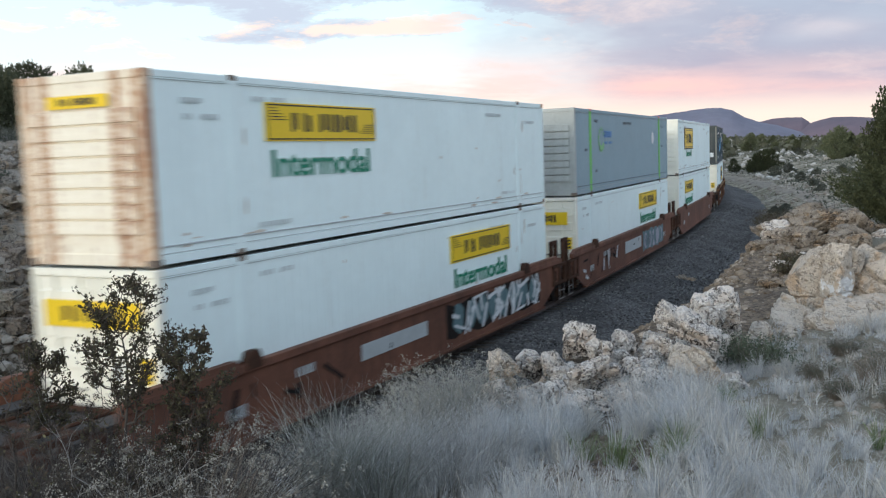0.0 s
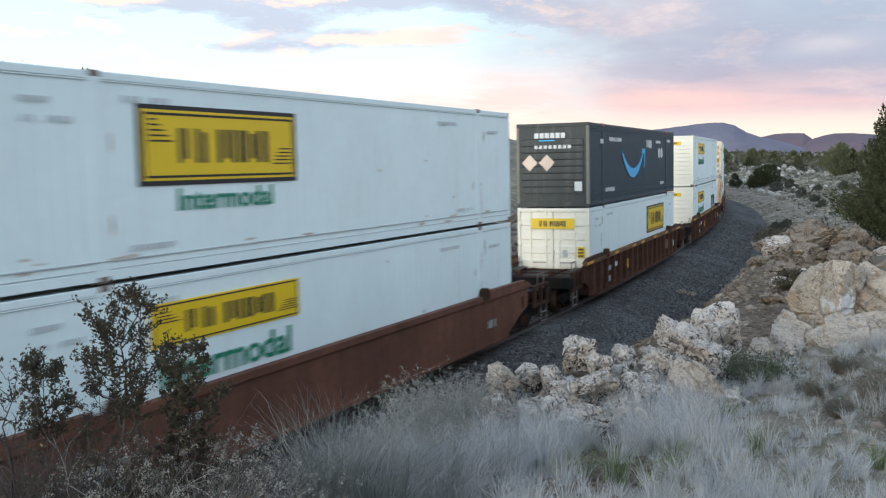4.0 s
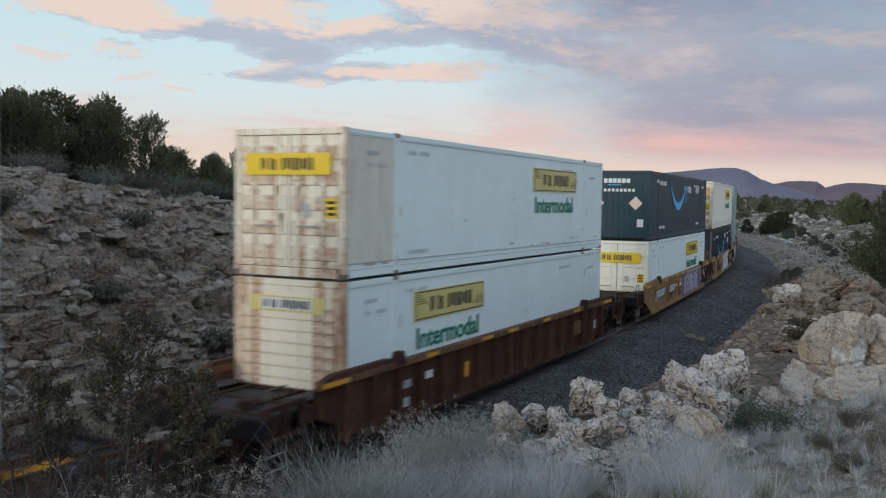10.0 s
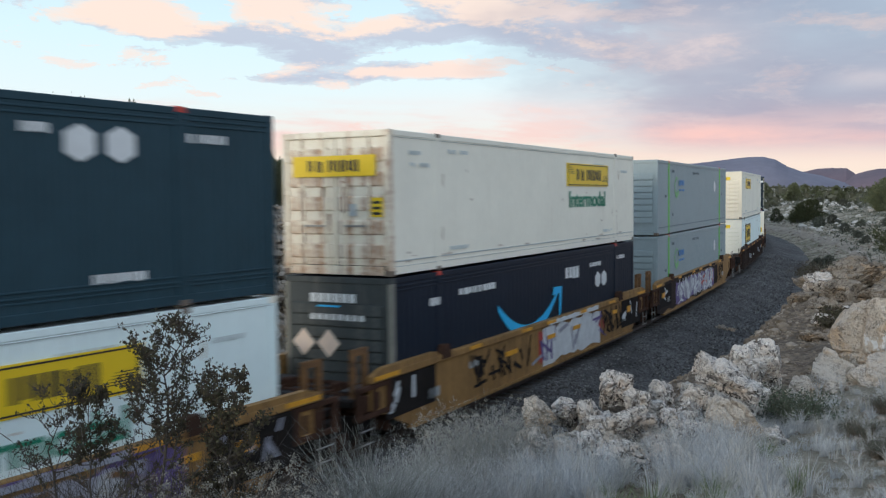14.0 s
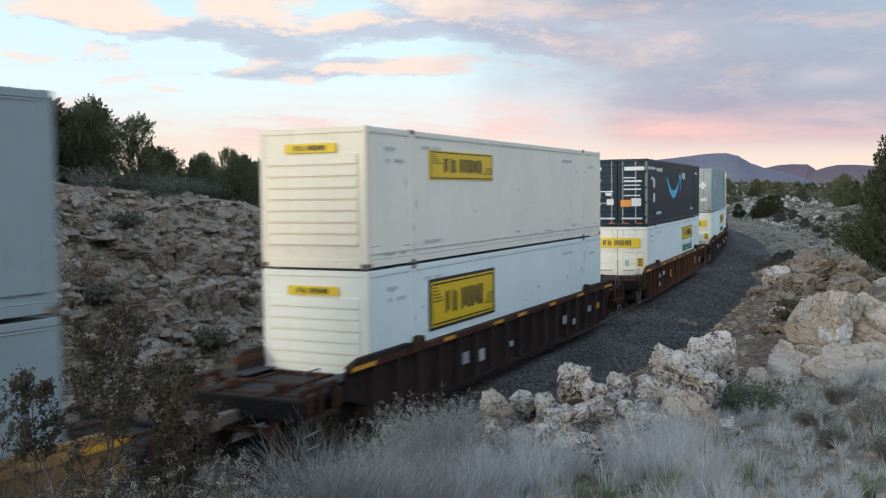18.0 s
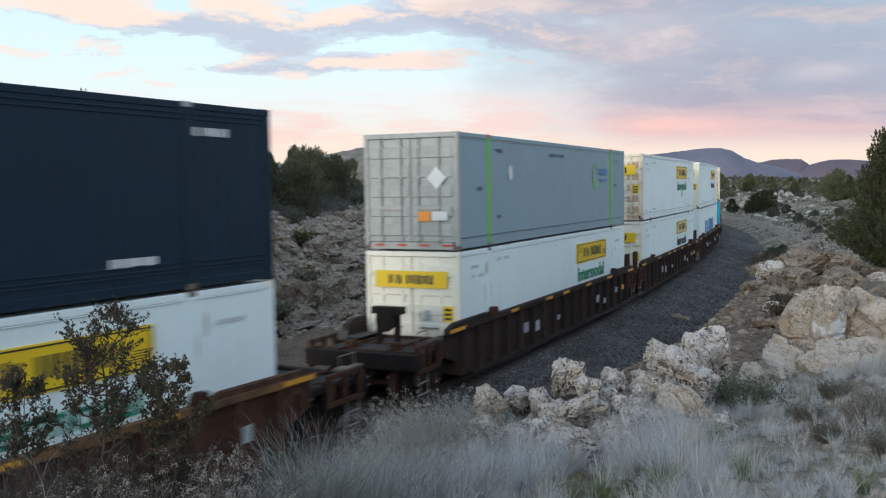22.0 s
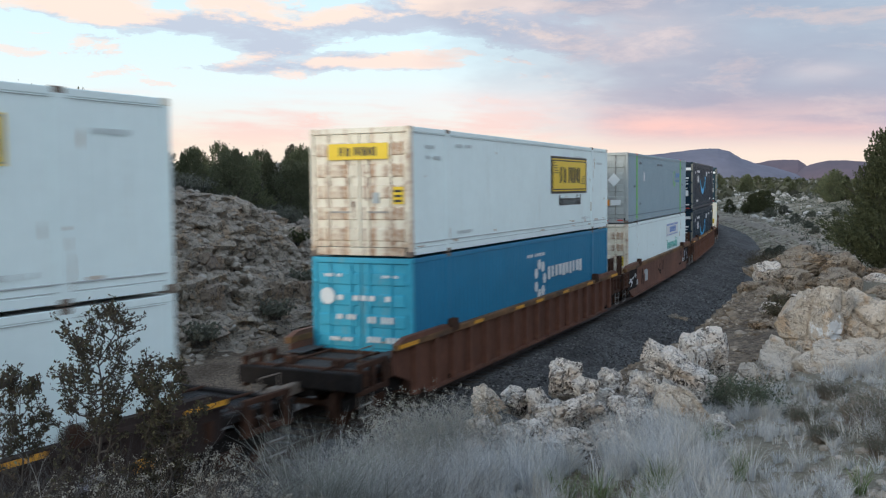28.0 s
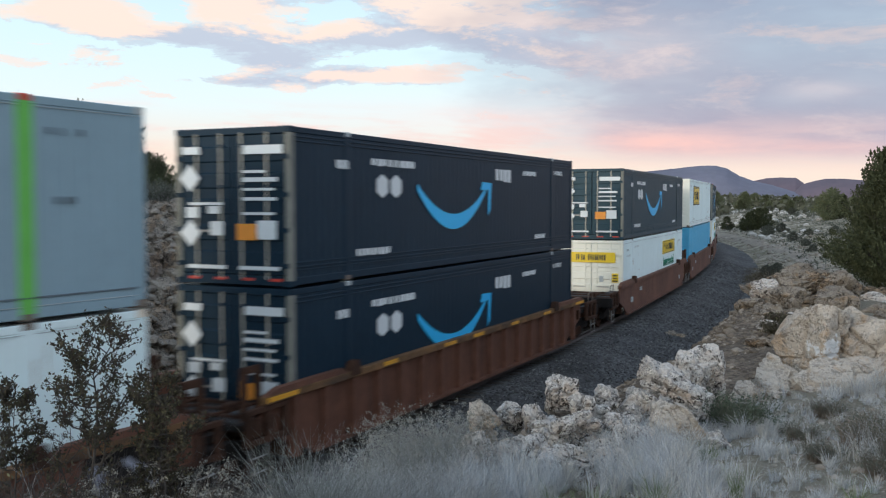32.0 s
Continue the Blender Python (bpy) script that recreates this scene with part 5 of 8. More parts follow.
            part("ladder", kept(f"w_lad{sy}{open_end}{x}", lambda bm, x=x, y1=y1, sy=sy: [rod(bm, (x, y1 - sy * k, 0.22), (x, y1 - sy * k, 0.75), 0.016, 6) for k in (0.14, 0.58)] + [rod(bm, (x, y1 - sy * 0.14, z), (x, y1 - sy * 0.58, z), 0.014, 6) for z in (0.24, 0.50)]), STEEL, ob)
        for x in (-1.26, 0.84):
            part("tread_plate", kept(f"w_tread{sy}{x}", lambda bm, y0=y0, sy=sy, x=x: box(bm, (x, min(y0, y0 + sy * 0.95), 1.20), (x + 0.42, max(y0, y0 + sy * 0.95), 1.225), 0.004)), GREYDECK, ob)
        if open_end:
            part("end_sill", kept(f"w_esill{sy}", lambda bm, y1=y1: box(bm, (-1.44, y1 - 0.10, 0.80), (1.44, y1 + 0.10, 1.16), 0.015)), SOOT_SHADE, ob)
            part("coupler", kept(f"w_coup{sy}", lambda bm, y1=y1, sy=sy: [box(bm, (-0.09, min(y1, y1 + sy * 0.75), 0.70), (0.09, max(y1, y1 + sy * 0.75), 0.92), 0.02), box(bm, (-0.16, min(y1 + sy * 0.62, y1 + sy * 0.98), 0.66), (0.16, max(y1 + sy * 0.62, y1 + sy * 0.98), 0.95), 0.04)]), CASTING, ob)
            for x in (-1.32, 1.32):
                part("grab_iron", kept(f"w_grab{sy}{x}", lambda bm, x=x, y1=y1, sy=sy: [rod(bm, (x, y1 - sy * 0.2, 1.16), (x, y1 - sy * 0.2, 1.62), 0.014, 6), rod(bm, (x, y1 - sy * 0.7, 1.16), (x, y1 - sy * 0.7, 1.62), 0.014, 6), rod(bm, (x, y1 - sy * 0.2, 1.62), (x, y1 - sy * 0.7, 1.62), 0.014, 6), rod(bm, (x, y1 - sy * 0.1, 0.45), (x, y1 - sy * 0.1, 0.8), 0.014, 6), rod(bm, (x, y1 - sy * 0.5, 0.45), (x, y1 - sy * 0.5, 0.8), 0.014, 6), rod(bm, (x, y1 - sy * 0.1, 0.45), (x, y1 - sy * 0.5, 0.45), 0.014, 6)]), CASTING, ob)
        else:
            for x in (-1.16, 1.16):
                part("end_post", kept(f"w_epost{sy}{x}", lambda bm, x=x, y1=y1, sy=sy: [box(bm, (x - 0.05, y1 - sy * 0.25 - 0.05, 1.10), (x + 0.05, y1 - sy * 0.25 + 0.05, 2.02)), box(bm, (x - 0.05, y1 - sy * 0.65 - 0.05, 1.10), (x + 0.05, y1 - sy * 0.65 + 0.05, 2.02)), box(bm, (x - 0.04, min(y1 - sy * 0.25, y1 - sy * 0.65), 1.90), (x + 0.04, max(y1 - sy * 0.25, y1 - sy * 0.65), 2.02))]), CHORD if paint is OCHRE else RUSTED, ob)
            part("articulation", kept(f"w_artic{sy}", lambda bm, y1=y1, sy=sy: box(bm, (-0.28, min(y1, sy * 9.75), 0.60), (0.28, max(y1, sy * 9.75), 0.95), 0.03)), SOOT_SHADE, ob)
    if stand:
        part("brake_stand", kept("w_brake", lambda bm: [box(bm, (-0.30, -HL - 1.3, 1.1), (-0.18, -HL - 1.18, 1.95)), box(bm, (0.18, -HL - 1.3, 1.1), (0.30, -HL - 1.18, 1.95)), box(bm, (-0.40, -HL - 1.36, 1.86), (0.40, -HL - 1.1, 2.02)), rod(bm, (0, -HL - 1.42, 1.7), (0, -HL - 1.36, 1.7), 0.26, 14)]), SOOT_SHADE, ob, "brake wheel stand on the end platform")
    truck(ob, -9.75 if not front else -9.35)
    if back:
        truck(ob, 9.35)
    X = a - 0.055 if not ribs else a + 0.002
    for kind, u0, u1, z0, z1, material, sd, n in art:
        z0, z1 = 0.24 + (z0 - 0.24) * 1.155, 0.24 + (z1 - 0.24) * 1.155
        if kind == "board":
            part("data_board", box_mesh(f"w_board{u0}{z0}{seed}", (X - 0.02, u0 - HL, z0), (X + (0.006 if material is SOOT_SHADE or material is BLACK else 0.0125), u1 - HL, z1), 0.001), material, ob)
        else:
            part("graffiti", kept(f"w_art{seed}{kind}{sd}", lambda bm: {"blobs": blobs, "strokes": strokes, "patch": patch}[kind](bm, X + {"patch": 0.001, "blobs": 0.004, "strokes": 0.0085}[kind], u0, u1, z0, z1, sd, n)), material, ob, "spray-painted graffiti")
    for i, (u, z, w, h) in enumerate(((1.3, 0.62, 0.5, 0.22), (14.4, 0.62, 0.5, 0.2), (3.2, 0.95, 0.6, 0.16))):
        if not ribs and paint is not SOOT_SHADE:
            part("data_print", kept(f"w_dp{i}{ribs}", lambda bm, u=u, z=z, w=w, h=h, i=i: bars(bm, X, u - HL, u - HL + w, z, z + h, 60 + i, 5)), PRINT_GREY, ob)
    return ob


W_LABEL = "white container with a yellow sign"
# white boxes get cream ends by default: the sunset's warmth as paint
J = lambda lead="door", sign="std", word=True, style="white", note="", end_mat=None, **k: container(style, lead, sign, word, note or (W_LABEL + (", ribbed front end leading" if lead == "nose" else ", door end leading")), end_mat=end_mat or CREAM_OR_SUNWARM, **k)
N = lambda lead, lift=0.0, body=None: container("navy", lead, None, False, end_mat=DUSTY if lead == "nose" else None, label="dark slate container with a sky-blue arrow" + {"nose": ", ribbed front end leading", "door": ", door end leading", "plain": ", plain folded front end leading"}[lead], lift=lift, body=body)
G = lambda lead, body=None: container("grey", lead, None, False, ("grey-green" if body else "grey-blue") + " container with lime-green post stripes" + (", pale ribbed end leading" if lead == "nose" else ", pale grey door end leading"), end_mat=GREY_GREEN if body and lead == "nose" else GREY_END, body=body)

# art: kind, from and to along the car, low, high, paint, seed, count
ART_A = (("patch", 9.2, 15.3, 0.36, 1.18, SOOT_SHADE, 1, 0), ("blobs", 9.5, 15.1, 0.42, 1.14, GRAF_BLUE, 1, 8), ("strokes", 9.4, 15.2, 0.42, 1.14, GRAF_WHITE, 2, 40), ("board", 5.4, 8.2, 0.70, 0.98, PRINT_GREY, 0, 0), ("strokes", 5.5, 8.1, 0.74, 0.94, BLACK, 20, 9), ("strokes", -0.4, 4.6, 0.4, 1.0, SOOT_SHADE, 21, 8))
ART_B = (("patch", 9.9, 14.4, 0.32, 1.15, GRAF_BLUE, 3, 0), ("blobs", 10.1, 14.2, 0.38, 1.08, GRAF_GREY, 3, 5), ("blobs", 10.3, 14.0, 0.44, 1.0, GRAF_BLUE, 23, 6), ("board", 6.6, 9.5, 0.60, 1.0, PRINT_GREY, 0, 0), ("strokes", 6.7, 9.4, 0.66, 0.96, BLACK, 4, 14), ("strokes", 0.5, 5.4, 0.4, 1.0, GRAF_WHITE, 24, 7), ("strokes", 0.5, 5.4, 0.4, 1.0, SOOT_SHADE, 25, 9))
ART_G = (("patch", 8.2, 14.0, 0.24, 1.22, GRAF_PURPLE, 5, 0), ("patch", 8.8, 13.3, 0.27, 1.20, GRAF_GREY, 6, 1), ("blobs", 9.2, 13.0, 0.50, 1.10, GRAF_GREY, 6, 7), ("strokes", 9.0, 13.2, 0.45, 1.12, GRAF_PURPLE, 7, 10), ("strokes", 9.0, 12.6, 0.45, 1.12, GRAF_WHITE, 57, 8), ("strokes", 9.6, 13.4, 0.7, 1.1, CHORD, 17, 7), ("board", 14.5, 16.6, 0.40, 1.18, SOOT_SHADE, 0, 0), ("strokes", 14.7, 16.4, 0.6, 1.1, GRAF_GREY, 37, 5), ("board", 15.1, 15.5, 0.80, 0.98, AMBER, 0, 0), ("board", 4.6, 6.2, 0.66, 1.02, BLACK, 0, 0), ("board", 4.7, 6.1, 0.70, 0.98, PRINT_GREY, 1, 0), ("board", 1.4, 3.5, 0.66, 1.02, BLACK, 2, 0), ("board", 1.5, 3.4, 0.70, 0.98, PRINT_GREY, 3, 0), ("board", 7.4, 7.9, 0.98, 1.08, AMBER, 4, 0), ("board", 6.2, 6.8, 0.82, 0.92, AMBER, 4, 0), ("board", 7.4, 7.9, 0.80, 0.90, PRINT_WHITE, 4, 0), ("board", 13.95, 14.3, 0.9, 1.0, AMBER, 4, 0), ("strokes", 2.6, 8.0, 0.42, 1.0, SOOT_SHADE, 8, 18))
ART_H = (("patch", 7.3, 8.0, 0.30, 1.16, GRAF_RED, 39, 0), ("patch", 7.6, 12.3, 0.24, 1.22, GRAF_WHITE, 9, 1), ("strokes", 7.2, 11.8, 0.4, 1.15, GRAF_GREY, 10, 9), ("strokes", 7.5, 8.2, 0.4, 1.1, GRAF_PURPLE, 30, 4), ("strokes", 12.0, 12.6, 0.4, 1.1, GRAF_PURPLE, 40, 4), ("strokes", 12.1, 12.6, 0.6, 1.1, GRAF_RED, 41, 3), ("board", 7.9, 8.5, 0.86, 0.96, AMBER, 1, 0), ("board", 9.9, 10.5, 0.86, 0.96, AMBER, 1, 0), ("board", 5.2, 5.9, 0.82, 0.92, AMBER, 1, 0), ("board", 13.6, 14.0, 0.9, 1.0, AMBER, 1, 0), ("strokes", 3.4, 6.8, 0.45, 1.1, SOOT_SHADE, 11, 22), ("strokes", 12.3, 14.4, 0.45, 1.1, SOOT_SHADE, 12, 22), ("board", 14.5, 16.6, 0.4, 1.18, SOOT_SHADE, 0, 0), ("board", 15.1, 15.5, 0.80, 0.98, AMBER, 2, 0), ("board", -0.4, 1.6, 0.5, 1.18, SOOT_SHADE, 0, 0), ("strokes", -0.2, 1.4, 0.6, 1.1, GRAF_WHITE, 31, 4), ("strokes", 14.7, 16.4, 0.6, 1.1, GRAF_WHITE, 32, 5))
ART_I = (("patch", -0.5, 13.0, 0.24, 1.22, DARKBROWN, 12, 0), ("board", -0.4, 2.0, 0.46, 1.18, SOOT_SHADE, 0, 0), ("patch", 2.9, 12.0, 0.28, 1.16, GRAF_PURPLE, 13, 1), ("blobs", 3.4, 11.6, 0.34, 1.14, GRAF_GREY, 13, 8), ("strokes", 3.2, 11.6, 0.34, 1.16, GRAF_WHITE, 14, 64), ("strokes", 8.2, 11.6, 0.5, 1.1, GRAF_RED, 15, 8), ("board", 0.3, 0.8, 0.78, 0.96, AMBER, 0, 0), ("strokes", -0.2, 1.9, 0.6, 1.1, GRAF_WHITE, 33, 3), ("strokes", 12.4, 15.0, 0.45, 1.1, SOOT_SHADE, 35, 14))
ART_P = (("board", 3.4, 4.0, 0.55, 0.95, PRINT_GREY, 16, 5), ("board", -0.4, 1.5, 0.5, 1.18, SOOT_SHADE, 0, 0), ("strokes", -0.2, 1.3, 0.6, 1.1, GRAF_WHITE, 61, 5), ("board", 14.9, 16.4, 0.5, 1.18, SOOT_SHADE, 2, 0), ("strokes", 15.0, 16.2, 0.6, 1.1, GRAF_GREY, 62, 4), ("strokes", 2.0, 14.0, 0.5, 1.1, SOOT_SHADE, 63, 12))
ART_DARK = (("board", 4.15, 4.5, 0.62, 0.86, GRAF_GREY, 0, 0), ("board", 5.15, 5.45, 0.55, 0.80, PRINT_GREY, 5, 0), ("board", 7.2, 7.4, 0.6, 0.72, PRINT_GREY, 6, 0), ("board", 11.6, 11.9, 0.62, 0.84, GRAF_GREY, 0, 0), ("board", 12.6, 12.8, 0.5, 0.66, PRINT_GREY, 7, 0), ("board", 14.2, 14.5, 0.7, 0.86, GRAF_GREY, 8, 0), ("board", 15.2, 15.45, 0.7, 0.86, AMBER, 0, 0))
ART_BROWN = (("board", 2.10, 2.42, 0.80, 0.94, GRAF_GREY, 9, 0), ("board", 3.10, 3.42, 0.84, 0.98, PRINT_WHITE, 10, 0), ("board", 2.12, 2.34, 0.46, 0.62, PRINT_GREY, 11, 0), ("board", 13.1, 13.75, 0.62, 0.98, CHORD, 12, 0), ("board", 15.1, 15.3, 0.6, 0.84, PRINT_GREY, 13, 0), ("board", 5.1, 5.3, 0.6, 0.9, AMBER, 14, 0))

CAR_LABEL = {"BROWN": "rust-brown double-stack well car with ribbed sides", "RED": "red-brown smooth-sided double-stack well car unit", "OCHRE": "yellow ochre double-stack well car unit with graffiti", "DARK": "dark brown ribbed double-stack well car unit"}


def consist():
    """From the leading car back: where its centre stands at 16 s, the car, the lower and the upper box."""
    red = lambda **k: well_car(REDBROWN, False, CAR_LABEL["RED"], stripes=False, **k)
    brown = lambda **k: well_car(BROWN, True, CAR_LABEL["BROWN"], art=ART_BROWN, seed=21, **k)
    dark = lambda **k: well_car(DARKBROWN, True, CAR_LABEL["DARK"], art=ART_DARK, seed=20, **k)
    ochre = lambda **k: well_car(OCHRE, False, CAR_LABEL["OCHRE"], **k)
    rusty = dict(end_mat=RUSTY)
    pale = dict(sign_mat=PALE_YELLOW)
    return [
        (-143.34, red(back=False, art=ART_A, seed=1), J("door"), J("nose", note="white container with rust-streaked ribbed front end", end_mat=RUSTY_NOSE)),
        (-124.13, red(front=False, back=False, art=ART_B, seed=2), J("door"), G("nose")),
        (-104.62, red(front=False), J("nose"), J("nose", sign="big", end_mat=CREAM_OR_SUNWARM)),
        (-81.14, brown(chord=CHORD), J("door", sign="big", word=False), N("nose")),
        (-57.69, brown(chord=CHORD), J("nose", extras=("black_panel",), end_mat=CREAM_OR_SUNWARM), J("nose", end_mat=CREAM_OR_SUNWARM)),
        (-34.32, brown(chord=CHORD), J("nose", end_mat=RUSTY_NOSE, **pale), J("door", **rusty, **pale, note="white container with rust-streaked door end and faded yellow sign")),
        (-10.94, ochre(back=False, art=ART_G, seed=7), J("door", end_mat=CREAM_OR_SUNWARM), N("plain", 0.36)),
        (8.59, ochre(front=False, back=False, art=ART_H, seed=8), N("nose", -0.10, INK), J("door", style="cream", **rusty, note="cream container with rust-streaked door end and yellow sign")),
        (28.13, ochre(front=False, art=ART_I, seed=9), G("nose", GREY_GREEN), G("nose", GREY_GREEN)),
        (51.64, dark(chord=BROWN), J("nose", sign="big", word=False), J("nose", style="cream", word=False, note="cream container with sunset-tinted ribbed front end and yellow sign", end_mat=SUNSET_BEIGE)),
        (75.47, brown(chord=CHORD), J("door", end_mat=CREAM_OR_SUNWARM), N("door", 0.26, DEEP)),
        (98.88, dark(back=False, stand=True), J("door", end_mat=CREAM_OR_SUNWARM), G("door")),
        (118.50, dark(front=False, back=False), J("door", **pale, end_mat=CREAM_OR_SUNWARM, word_mat=BLACK), J("door", **rusty, extras=("stain",))),
        (137.79, dark(front=False), container("white", "door", None, False, "pale container with large blue lettering blocks", extras=("blue_word",)), J("door", word_mat=BLACK, end_mat=CREAM_OR_SUNWARM)),
        (161.21, well_car(REDBROWN, True, CAR_LABEL["BROWN"], chord=CHORD, back=False), container("blue", "door", None, False, "blue container with white lettering blocks", end_mat=LIT_BLUE), J("door", sign="big", word_mat=BLACK, **rusty)),
        (180.70, red(chord=CHORD, front=False, back=False, art=ART_P, seed=16), container("white", "door", None, False, "white container with a white and teal sign", extras=("top_sign",), end_mat=RUSTY), G("door")),
        (200.25, well_car(REDBROWN, True, CAR_LABEL["BROWN"], chord=CHORD, front=False), N("door", 0.0, DEEP), N("door", 0.0, DEEP)),
        (223.67, red(back=False), J("door", end_mat=CREAM_OR_SUNWARM), N("door")),
        (243.10, red(front=False, back=False), container("cyan", "door", None, False, "light blue container with a plain side"), J("nose", sign="big", word=False)),
        (262.60, red(front=False), J("door"), N("nose")),
        (286.00, dark(back=False), N("door"), J("door")),
        (305.50, dark(front=False), J("nose"), J("nose")),
    ]


TRAIN = consist()


def centre_at(s0, t):
    return s0 - 10.62468 * (t - 16) - 0.0163613 * (t - 16) ** 2 / 2


def car_pose(s):
    (x1, y1, z1), _ = on_track(s - 8.7)
    (x2, y2, z2), _ = on_track(s + 8.7)
    h = math.atan2(x2 - x1, y2 - y1)
    return pose((x1 + x2) / 2, (y1 + y2) / 2, (z1 + z2) / 2, math.degrees(math.atan2(z2 - z1, 17.4)), -CANT, -math.degrees(h))


def motions():
    times = [i * 0.5 for i in range(65)]
    for s0, car, low, high in TRAIN:
        rows = [(t, car_pose(centre_at(s0, t))) for t in times]
        walk(car, rows)
        walk(low, [(t, m @ pose(0, 0, 0.36)) for t, m in rows])
        walk(high, [(t, m @ pose(0, 0, 0.36 + CH + 0.028)) for t, m in rows])
        # wheels roll while the car is near
        near = [t for t in (i / 30 for i in range(961)) if -22 < centre_at(s0, t) < 58]
        if near:
            sets = [w for k in car.children for w in k.children if w.name.startswith("wheelset")]
            turns = [math.degrees((centre_at(s0, t) - centre_at(s0, near[0])) / 0.42) for t in near]
            for w in sets:
                at = w.matrix_basis.translation.copy()
                rows = [(t, pose(*at, a, 0, 0)) for t, a in zip(near, turns)]
                if near[0] > 0:
                    rows.insert(0, (0.0, pose(*at)))
                if near[-1] < 31.99:
                    rows.append((32.0, pose(*at, turns[-1], 0, 0)))
                walk(w, rows)

# ---- rock ----
def noise3(P, scale, octaves=4, seed=0.0):
    """Value noise in space, -1 to 1."""
    out, amp, tot = np.zeros(len(P)), 1.0, 0.0
    for o in range(octaves):
        q = P / scale * 2 ** o + seed + 11.7 * o
        i = np.floor(q)
        f = q - i
        f = f * f * (3 - 2 * f)
        acc = 0
        for c in range(8):
            b = np.array([c & 1, c >> 1 & 1, c >> 2 & 1])
            h = np.sin((i + b) @ np.array([127.1, 311.7, 74.7])) * 43758.5453
            acc = acc + ((h - np.floor(h)) * 2 - 1) * np.prod(np.where(b, f, 1 - f), 1)
        out += amp * acc
        tot += amp
        amp *= 0.5
    return out / tot


ICO = {}


def ico(level):
    if level not in ICO:
        bm = bmesh.new()
        bmesh.ops.create_icosphere(bm, subdivisions=level, radius=1.0)
        bm.verts.index_update()
        ICO[level] = (np.array([v.co[:] for v in bm.verts]), [[v.index for v in f.verts] for f in bm.faces])
        bm.free()
    return ICO[level]


def rock_points(size, seed, level, facets=24, pits=0.05, grain=0.35, square=0.0):
    """A broken stone: a ball cut by planes, then weathered, cracked and pitted."""
    D, F = ico(level)
    r = np.random.RandomState(seed)
    n = r.normal(size=(facets, 3))
    h = r.uniform(0.60, 1.0, facets) ** 0.9
    if square:
        n = np.concatenate([n[:3], np.array([(1, 0, 0), (-1, 0, 0), (0, 1, 0), (0, -1, 0), (0, 0, 1), (0, 0, -1)]) + r.normal(size=(6, 3)) * (1 - square)])
        h = np.concatenate([r.uniform(0.8, 1.0, 3), r.uniform(0.58, 0.80, 6)])
    n /= np.linalg.norm(n, axis=1)[:, None]
    rad = np.min(np.where(D @ n.T > 0.05, h / np.maximum(D @ n.T, 0.05), 9.0), 1)
    rad = np.minimum(rad, 1.22)
    P = D * rad[:, None] * np.array(size)
    m = float(np.mean(size))
    w = noise3(P, m * 0.8, 3, seed) * 0.06 * m + noise3(P, m * grain, 4, seed + 5) * 0.045 * m
    if level > 2:
        k = 0.15 + pits * 7
        w -= np.clip(1 - np.abs(noise3(P * np.array([1, 1, 1.9]), m * 0.75, 3, seed + 3)) * 15, 0, 1) * 0.15 * m * k
        w -= np.clip(1 - np.abs(noise3(P * np.array([1, 1, 1.5]), m * 0.34, 3, seed + 31)) * 10, 0, 1) * 0.075 * m * k
        w -= np.clip(0.20 - np.abs(noise3(P, m * 0.22, 3, seed + 9)), 0, 1) * pits * 6 * m
        w += np.abs(noise3(P, m * 0.13, 3, seed + 13)) * 0.075 * m * (0.4 + pits * 10)
        # broken blocks: each cell stands in or out as a tilted flat, with open joints between
        sites = r.uniform(-1.05, 1.05, (26, 3)) * np.array(size)
        gap = np.linalg.norm(((P * (1 + 0.10 * noise3(P, m * 0.5, 2, seed + 21))[:, None])[:, None] - sites[None]) * np.array([1, 1, 1.35]), axis=2)
        near = np.argsort(gap, 1)[:, :2]
        f1, f2 = np.take_along_axis(gap, near[:, :1], 1)[:, 0], np.take_along_axis(gap, near[:, 1:], 1)[:, 0]
        k2 = 0.35 + min(1.0, pits * 14)
        tilt = r.normal(size=(26, 3)) * 0.16
        w += (r.rand(26)[near[:, 0]] - 0.55) * 0.19 * m * k2 + np.sum((P - sites[near[:, 0]]) * tilt[near[:, 0]], 1) * k2
        w -= np.clip(1 - (f2 - f1) / (0.075 * m), 0, 1) * 0.19 * m * k2
    return P + D * np.clip(w, -0.34 * m, 0.07 * m)[:, None], F


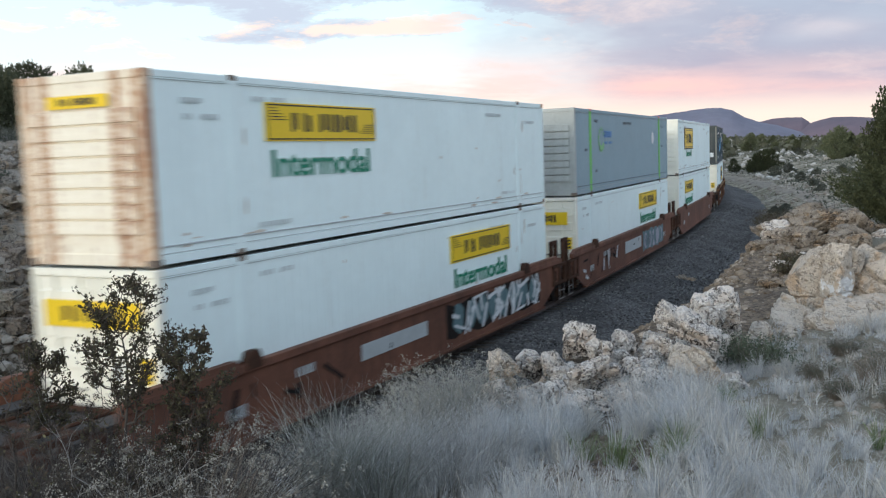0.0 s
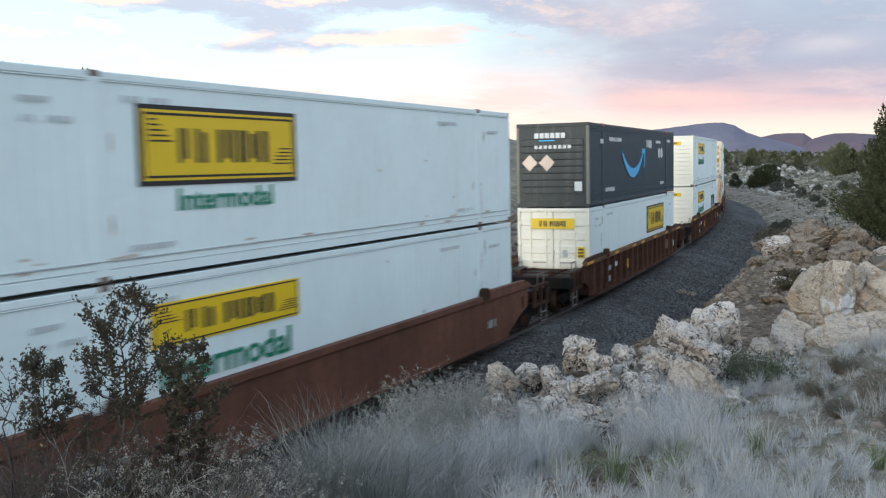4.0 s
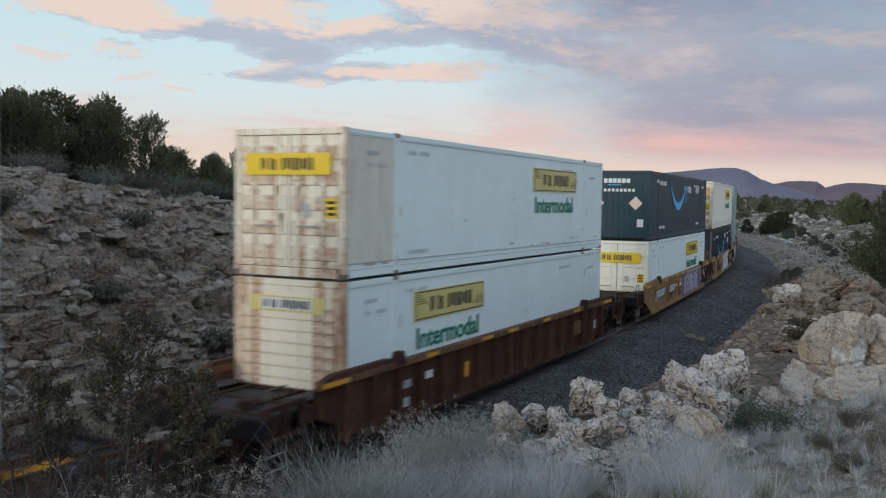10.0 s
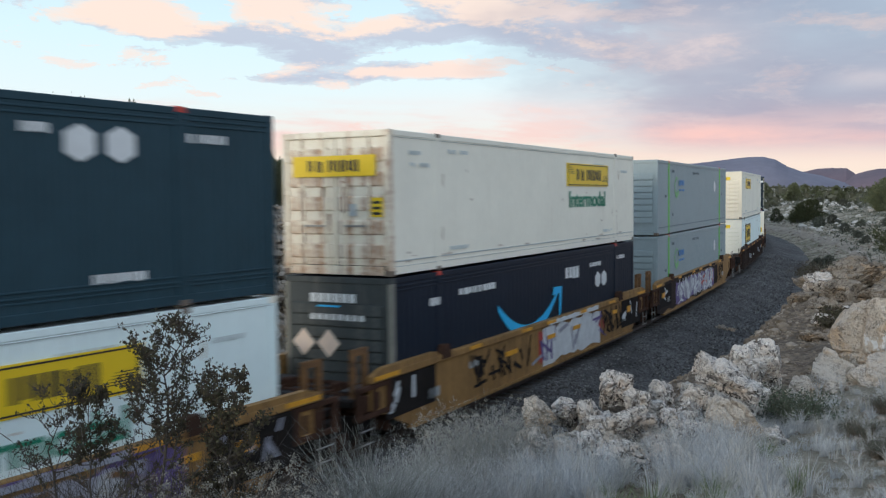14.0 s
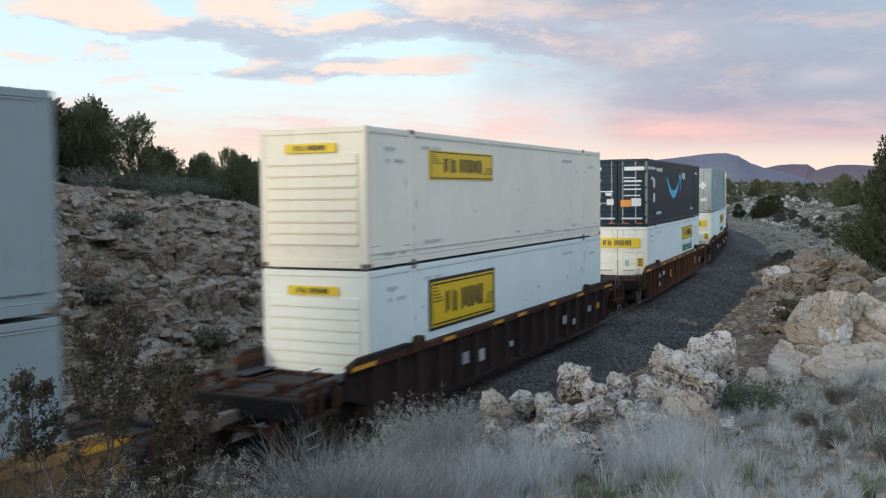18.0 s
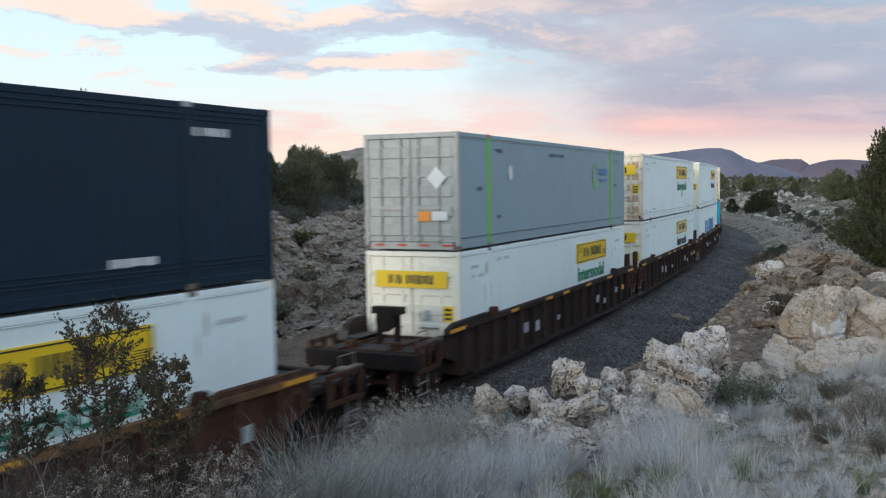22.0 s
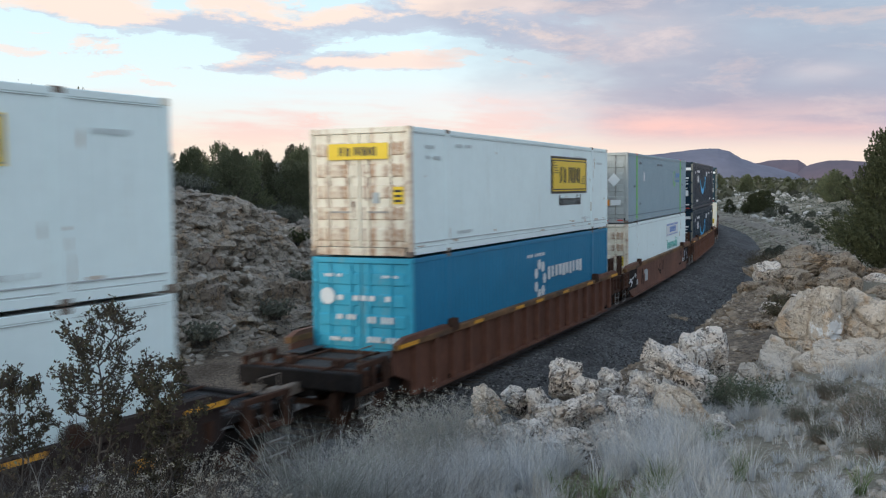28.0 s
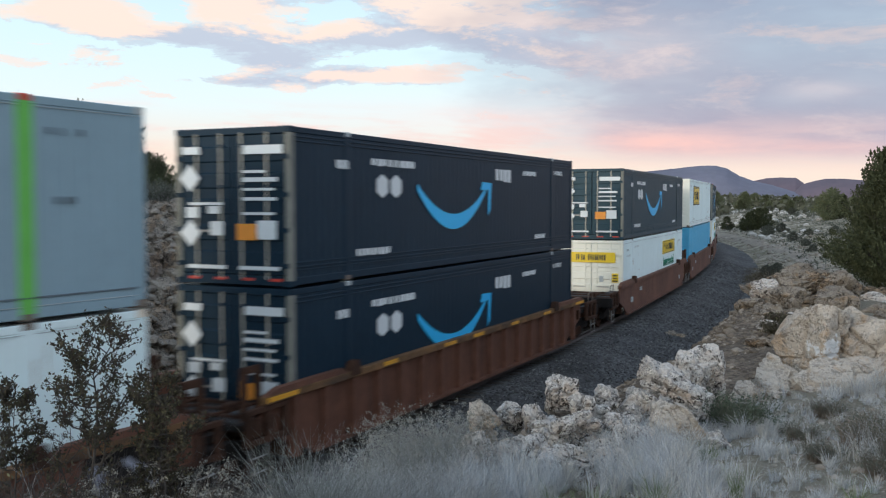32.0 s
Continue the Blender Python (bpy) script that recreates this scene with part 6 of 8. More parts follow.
def rock_material(name, pale, warm, dark, orange=0.3, stain=None, speck=1.0, strata=0.0):
    m = bpy.data.materials.new(name)
    m.use_nodes = True
    g = Graph(m.node_tree)
    co = g.n("ShaderNodeTexCoord").outputs["Object"]
    big, mid, fine = g.noise(co, 1.4, 6, 0.6), g.noise(co, 7.0, 6, 0.65, 0.4), g.noise(co, 34.0, 5, 0.7)
    c = g.mix(g.ramp(mid, [(0.36, 0.0), (0.62, 1.0)]), pale, warm)
    c = g.mix(g.math("MULTIPLY", g.ramp(g.math("ADD", big, g.math("MULTIPLY", g.math("SUBTRACT", mid, 0.5), 0.25)), [(0.52, 0.0), (0.60, 1.0)]), orange), c, (0.52, 0.32, 0.16))
    spots = g.ramp(g.math("ADD", g.math("MULTIPLY", mid, 0.60), g.math("MULTIPLY", fine, 0.40)), [(0.452, 1.0), (0.488, 0.0)])
    drift = g.ramp(g.noise(co, 2.3, 5, 0.65, 0.6), [(0.40, 0.25), (0.56, 1.0)])
    c = g.mix(g.math("MULTIPLY", g.math("MULTIPLY", spots, drift), speck), c, dark)
    # fine cracks that wander, and the beds they follow
    bent = g.n("ShaderNodeVectorMath", {0: g.scaled(co, (1.0, 1.0, 1.9)), 1: g.n("ShaderNodeTexNoise", {"Vector": co, "Scale": 3.0, "Detail": 4.0}).outputs[1]})
    crack = g.n("ShaderNodeTexVoronoi", {"Vector": bent.outputs[0], "Scale": 3.6})
    crack.feature = "DISTANCE_TO_EDGE"
    line = g.ramp(crack.outputs["Distance"], [(0.0, 1.0), (0.035, 0.0)])
    line = g.math("MULTIPLY", line, g.ramp(fine, [(0.44, 0.0), (0.60, 0.55)]))
    hole = g.n("ShaderNodeTexVoronoi", {"Vector": bent.outputs[0], "Scale": 9.0})
    pit = g.math("MULTIPLY", g.ramp(g.math("ADD", hole.outputs["Distance"], g.math("MULTIPLY", g.math("SUBTRACT", fine, 0.5), 0.35)), [(0.24, 1.0), (0.38, 0.0)]), g.ramp(g.noise(co, 3.4, 4, 0.6), [(0.42, 0.0), (0.54, 0.95)]))
    line = g.math("MAXIMUM", line, g.math("MULTIPLY", pit, speck))
    if strata:
        bed = g.ramp(g.noise(g.scaled(co, (1.2, 1.2, 9.0)), 2.4, 6, 0.7, 0.5), [(0.40, 1.0), (0.47, 0.0)])
        line = g.math("MAXIMUM", line, g.math("MULTIPLY", g.math("MULTIPLY", bed, g.ramp(big, [(0.44, 0.0), (0.56, 1.0)])), strata))
    c = g.mix(g.math("MULTIPLY", line, 0.85), c, dark)
    if stain:
        q = g.n("ShaderNodeVectorMath", {0: co, 1: stain[0]})
        q.operation = "DISTANCE"
        edge = g.math("ADD", q.outputs["Value"], g.math("MULTIPLY", g.math("SUBTRACT", mid, 0.5), 1.5))
        c = g.mix(g.ramp(edge, [(stain[1] * 0.8, 0.9), (stain[1], 0.0)]), c, (0.82, 0.82, 0.83))
    c = g.mix(g.math("MULTIPLY", g.ramp(g.noise(co, 3.1, 4, 0.7), [(0.62, 0.0), (0.70, 1.0)]), 0.6), c, tuple(min(0.85, v * 1.12) for v in pale))
    p = g.n("ShaderNodeBsdfPrincipled", {"Base Color": c, "Roughness": 0.92, "Specular IOR Level": 0.2})
    hgt = g.math("SUBTRACT", g.math("ADD", g.math("MULTIPLY", mid, 0.55), g.math("MULTIPLY", fine, 0.45)), g.math("MULTIPLY", line, 0.35))
    bp = g.n("ShaderNodeBump", {"Strength": 1.0, "Distance": 0.09, "Height": hgt})
    g.put(p.inputs["Normal"], bp.outputs[0])
    g.put(g.n("ShaderNodeOutputMaterial").inputs[0], p.outputs[0])
    return m


LIME_ROCK = rock_material("pale_limestone", (0.88, 0.83, 0.785), (0.64, 0.56, 0.495), (0.060, 0.045, 0.038), 0.24, strata=0.40)
TAN_ROCK = rock_material("tan_boulder", (0.72, 0.64, 0.56), (0.55, 0.47, 0.39), (0.12, 0.10, 0.085), 0.45, speck=0.6, strata=0.5)
STAINED_ROCK = rock_material("tan_boulder_with_white_stain", (0.72, 0.64, 0.56), (0.55, 0.47, 0.39), (0.12, 0.10, 0.085), 0.5, ((-0.26, -0.50, 0.0), 0.25), 0.6, 0.4)
LEDGE_ROCK = rock_material("brown_ledge_rock", (0.43, 0.37, 0.305), (0.26, 0.212, 0.167), (0.085, 0.068, 0.056), 0.35, strata=0.7)
BLOCK_ROCK = rock_material("brown_block_rock", (0.37, 0.31, 0.26), (0.27, 0.215, 0.17), (0.09, 0.072, 0.062), 0.3, strata=0.5)
CLIFF_ROCK = rock_material("banded_cut_rock", (0.52, 0.46, 0.39), (0.32, 0.268, 0.218), (0.080, 0.066, 0.056), 0.35, strata=0.6)


def rock(x, y, z, size, turn, seed, material=LIME_ROCK, level=6, name="rock", label="pale pitted limestone rock in the dry grass", group="rock pile", pits=0.045, facets=20, square=0.0):
    size = tuple(v * (0.93 if group == "rock pile" else 1.0) for v in size)
    P, F = rock_points(size, seed, level, pits=pits, facets=facets, square=square)
    me = mesh_of(name, P.tolist(), F)
    ob = solid(name, me, material, label, "rock", "", group)
    ob.matrix_world = pose(x, y, z, *turn)
    return ob


# the pile on the brow of the bank
rock(3.93, 12.75, 2.60, (0.46, 0.38, 0.58), (8, -10, 20), 11, pits=0.03, square=0.7, label="upright pale limestone block, pitted and angular")
rock(3.10, 11.15, 2.80, (0.74, 0.36, 0.20), (6, 28, -14), 12, label="leaning pale limestone slab with dark streaks", pits=0.05, square=0.85)
rock(2.97, 10.52, 2.46, (0.34, 0.30, 0.37), (10, 8, 30), 13, TAN_ROCK, label="smooth yellowish boulder among the rocks", pits=0.015, facets=8)
rock(1.66, 10.72, 2.82, (0.25, 0.22, 0.27), (0, 12, 10), 14)
rock(1.90, 10.55, 2.72, (0.20, 0.18, 0.19), (0, 0, 50), 15)
rock(2.30, 11.00, 2.70, (0.23, 0.20, 0.18), (12, -8, 80), 16)
rock(2.68, 11.02, 2.66, (0.25, 0.20, 0.20), (0, 18, 130), 17)
rock(1.70, 10.15, 2.52, (0.46, 0.34, 0.30), (0, -10, 15), 18, label="broad pitted limestone rock in the pile", pits=0.07)
rock(0.72, 9.82, 2.70, (0.23, 0.20, 0.22), (0, 10, 60), 19, TAN_ROCK, label="orange-stained tan rock in dry grass")
rock(0.64, 9.42, 2.52, (0.25, 0.22, 0.22), (5, 0, 110), 20)
rock(1.06, 10.22, 2.66, (0.19, 0.17, 0.20), (0, 14, 30), 21)
rock(1.32, 10.12, 2.66, (0.17, 0.16, 0.19), (8, 0, 70), 22)
rock(2.44, 10.05, 2.46, (0.29, 0.24, 0.24), (0, 6, 40), 23, pits=0.07)
rock(1.60, 9.50, 2.42, (0.36, 0.26, 0.20), (0, 4, 20), 24)
rock(2.06, 9.46, 2.40, (0.26, 0.24, 0.18), (6, 0, 100), 25)
rock(2.22, 10.28, 2.60, (0.16, 0.15, 0.13), (0, 20, 10), 26, level=4)
rock(3.38, 10.27, 2.40, (0.20, 0.18, 0.17), (0, 0, 75), 27, level=4)
rock(1.30, 9.72, 2.46, (0.22, 0.18, 0.16), (4, 4, 33), 28, level=4)
rock(0.98, 9.55, 2.44, (0.18, 0.16, 0.14), (4, 4, 133), 29, level=4)
rock(4.72, 13.20, 2.22, (0.34, 0.28, 0.26), (0, 8, 15), 30, TAN_ROCK)
rock(2.80, 11.50, 2.55, (0.25, 0.22, 0.20), (0, 8, 15), 31, level=4)
FILL = "small pale broken rock wedged in the pile"
for i, (x, y, z, k) in enumerate(((0.80, 10.15, 2.52, 0.15), (0.90, 9.75, 2.44, 0.17), (1.15, 9.90, 2.50, 0.17), (1.45, 10.35, 2.62, 0.17), (1.50, 9.85, 2.46, 0.20), (1.95, 10.20, 2.56, 0.20), (2.10, 9.85, 2.46, 0.22), (2.45, 10.55, 2.60, 0.17), (2.70, 10.25, 2.46, 0.20), (1.95, 9.70, 2.40, 0.24), (1.30, 9.40, 2.34, 0.20), (2.35, 9.62, 2.36, 0.22), (2.75, 9.80, 2.36, 0.24), (2.12, 10.75, 2.66, 0.15), (2.55, 10.85, 2.66, 0.13), (3.25, 10.75, 2.46, 0.22), (3.55, 11.6, 2.48, 0.22), (3.35, 12.3, 2.46, 0.22), (0.45, 9.6, 2.46, 0.15), (1.02, 9.20, 2.34, 0.18))):
    rock(x, y, z - 0.09, (k * 1.1, k * 0.85, k * 0.85), (i * 17 % 30 - 15, i * 23 % 30 - 15, i * 67), 400 + i, LIME_ROCK if i % 4 else TAN_ROCK, 5, "rock", FILL, "rock pile", 0.05, 14)
# the large boulders and the ledge behind
BIG = "large weathered tan boulder on the bank"
rock(6.55, 14.95, 2.72, (0.66, 0.62, 0.95), (3, 4, 14), 41, STAINED_ROCK, 6, "boulder", BIG + " with a white stain", "boulders", 0.008, 16, 0.72)
rock(5.62, 14.15, 2.08, (0.58, 0.52, 0.62), (0, 10, 60), 42, TAN_ROCK, 6, "boulder", BIG, "boulders", 0.010, 16)
rock(6.62, 13.85, 2.02, (1.05, 0.62, 0.74), (0, -8, 10), 43, TAN_ROCK, 6, "boulder", BIG, "boulders", 0.010, 16, 0.6)
rock(7.30, 14.95, 2.55, (0.80, 0.66, 0.85), (0, 0, 100), 44, TAN_ROCK, 6, "boulder", BIG, "boulders", 0.010, 16, 0.6)
rock(7.10, 13.55, 2.25, (0.70, 0.60, 0.70), (0, 0, 160), 45, TAN_ROCK, 5, "boulder", BIG, "boulders", 0.010, 16)
(tx, ty, tz), th = on_track(44.3, 3.15)
rock(tx, ty, tz - 0.50, (0.62, 0.34, 0.16), (4, 6, 30), 47, LEDGE_ROCK, 5, "rock", "flat grey slab at the foot of the bank", "boulders", 0.03, 10)
LEDGE = "layered pale rock of the ledge beside the track"
for i, (x, y, z, sx, sy, sz) in enumerate(((9.9, 24.1, 3.0, 1.05, 0.8, 0.42), (9.1, 24.0, 2.75, 0.7, 0.6, 0.35), (8.3, 21.9, 2.42, 0.45, 0.4, 0.26), (9.0, 22.4, 2.6, 0.6, 0.6, 0.45), (9.9, 21.9, 2.7, 0.55, 0.5, 0.5), (10.6, 23.2, 2.9, 0.8, 0.6, 0.5), (6.7, 18.2, 2.26, 0.26, 0.22, 0.16), (7.5, 19.8, 2.34, 0.28, 0.26, 0.18), (8.6, 20.4, 2.46, 0.40, 0.36, 0.28), (7.3, 17.4, 2.42, 0.26, 0.24, 0.20), (10.9, 25.5, 2.9, 1.0, 0.8, 0.5), (9.6, 25.6, 2.6, 0.8, 0.7, 0.4), (8.6, 23.4, 2.35, 0.6, 0.5, 0.35), (11.2, 22.6, 2.62, 0.6, 0.5, 0.3), (11.7, 23.8, 2.7, 0.7, 0.6, 0.35), (10.5, 21.0, 2.58, 0.5, 0.45, 0.28), (9.5, 19.7, 2.5, 0.42, 0.4, 0.26), (10.3, 20.0, 2.58, 0.45, 0.4, 0.28), (8.9, 18.4, 2.5, 0.36, 0.34, 0.26), (9.6, 18.6, 2.56, 0.4, 0.36, 0.28))):
    rock(x, y, z + 0.04, (sx * 0.95, sy * 0.9, sz * 0.72), (0, (i * 7) % 13 - 6, i * 47), 60 + i, LIME_ROCK if i % 6 == 1 else LEDGE_ROCK, 5, "ledge_rock", LEDGE, "ledge rocks", 0.05, 12)
for i in range(26):
    q = random.Random(i)
    f = q.random()
    x, y = 6.4 + 4.2 * f + q.uniform(-0.7, 0.5), 17.0 + 8.2 * f + q.uniform(-0.6, 0.6)
    k = q.uniform(0.09, 0.22)
    rock(x, y, ground_at(x, y) + k * 0.25, (k * 1.4, k, k * 0.6), (q.uniform(-10, 10), q.uniform(-12, 12), i * 67), 430 + i, LEDGE_ROCK if i % 4 else LIME_ROCK, 4, "ledge_rock", "broken slab of rock on the ledge", "ledge rocks", 0.04, 10)


def scatter_stones(name, pts, sizes, material, label, level=1, seed=1):
    """Many loose stones, joined."""
    r = np.random.RandomState(seed)
    kinds = [rock_points((1, 0.85, 0.62), 300 + k, level, 8, 0.0)[0] for k in range(6)]
    F = np.array(ico(level)[1])
    V, Q, base = [], [], 0
    for p, s in zip(pts, sizes):
        a = r.uniform(0, math.tau)
        k = kinds[r.randint(6)] * s
        c, sn = math.cos(a), math.sin(a)
        V.append(np.stack([k[:, 0] * c - k[:, 1] * sn + p[0], k[:, 0] * sn + k[:, 1] * c + p[1], k[:, 2] + p[2]], 1))
        Q.append(F + base)
        base += len(k)
    me = mesh_of(name, np.concatenate(V).tolist(), np.concatenate(Q).tolist())
    return solid(name, me, material, label, "stones", "stuff")


def island_stone(name, cols, rough=0.92):
    m = bpy.data.materials.new(name)
    m.use_nodes = True
    g = Graph(m.node_tree)
    r = g.n("ShaderNodeNewGeometry").outputs["Random Per Island"]
    c = g.ramp(r, [(i / max(1, len(cols) - 1), c) for i, c in enumerate(cols)])
    co = g.n("ShaderNodeTexCoord").outputs["Object"]
    c = g.mix(g.ramp(g.noise(co, 14.0, 4, 0.7), [(0.35, 0.0), (0.7, 0.5)]), c, tuple(v * 0.45 for v in cols[0]))
    p = g.n("ShaderNodeBsdfPrincipled", {"Base Color": c, "Roughness": rough, "Specular IOR Level": 0.2})
    g.put(g.n("ShaderNodeOutputMaterial").inputs[0], p.outputs[0])
    return m


STONES = island_stone("mixed_stones", [(0.19, 0.16, 0.13), (0.38, 0.335, 0.285), (0.27, 0.23, 0.19), (0.48, 0.435, 0.385)])
BROWN_STONES = island_stone("brown_stones", [(0.10, 0.078, 0.058), (0.27, 0.22, 0.172), (0.18, 0.142, 0.108), (0.48, 0.42, 0.355)])
BALLAST_STONES = island_stone("ballast_stones", [(0.052, 0.050, 0.050), (0.135, 0.130, 0.129), (0.092, 0.088, 0.087), (0.30, 0.29, 0.28)])


def build_cut():
    """The blasted rock face beyond the track: ledges, blocks and rubble."""
    s = np.arange(2.0, 66.0, 0.11)
    v = np.linspace(0, 1, 96)
    S, V = np.meshgrid(s, v, indexing="ij")
    hc = left_crest(S) + 0.15
    e = 8.2 + 7.2 * V                          # distance beyond the centreline
    prof = np.interp(V, [0, 0.10, 0.16, 0.30, 0.36, 0.48, 0.56, 0.70, 0.78, 0.92, 1.0], [0.0, 0.03, 0.16, 0.25, 0.42, 0.50, 0.66, 0.76, 0.90, 0.975, 1.0])
    ease = smooth(0.0, 1.0, V)
    mixw = 0.55 + 0.35 * fbm(S, V * 3, 6.0, 2, 4.0)
    h = -0.80 + (hc + 0.80) * (mixw * prof + (1 - mixw) * ease)
    P = np.stack([S.ravel(), e.ravel(), h.ravel()], 1)
    # blocks: cells pushed in and out, layers that overhang
    cell = np.floor(P / np.array([1.25, 9.0, 0.50]) + np.stack([0.9 * fbm(P[:, 0], P[:, 2], 1.9, 3, 2.0), 0 * P[:, 0], 0.55 * fbm(P[:, 0], P[:, 2], 2.3, 3, 12.0)], 1))
    q = np.sin(cell @ np.array([12.9, 3.7, 78.2])) * 43758.5453
    q = q - np.floor(q)
    cell2 = np.floor(P / np.array([0.46, 9.0, 0.22]) + np.stack([1.1 * fbm(P[:, 0], P[:, 2], 0.8, 3, 6.0), 0 * P[:, 0], 0.8 * fbm(P[:, 0], P[:, 2], 0.9, 3, 16.0)], 1))
    q2 = np.sin(cell2 @ np.array([41.9, 7.7, 28.2])) * 43758.5453
    q2 = q2 - np.floor(q2)
    env = smooth(0.04, 0.14, P[:, 1] * 0 + V.ravel()) * (1 - smooth(0.90, 1.0, V.ravel()))
    hard = smooth(-0.15, 0.25, fbm(P[:, 0], P[:, 2] * 2, 4.5, 2, 8.0))
    out = env * ((q - 0.5) * 0.85 * (0.25 + 0.75 * hard) + (q2 - 0.5) * 0.42 + 0.13 * noise3(P, 0.8, 4, 1.0))
    up = env * ((q2 - 0.5) * 0.10 + 0.10 * noise3(P, 0.35, 3, 5.0))
    E, Z = P[:, 1] - out, P[:, 2] + up
    hd = np.interp(P[:, 0], SS, HD)
    X = np.interp(P[:, 0], SS, CX) - E * np.cos(hd)
    Y = np.interp(P[:, 0], SS, CY) + E * np.sin(hd)
    me = grid_mesh("rock_cut", np.stack([X, Y, Z + rail_z(P[:, 0])], 1), len(s), len(v), False)
    face = solid("rock_cut", me, CLIFF_ROCK, "blasted rock face of the railway cut with ledges and rubble", "rock face", "structure")
    rb = np.random.RandomState(12)
    shapes = [mesh_of("block", *[q.tolist() if k == 0 else q for k, q in enumerate(rock_points((0.66, 0.5, 0.40), 500 + j, 4, 9, 0.03, square=0.88))]) for j in range(8)]
    for sh in shapes:
        sh.materials.append(CLIFF_ROCK)
    for _ in range(300):
        i = rb.randint(len(X))
        vv, ss = V.ravel()[i], P[i, 0]
        if not 0.08 < vv < 0.93 or ss < 14:
            continue
        b = new("block", shapes[rb.randint(8)])
        b.parent = face
        k = 0.35 + 1.0 * rb.rand() ** 2
        b.matrix_basis = pose(X[i], Y[i], Z[i] + float(rail_z(ss)) - 0.05, rb.normal() * 8, rb.normal() * 8, -math.degrees(hd[i]) + 90 + rb.normal() * 20) @ Matrix.Scale(k, 4)
    # the large blocks and slabs that stand out of it
    for j, (ss, ee, zz, w, hgt) in enumerate(((25.35, 11.65, 2.13, 1.07, 1.07), (26.68, 11.62, 2.05, 1.46, 1.06), (23.92, 11.31, 1.77, 1.2, 1.38), (27.45, 11.3, 1.68, 0.92, 0.74), (30.37, 12.04, 2.27, 1.04, 0.88), (31.62, 12.32, 2.48, 0.74, 0.62), (31.25, 11.56, 1.77, 0.69, 0.73), (23.63, 10.43, 0.87, 1.34, 0.6), (24.43, 10.27, 0.72, 1.02, 0.51), (23.28, 10.67, 1.12, 1.0, 0.5), (24.9, 9.91, 0.38, 1.02, 0.68), (27.57, 10.81, 1.18, 1.1, 0.74), (31.04, 10.81, 1.07, 1.19, 1.0), (31.67, 10.47, 0.75, 0.8, 1.0), (23.1, 9.99, 0.46, 0.98, 0.49), (23.8, 9.74, 0.24, 0.99, 0.49), (26.0, 10.3, 0.7, 1.2, 0.5), (26.2, 9.8, 0.25, 1.1, 0.45), (34.0, 10.2, 0.5, 1.3, 0.9), (35.6, 10.3, 0.6, 1.1, 1.0), (37.0, 10.1, 0.5, 1.2, 0.9), (38.4, 10.0, 0.4, 1.0, 0.8), (33.2, 11.6, 1.9, 0.9, 0.6), (39.6, 10.2, 0.5, 1.1, 0.7))):
        (x, y, z), hd0 = on_track(ss, -ee)
        Q, FF = rock_points((w * 0.72, 0.62, hgt * 0.72), 700 + j, 5, 9, 0.02, square=0.9)
        me = mesh_of("block", Q.tolist(), FF)
        me.materials.append(BLOCK_ROCK if j % 3 else CLIFF_ROCK)
        b = new("block", me)
        b.parent = face
        b.matrix_basis = pose(x, y, zz, rb.normal() * 4, rb.normal() * 4, -math.degrees(hd0) + 90 + rb.normal() * 6)
    # rubble on and below the face
    r = np.random.RandomState(4)
    pts, sizes = [], []
    for _ in range(9000):
        i = r.randint(len(X))
        vv = V.ravel()[i]
        if r.rand() < 0.25 + 0.75 * (1 - vv):
            pts.append((X[i] + r.normal() * 0.1, Y[i] + r.normal() * 0.1, Z[i] + rail_z(P[i, 0]) + 0.02))
            sizes.append(0.045 + 0.22 * r.rand() ** 2.6)
    for _ in range(1500):
        ss, dd = r.uniform(5, 64), r.uniform(-9.5, -4.5)
        (x, y, z), _h = on_track(ss, dd)
        pts.append((x, y, ground_at(x, y)))
        sizes.append(0.025 + 0.09 * r.rand() ** 3)
    scatter_stones("rubble", pts, sizes, STONES, "broken stones lying on and below the rock face", seed=3)


build_cut()


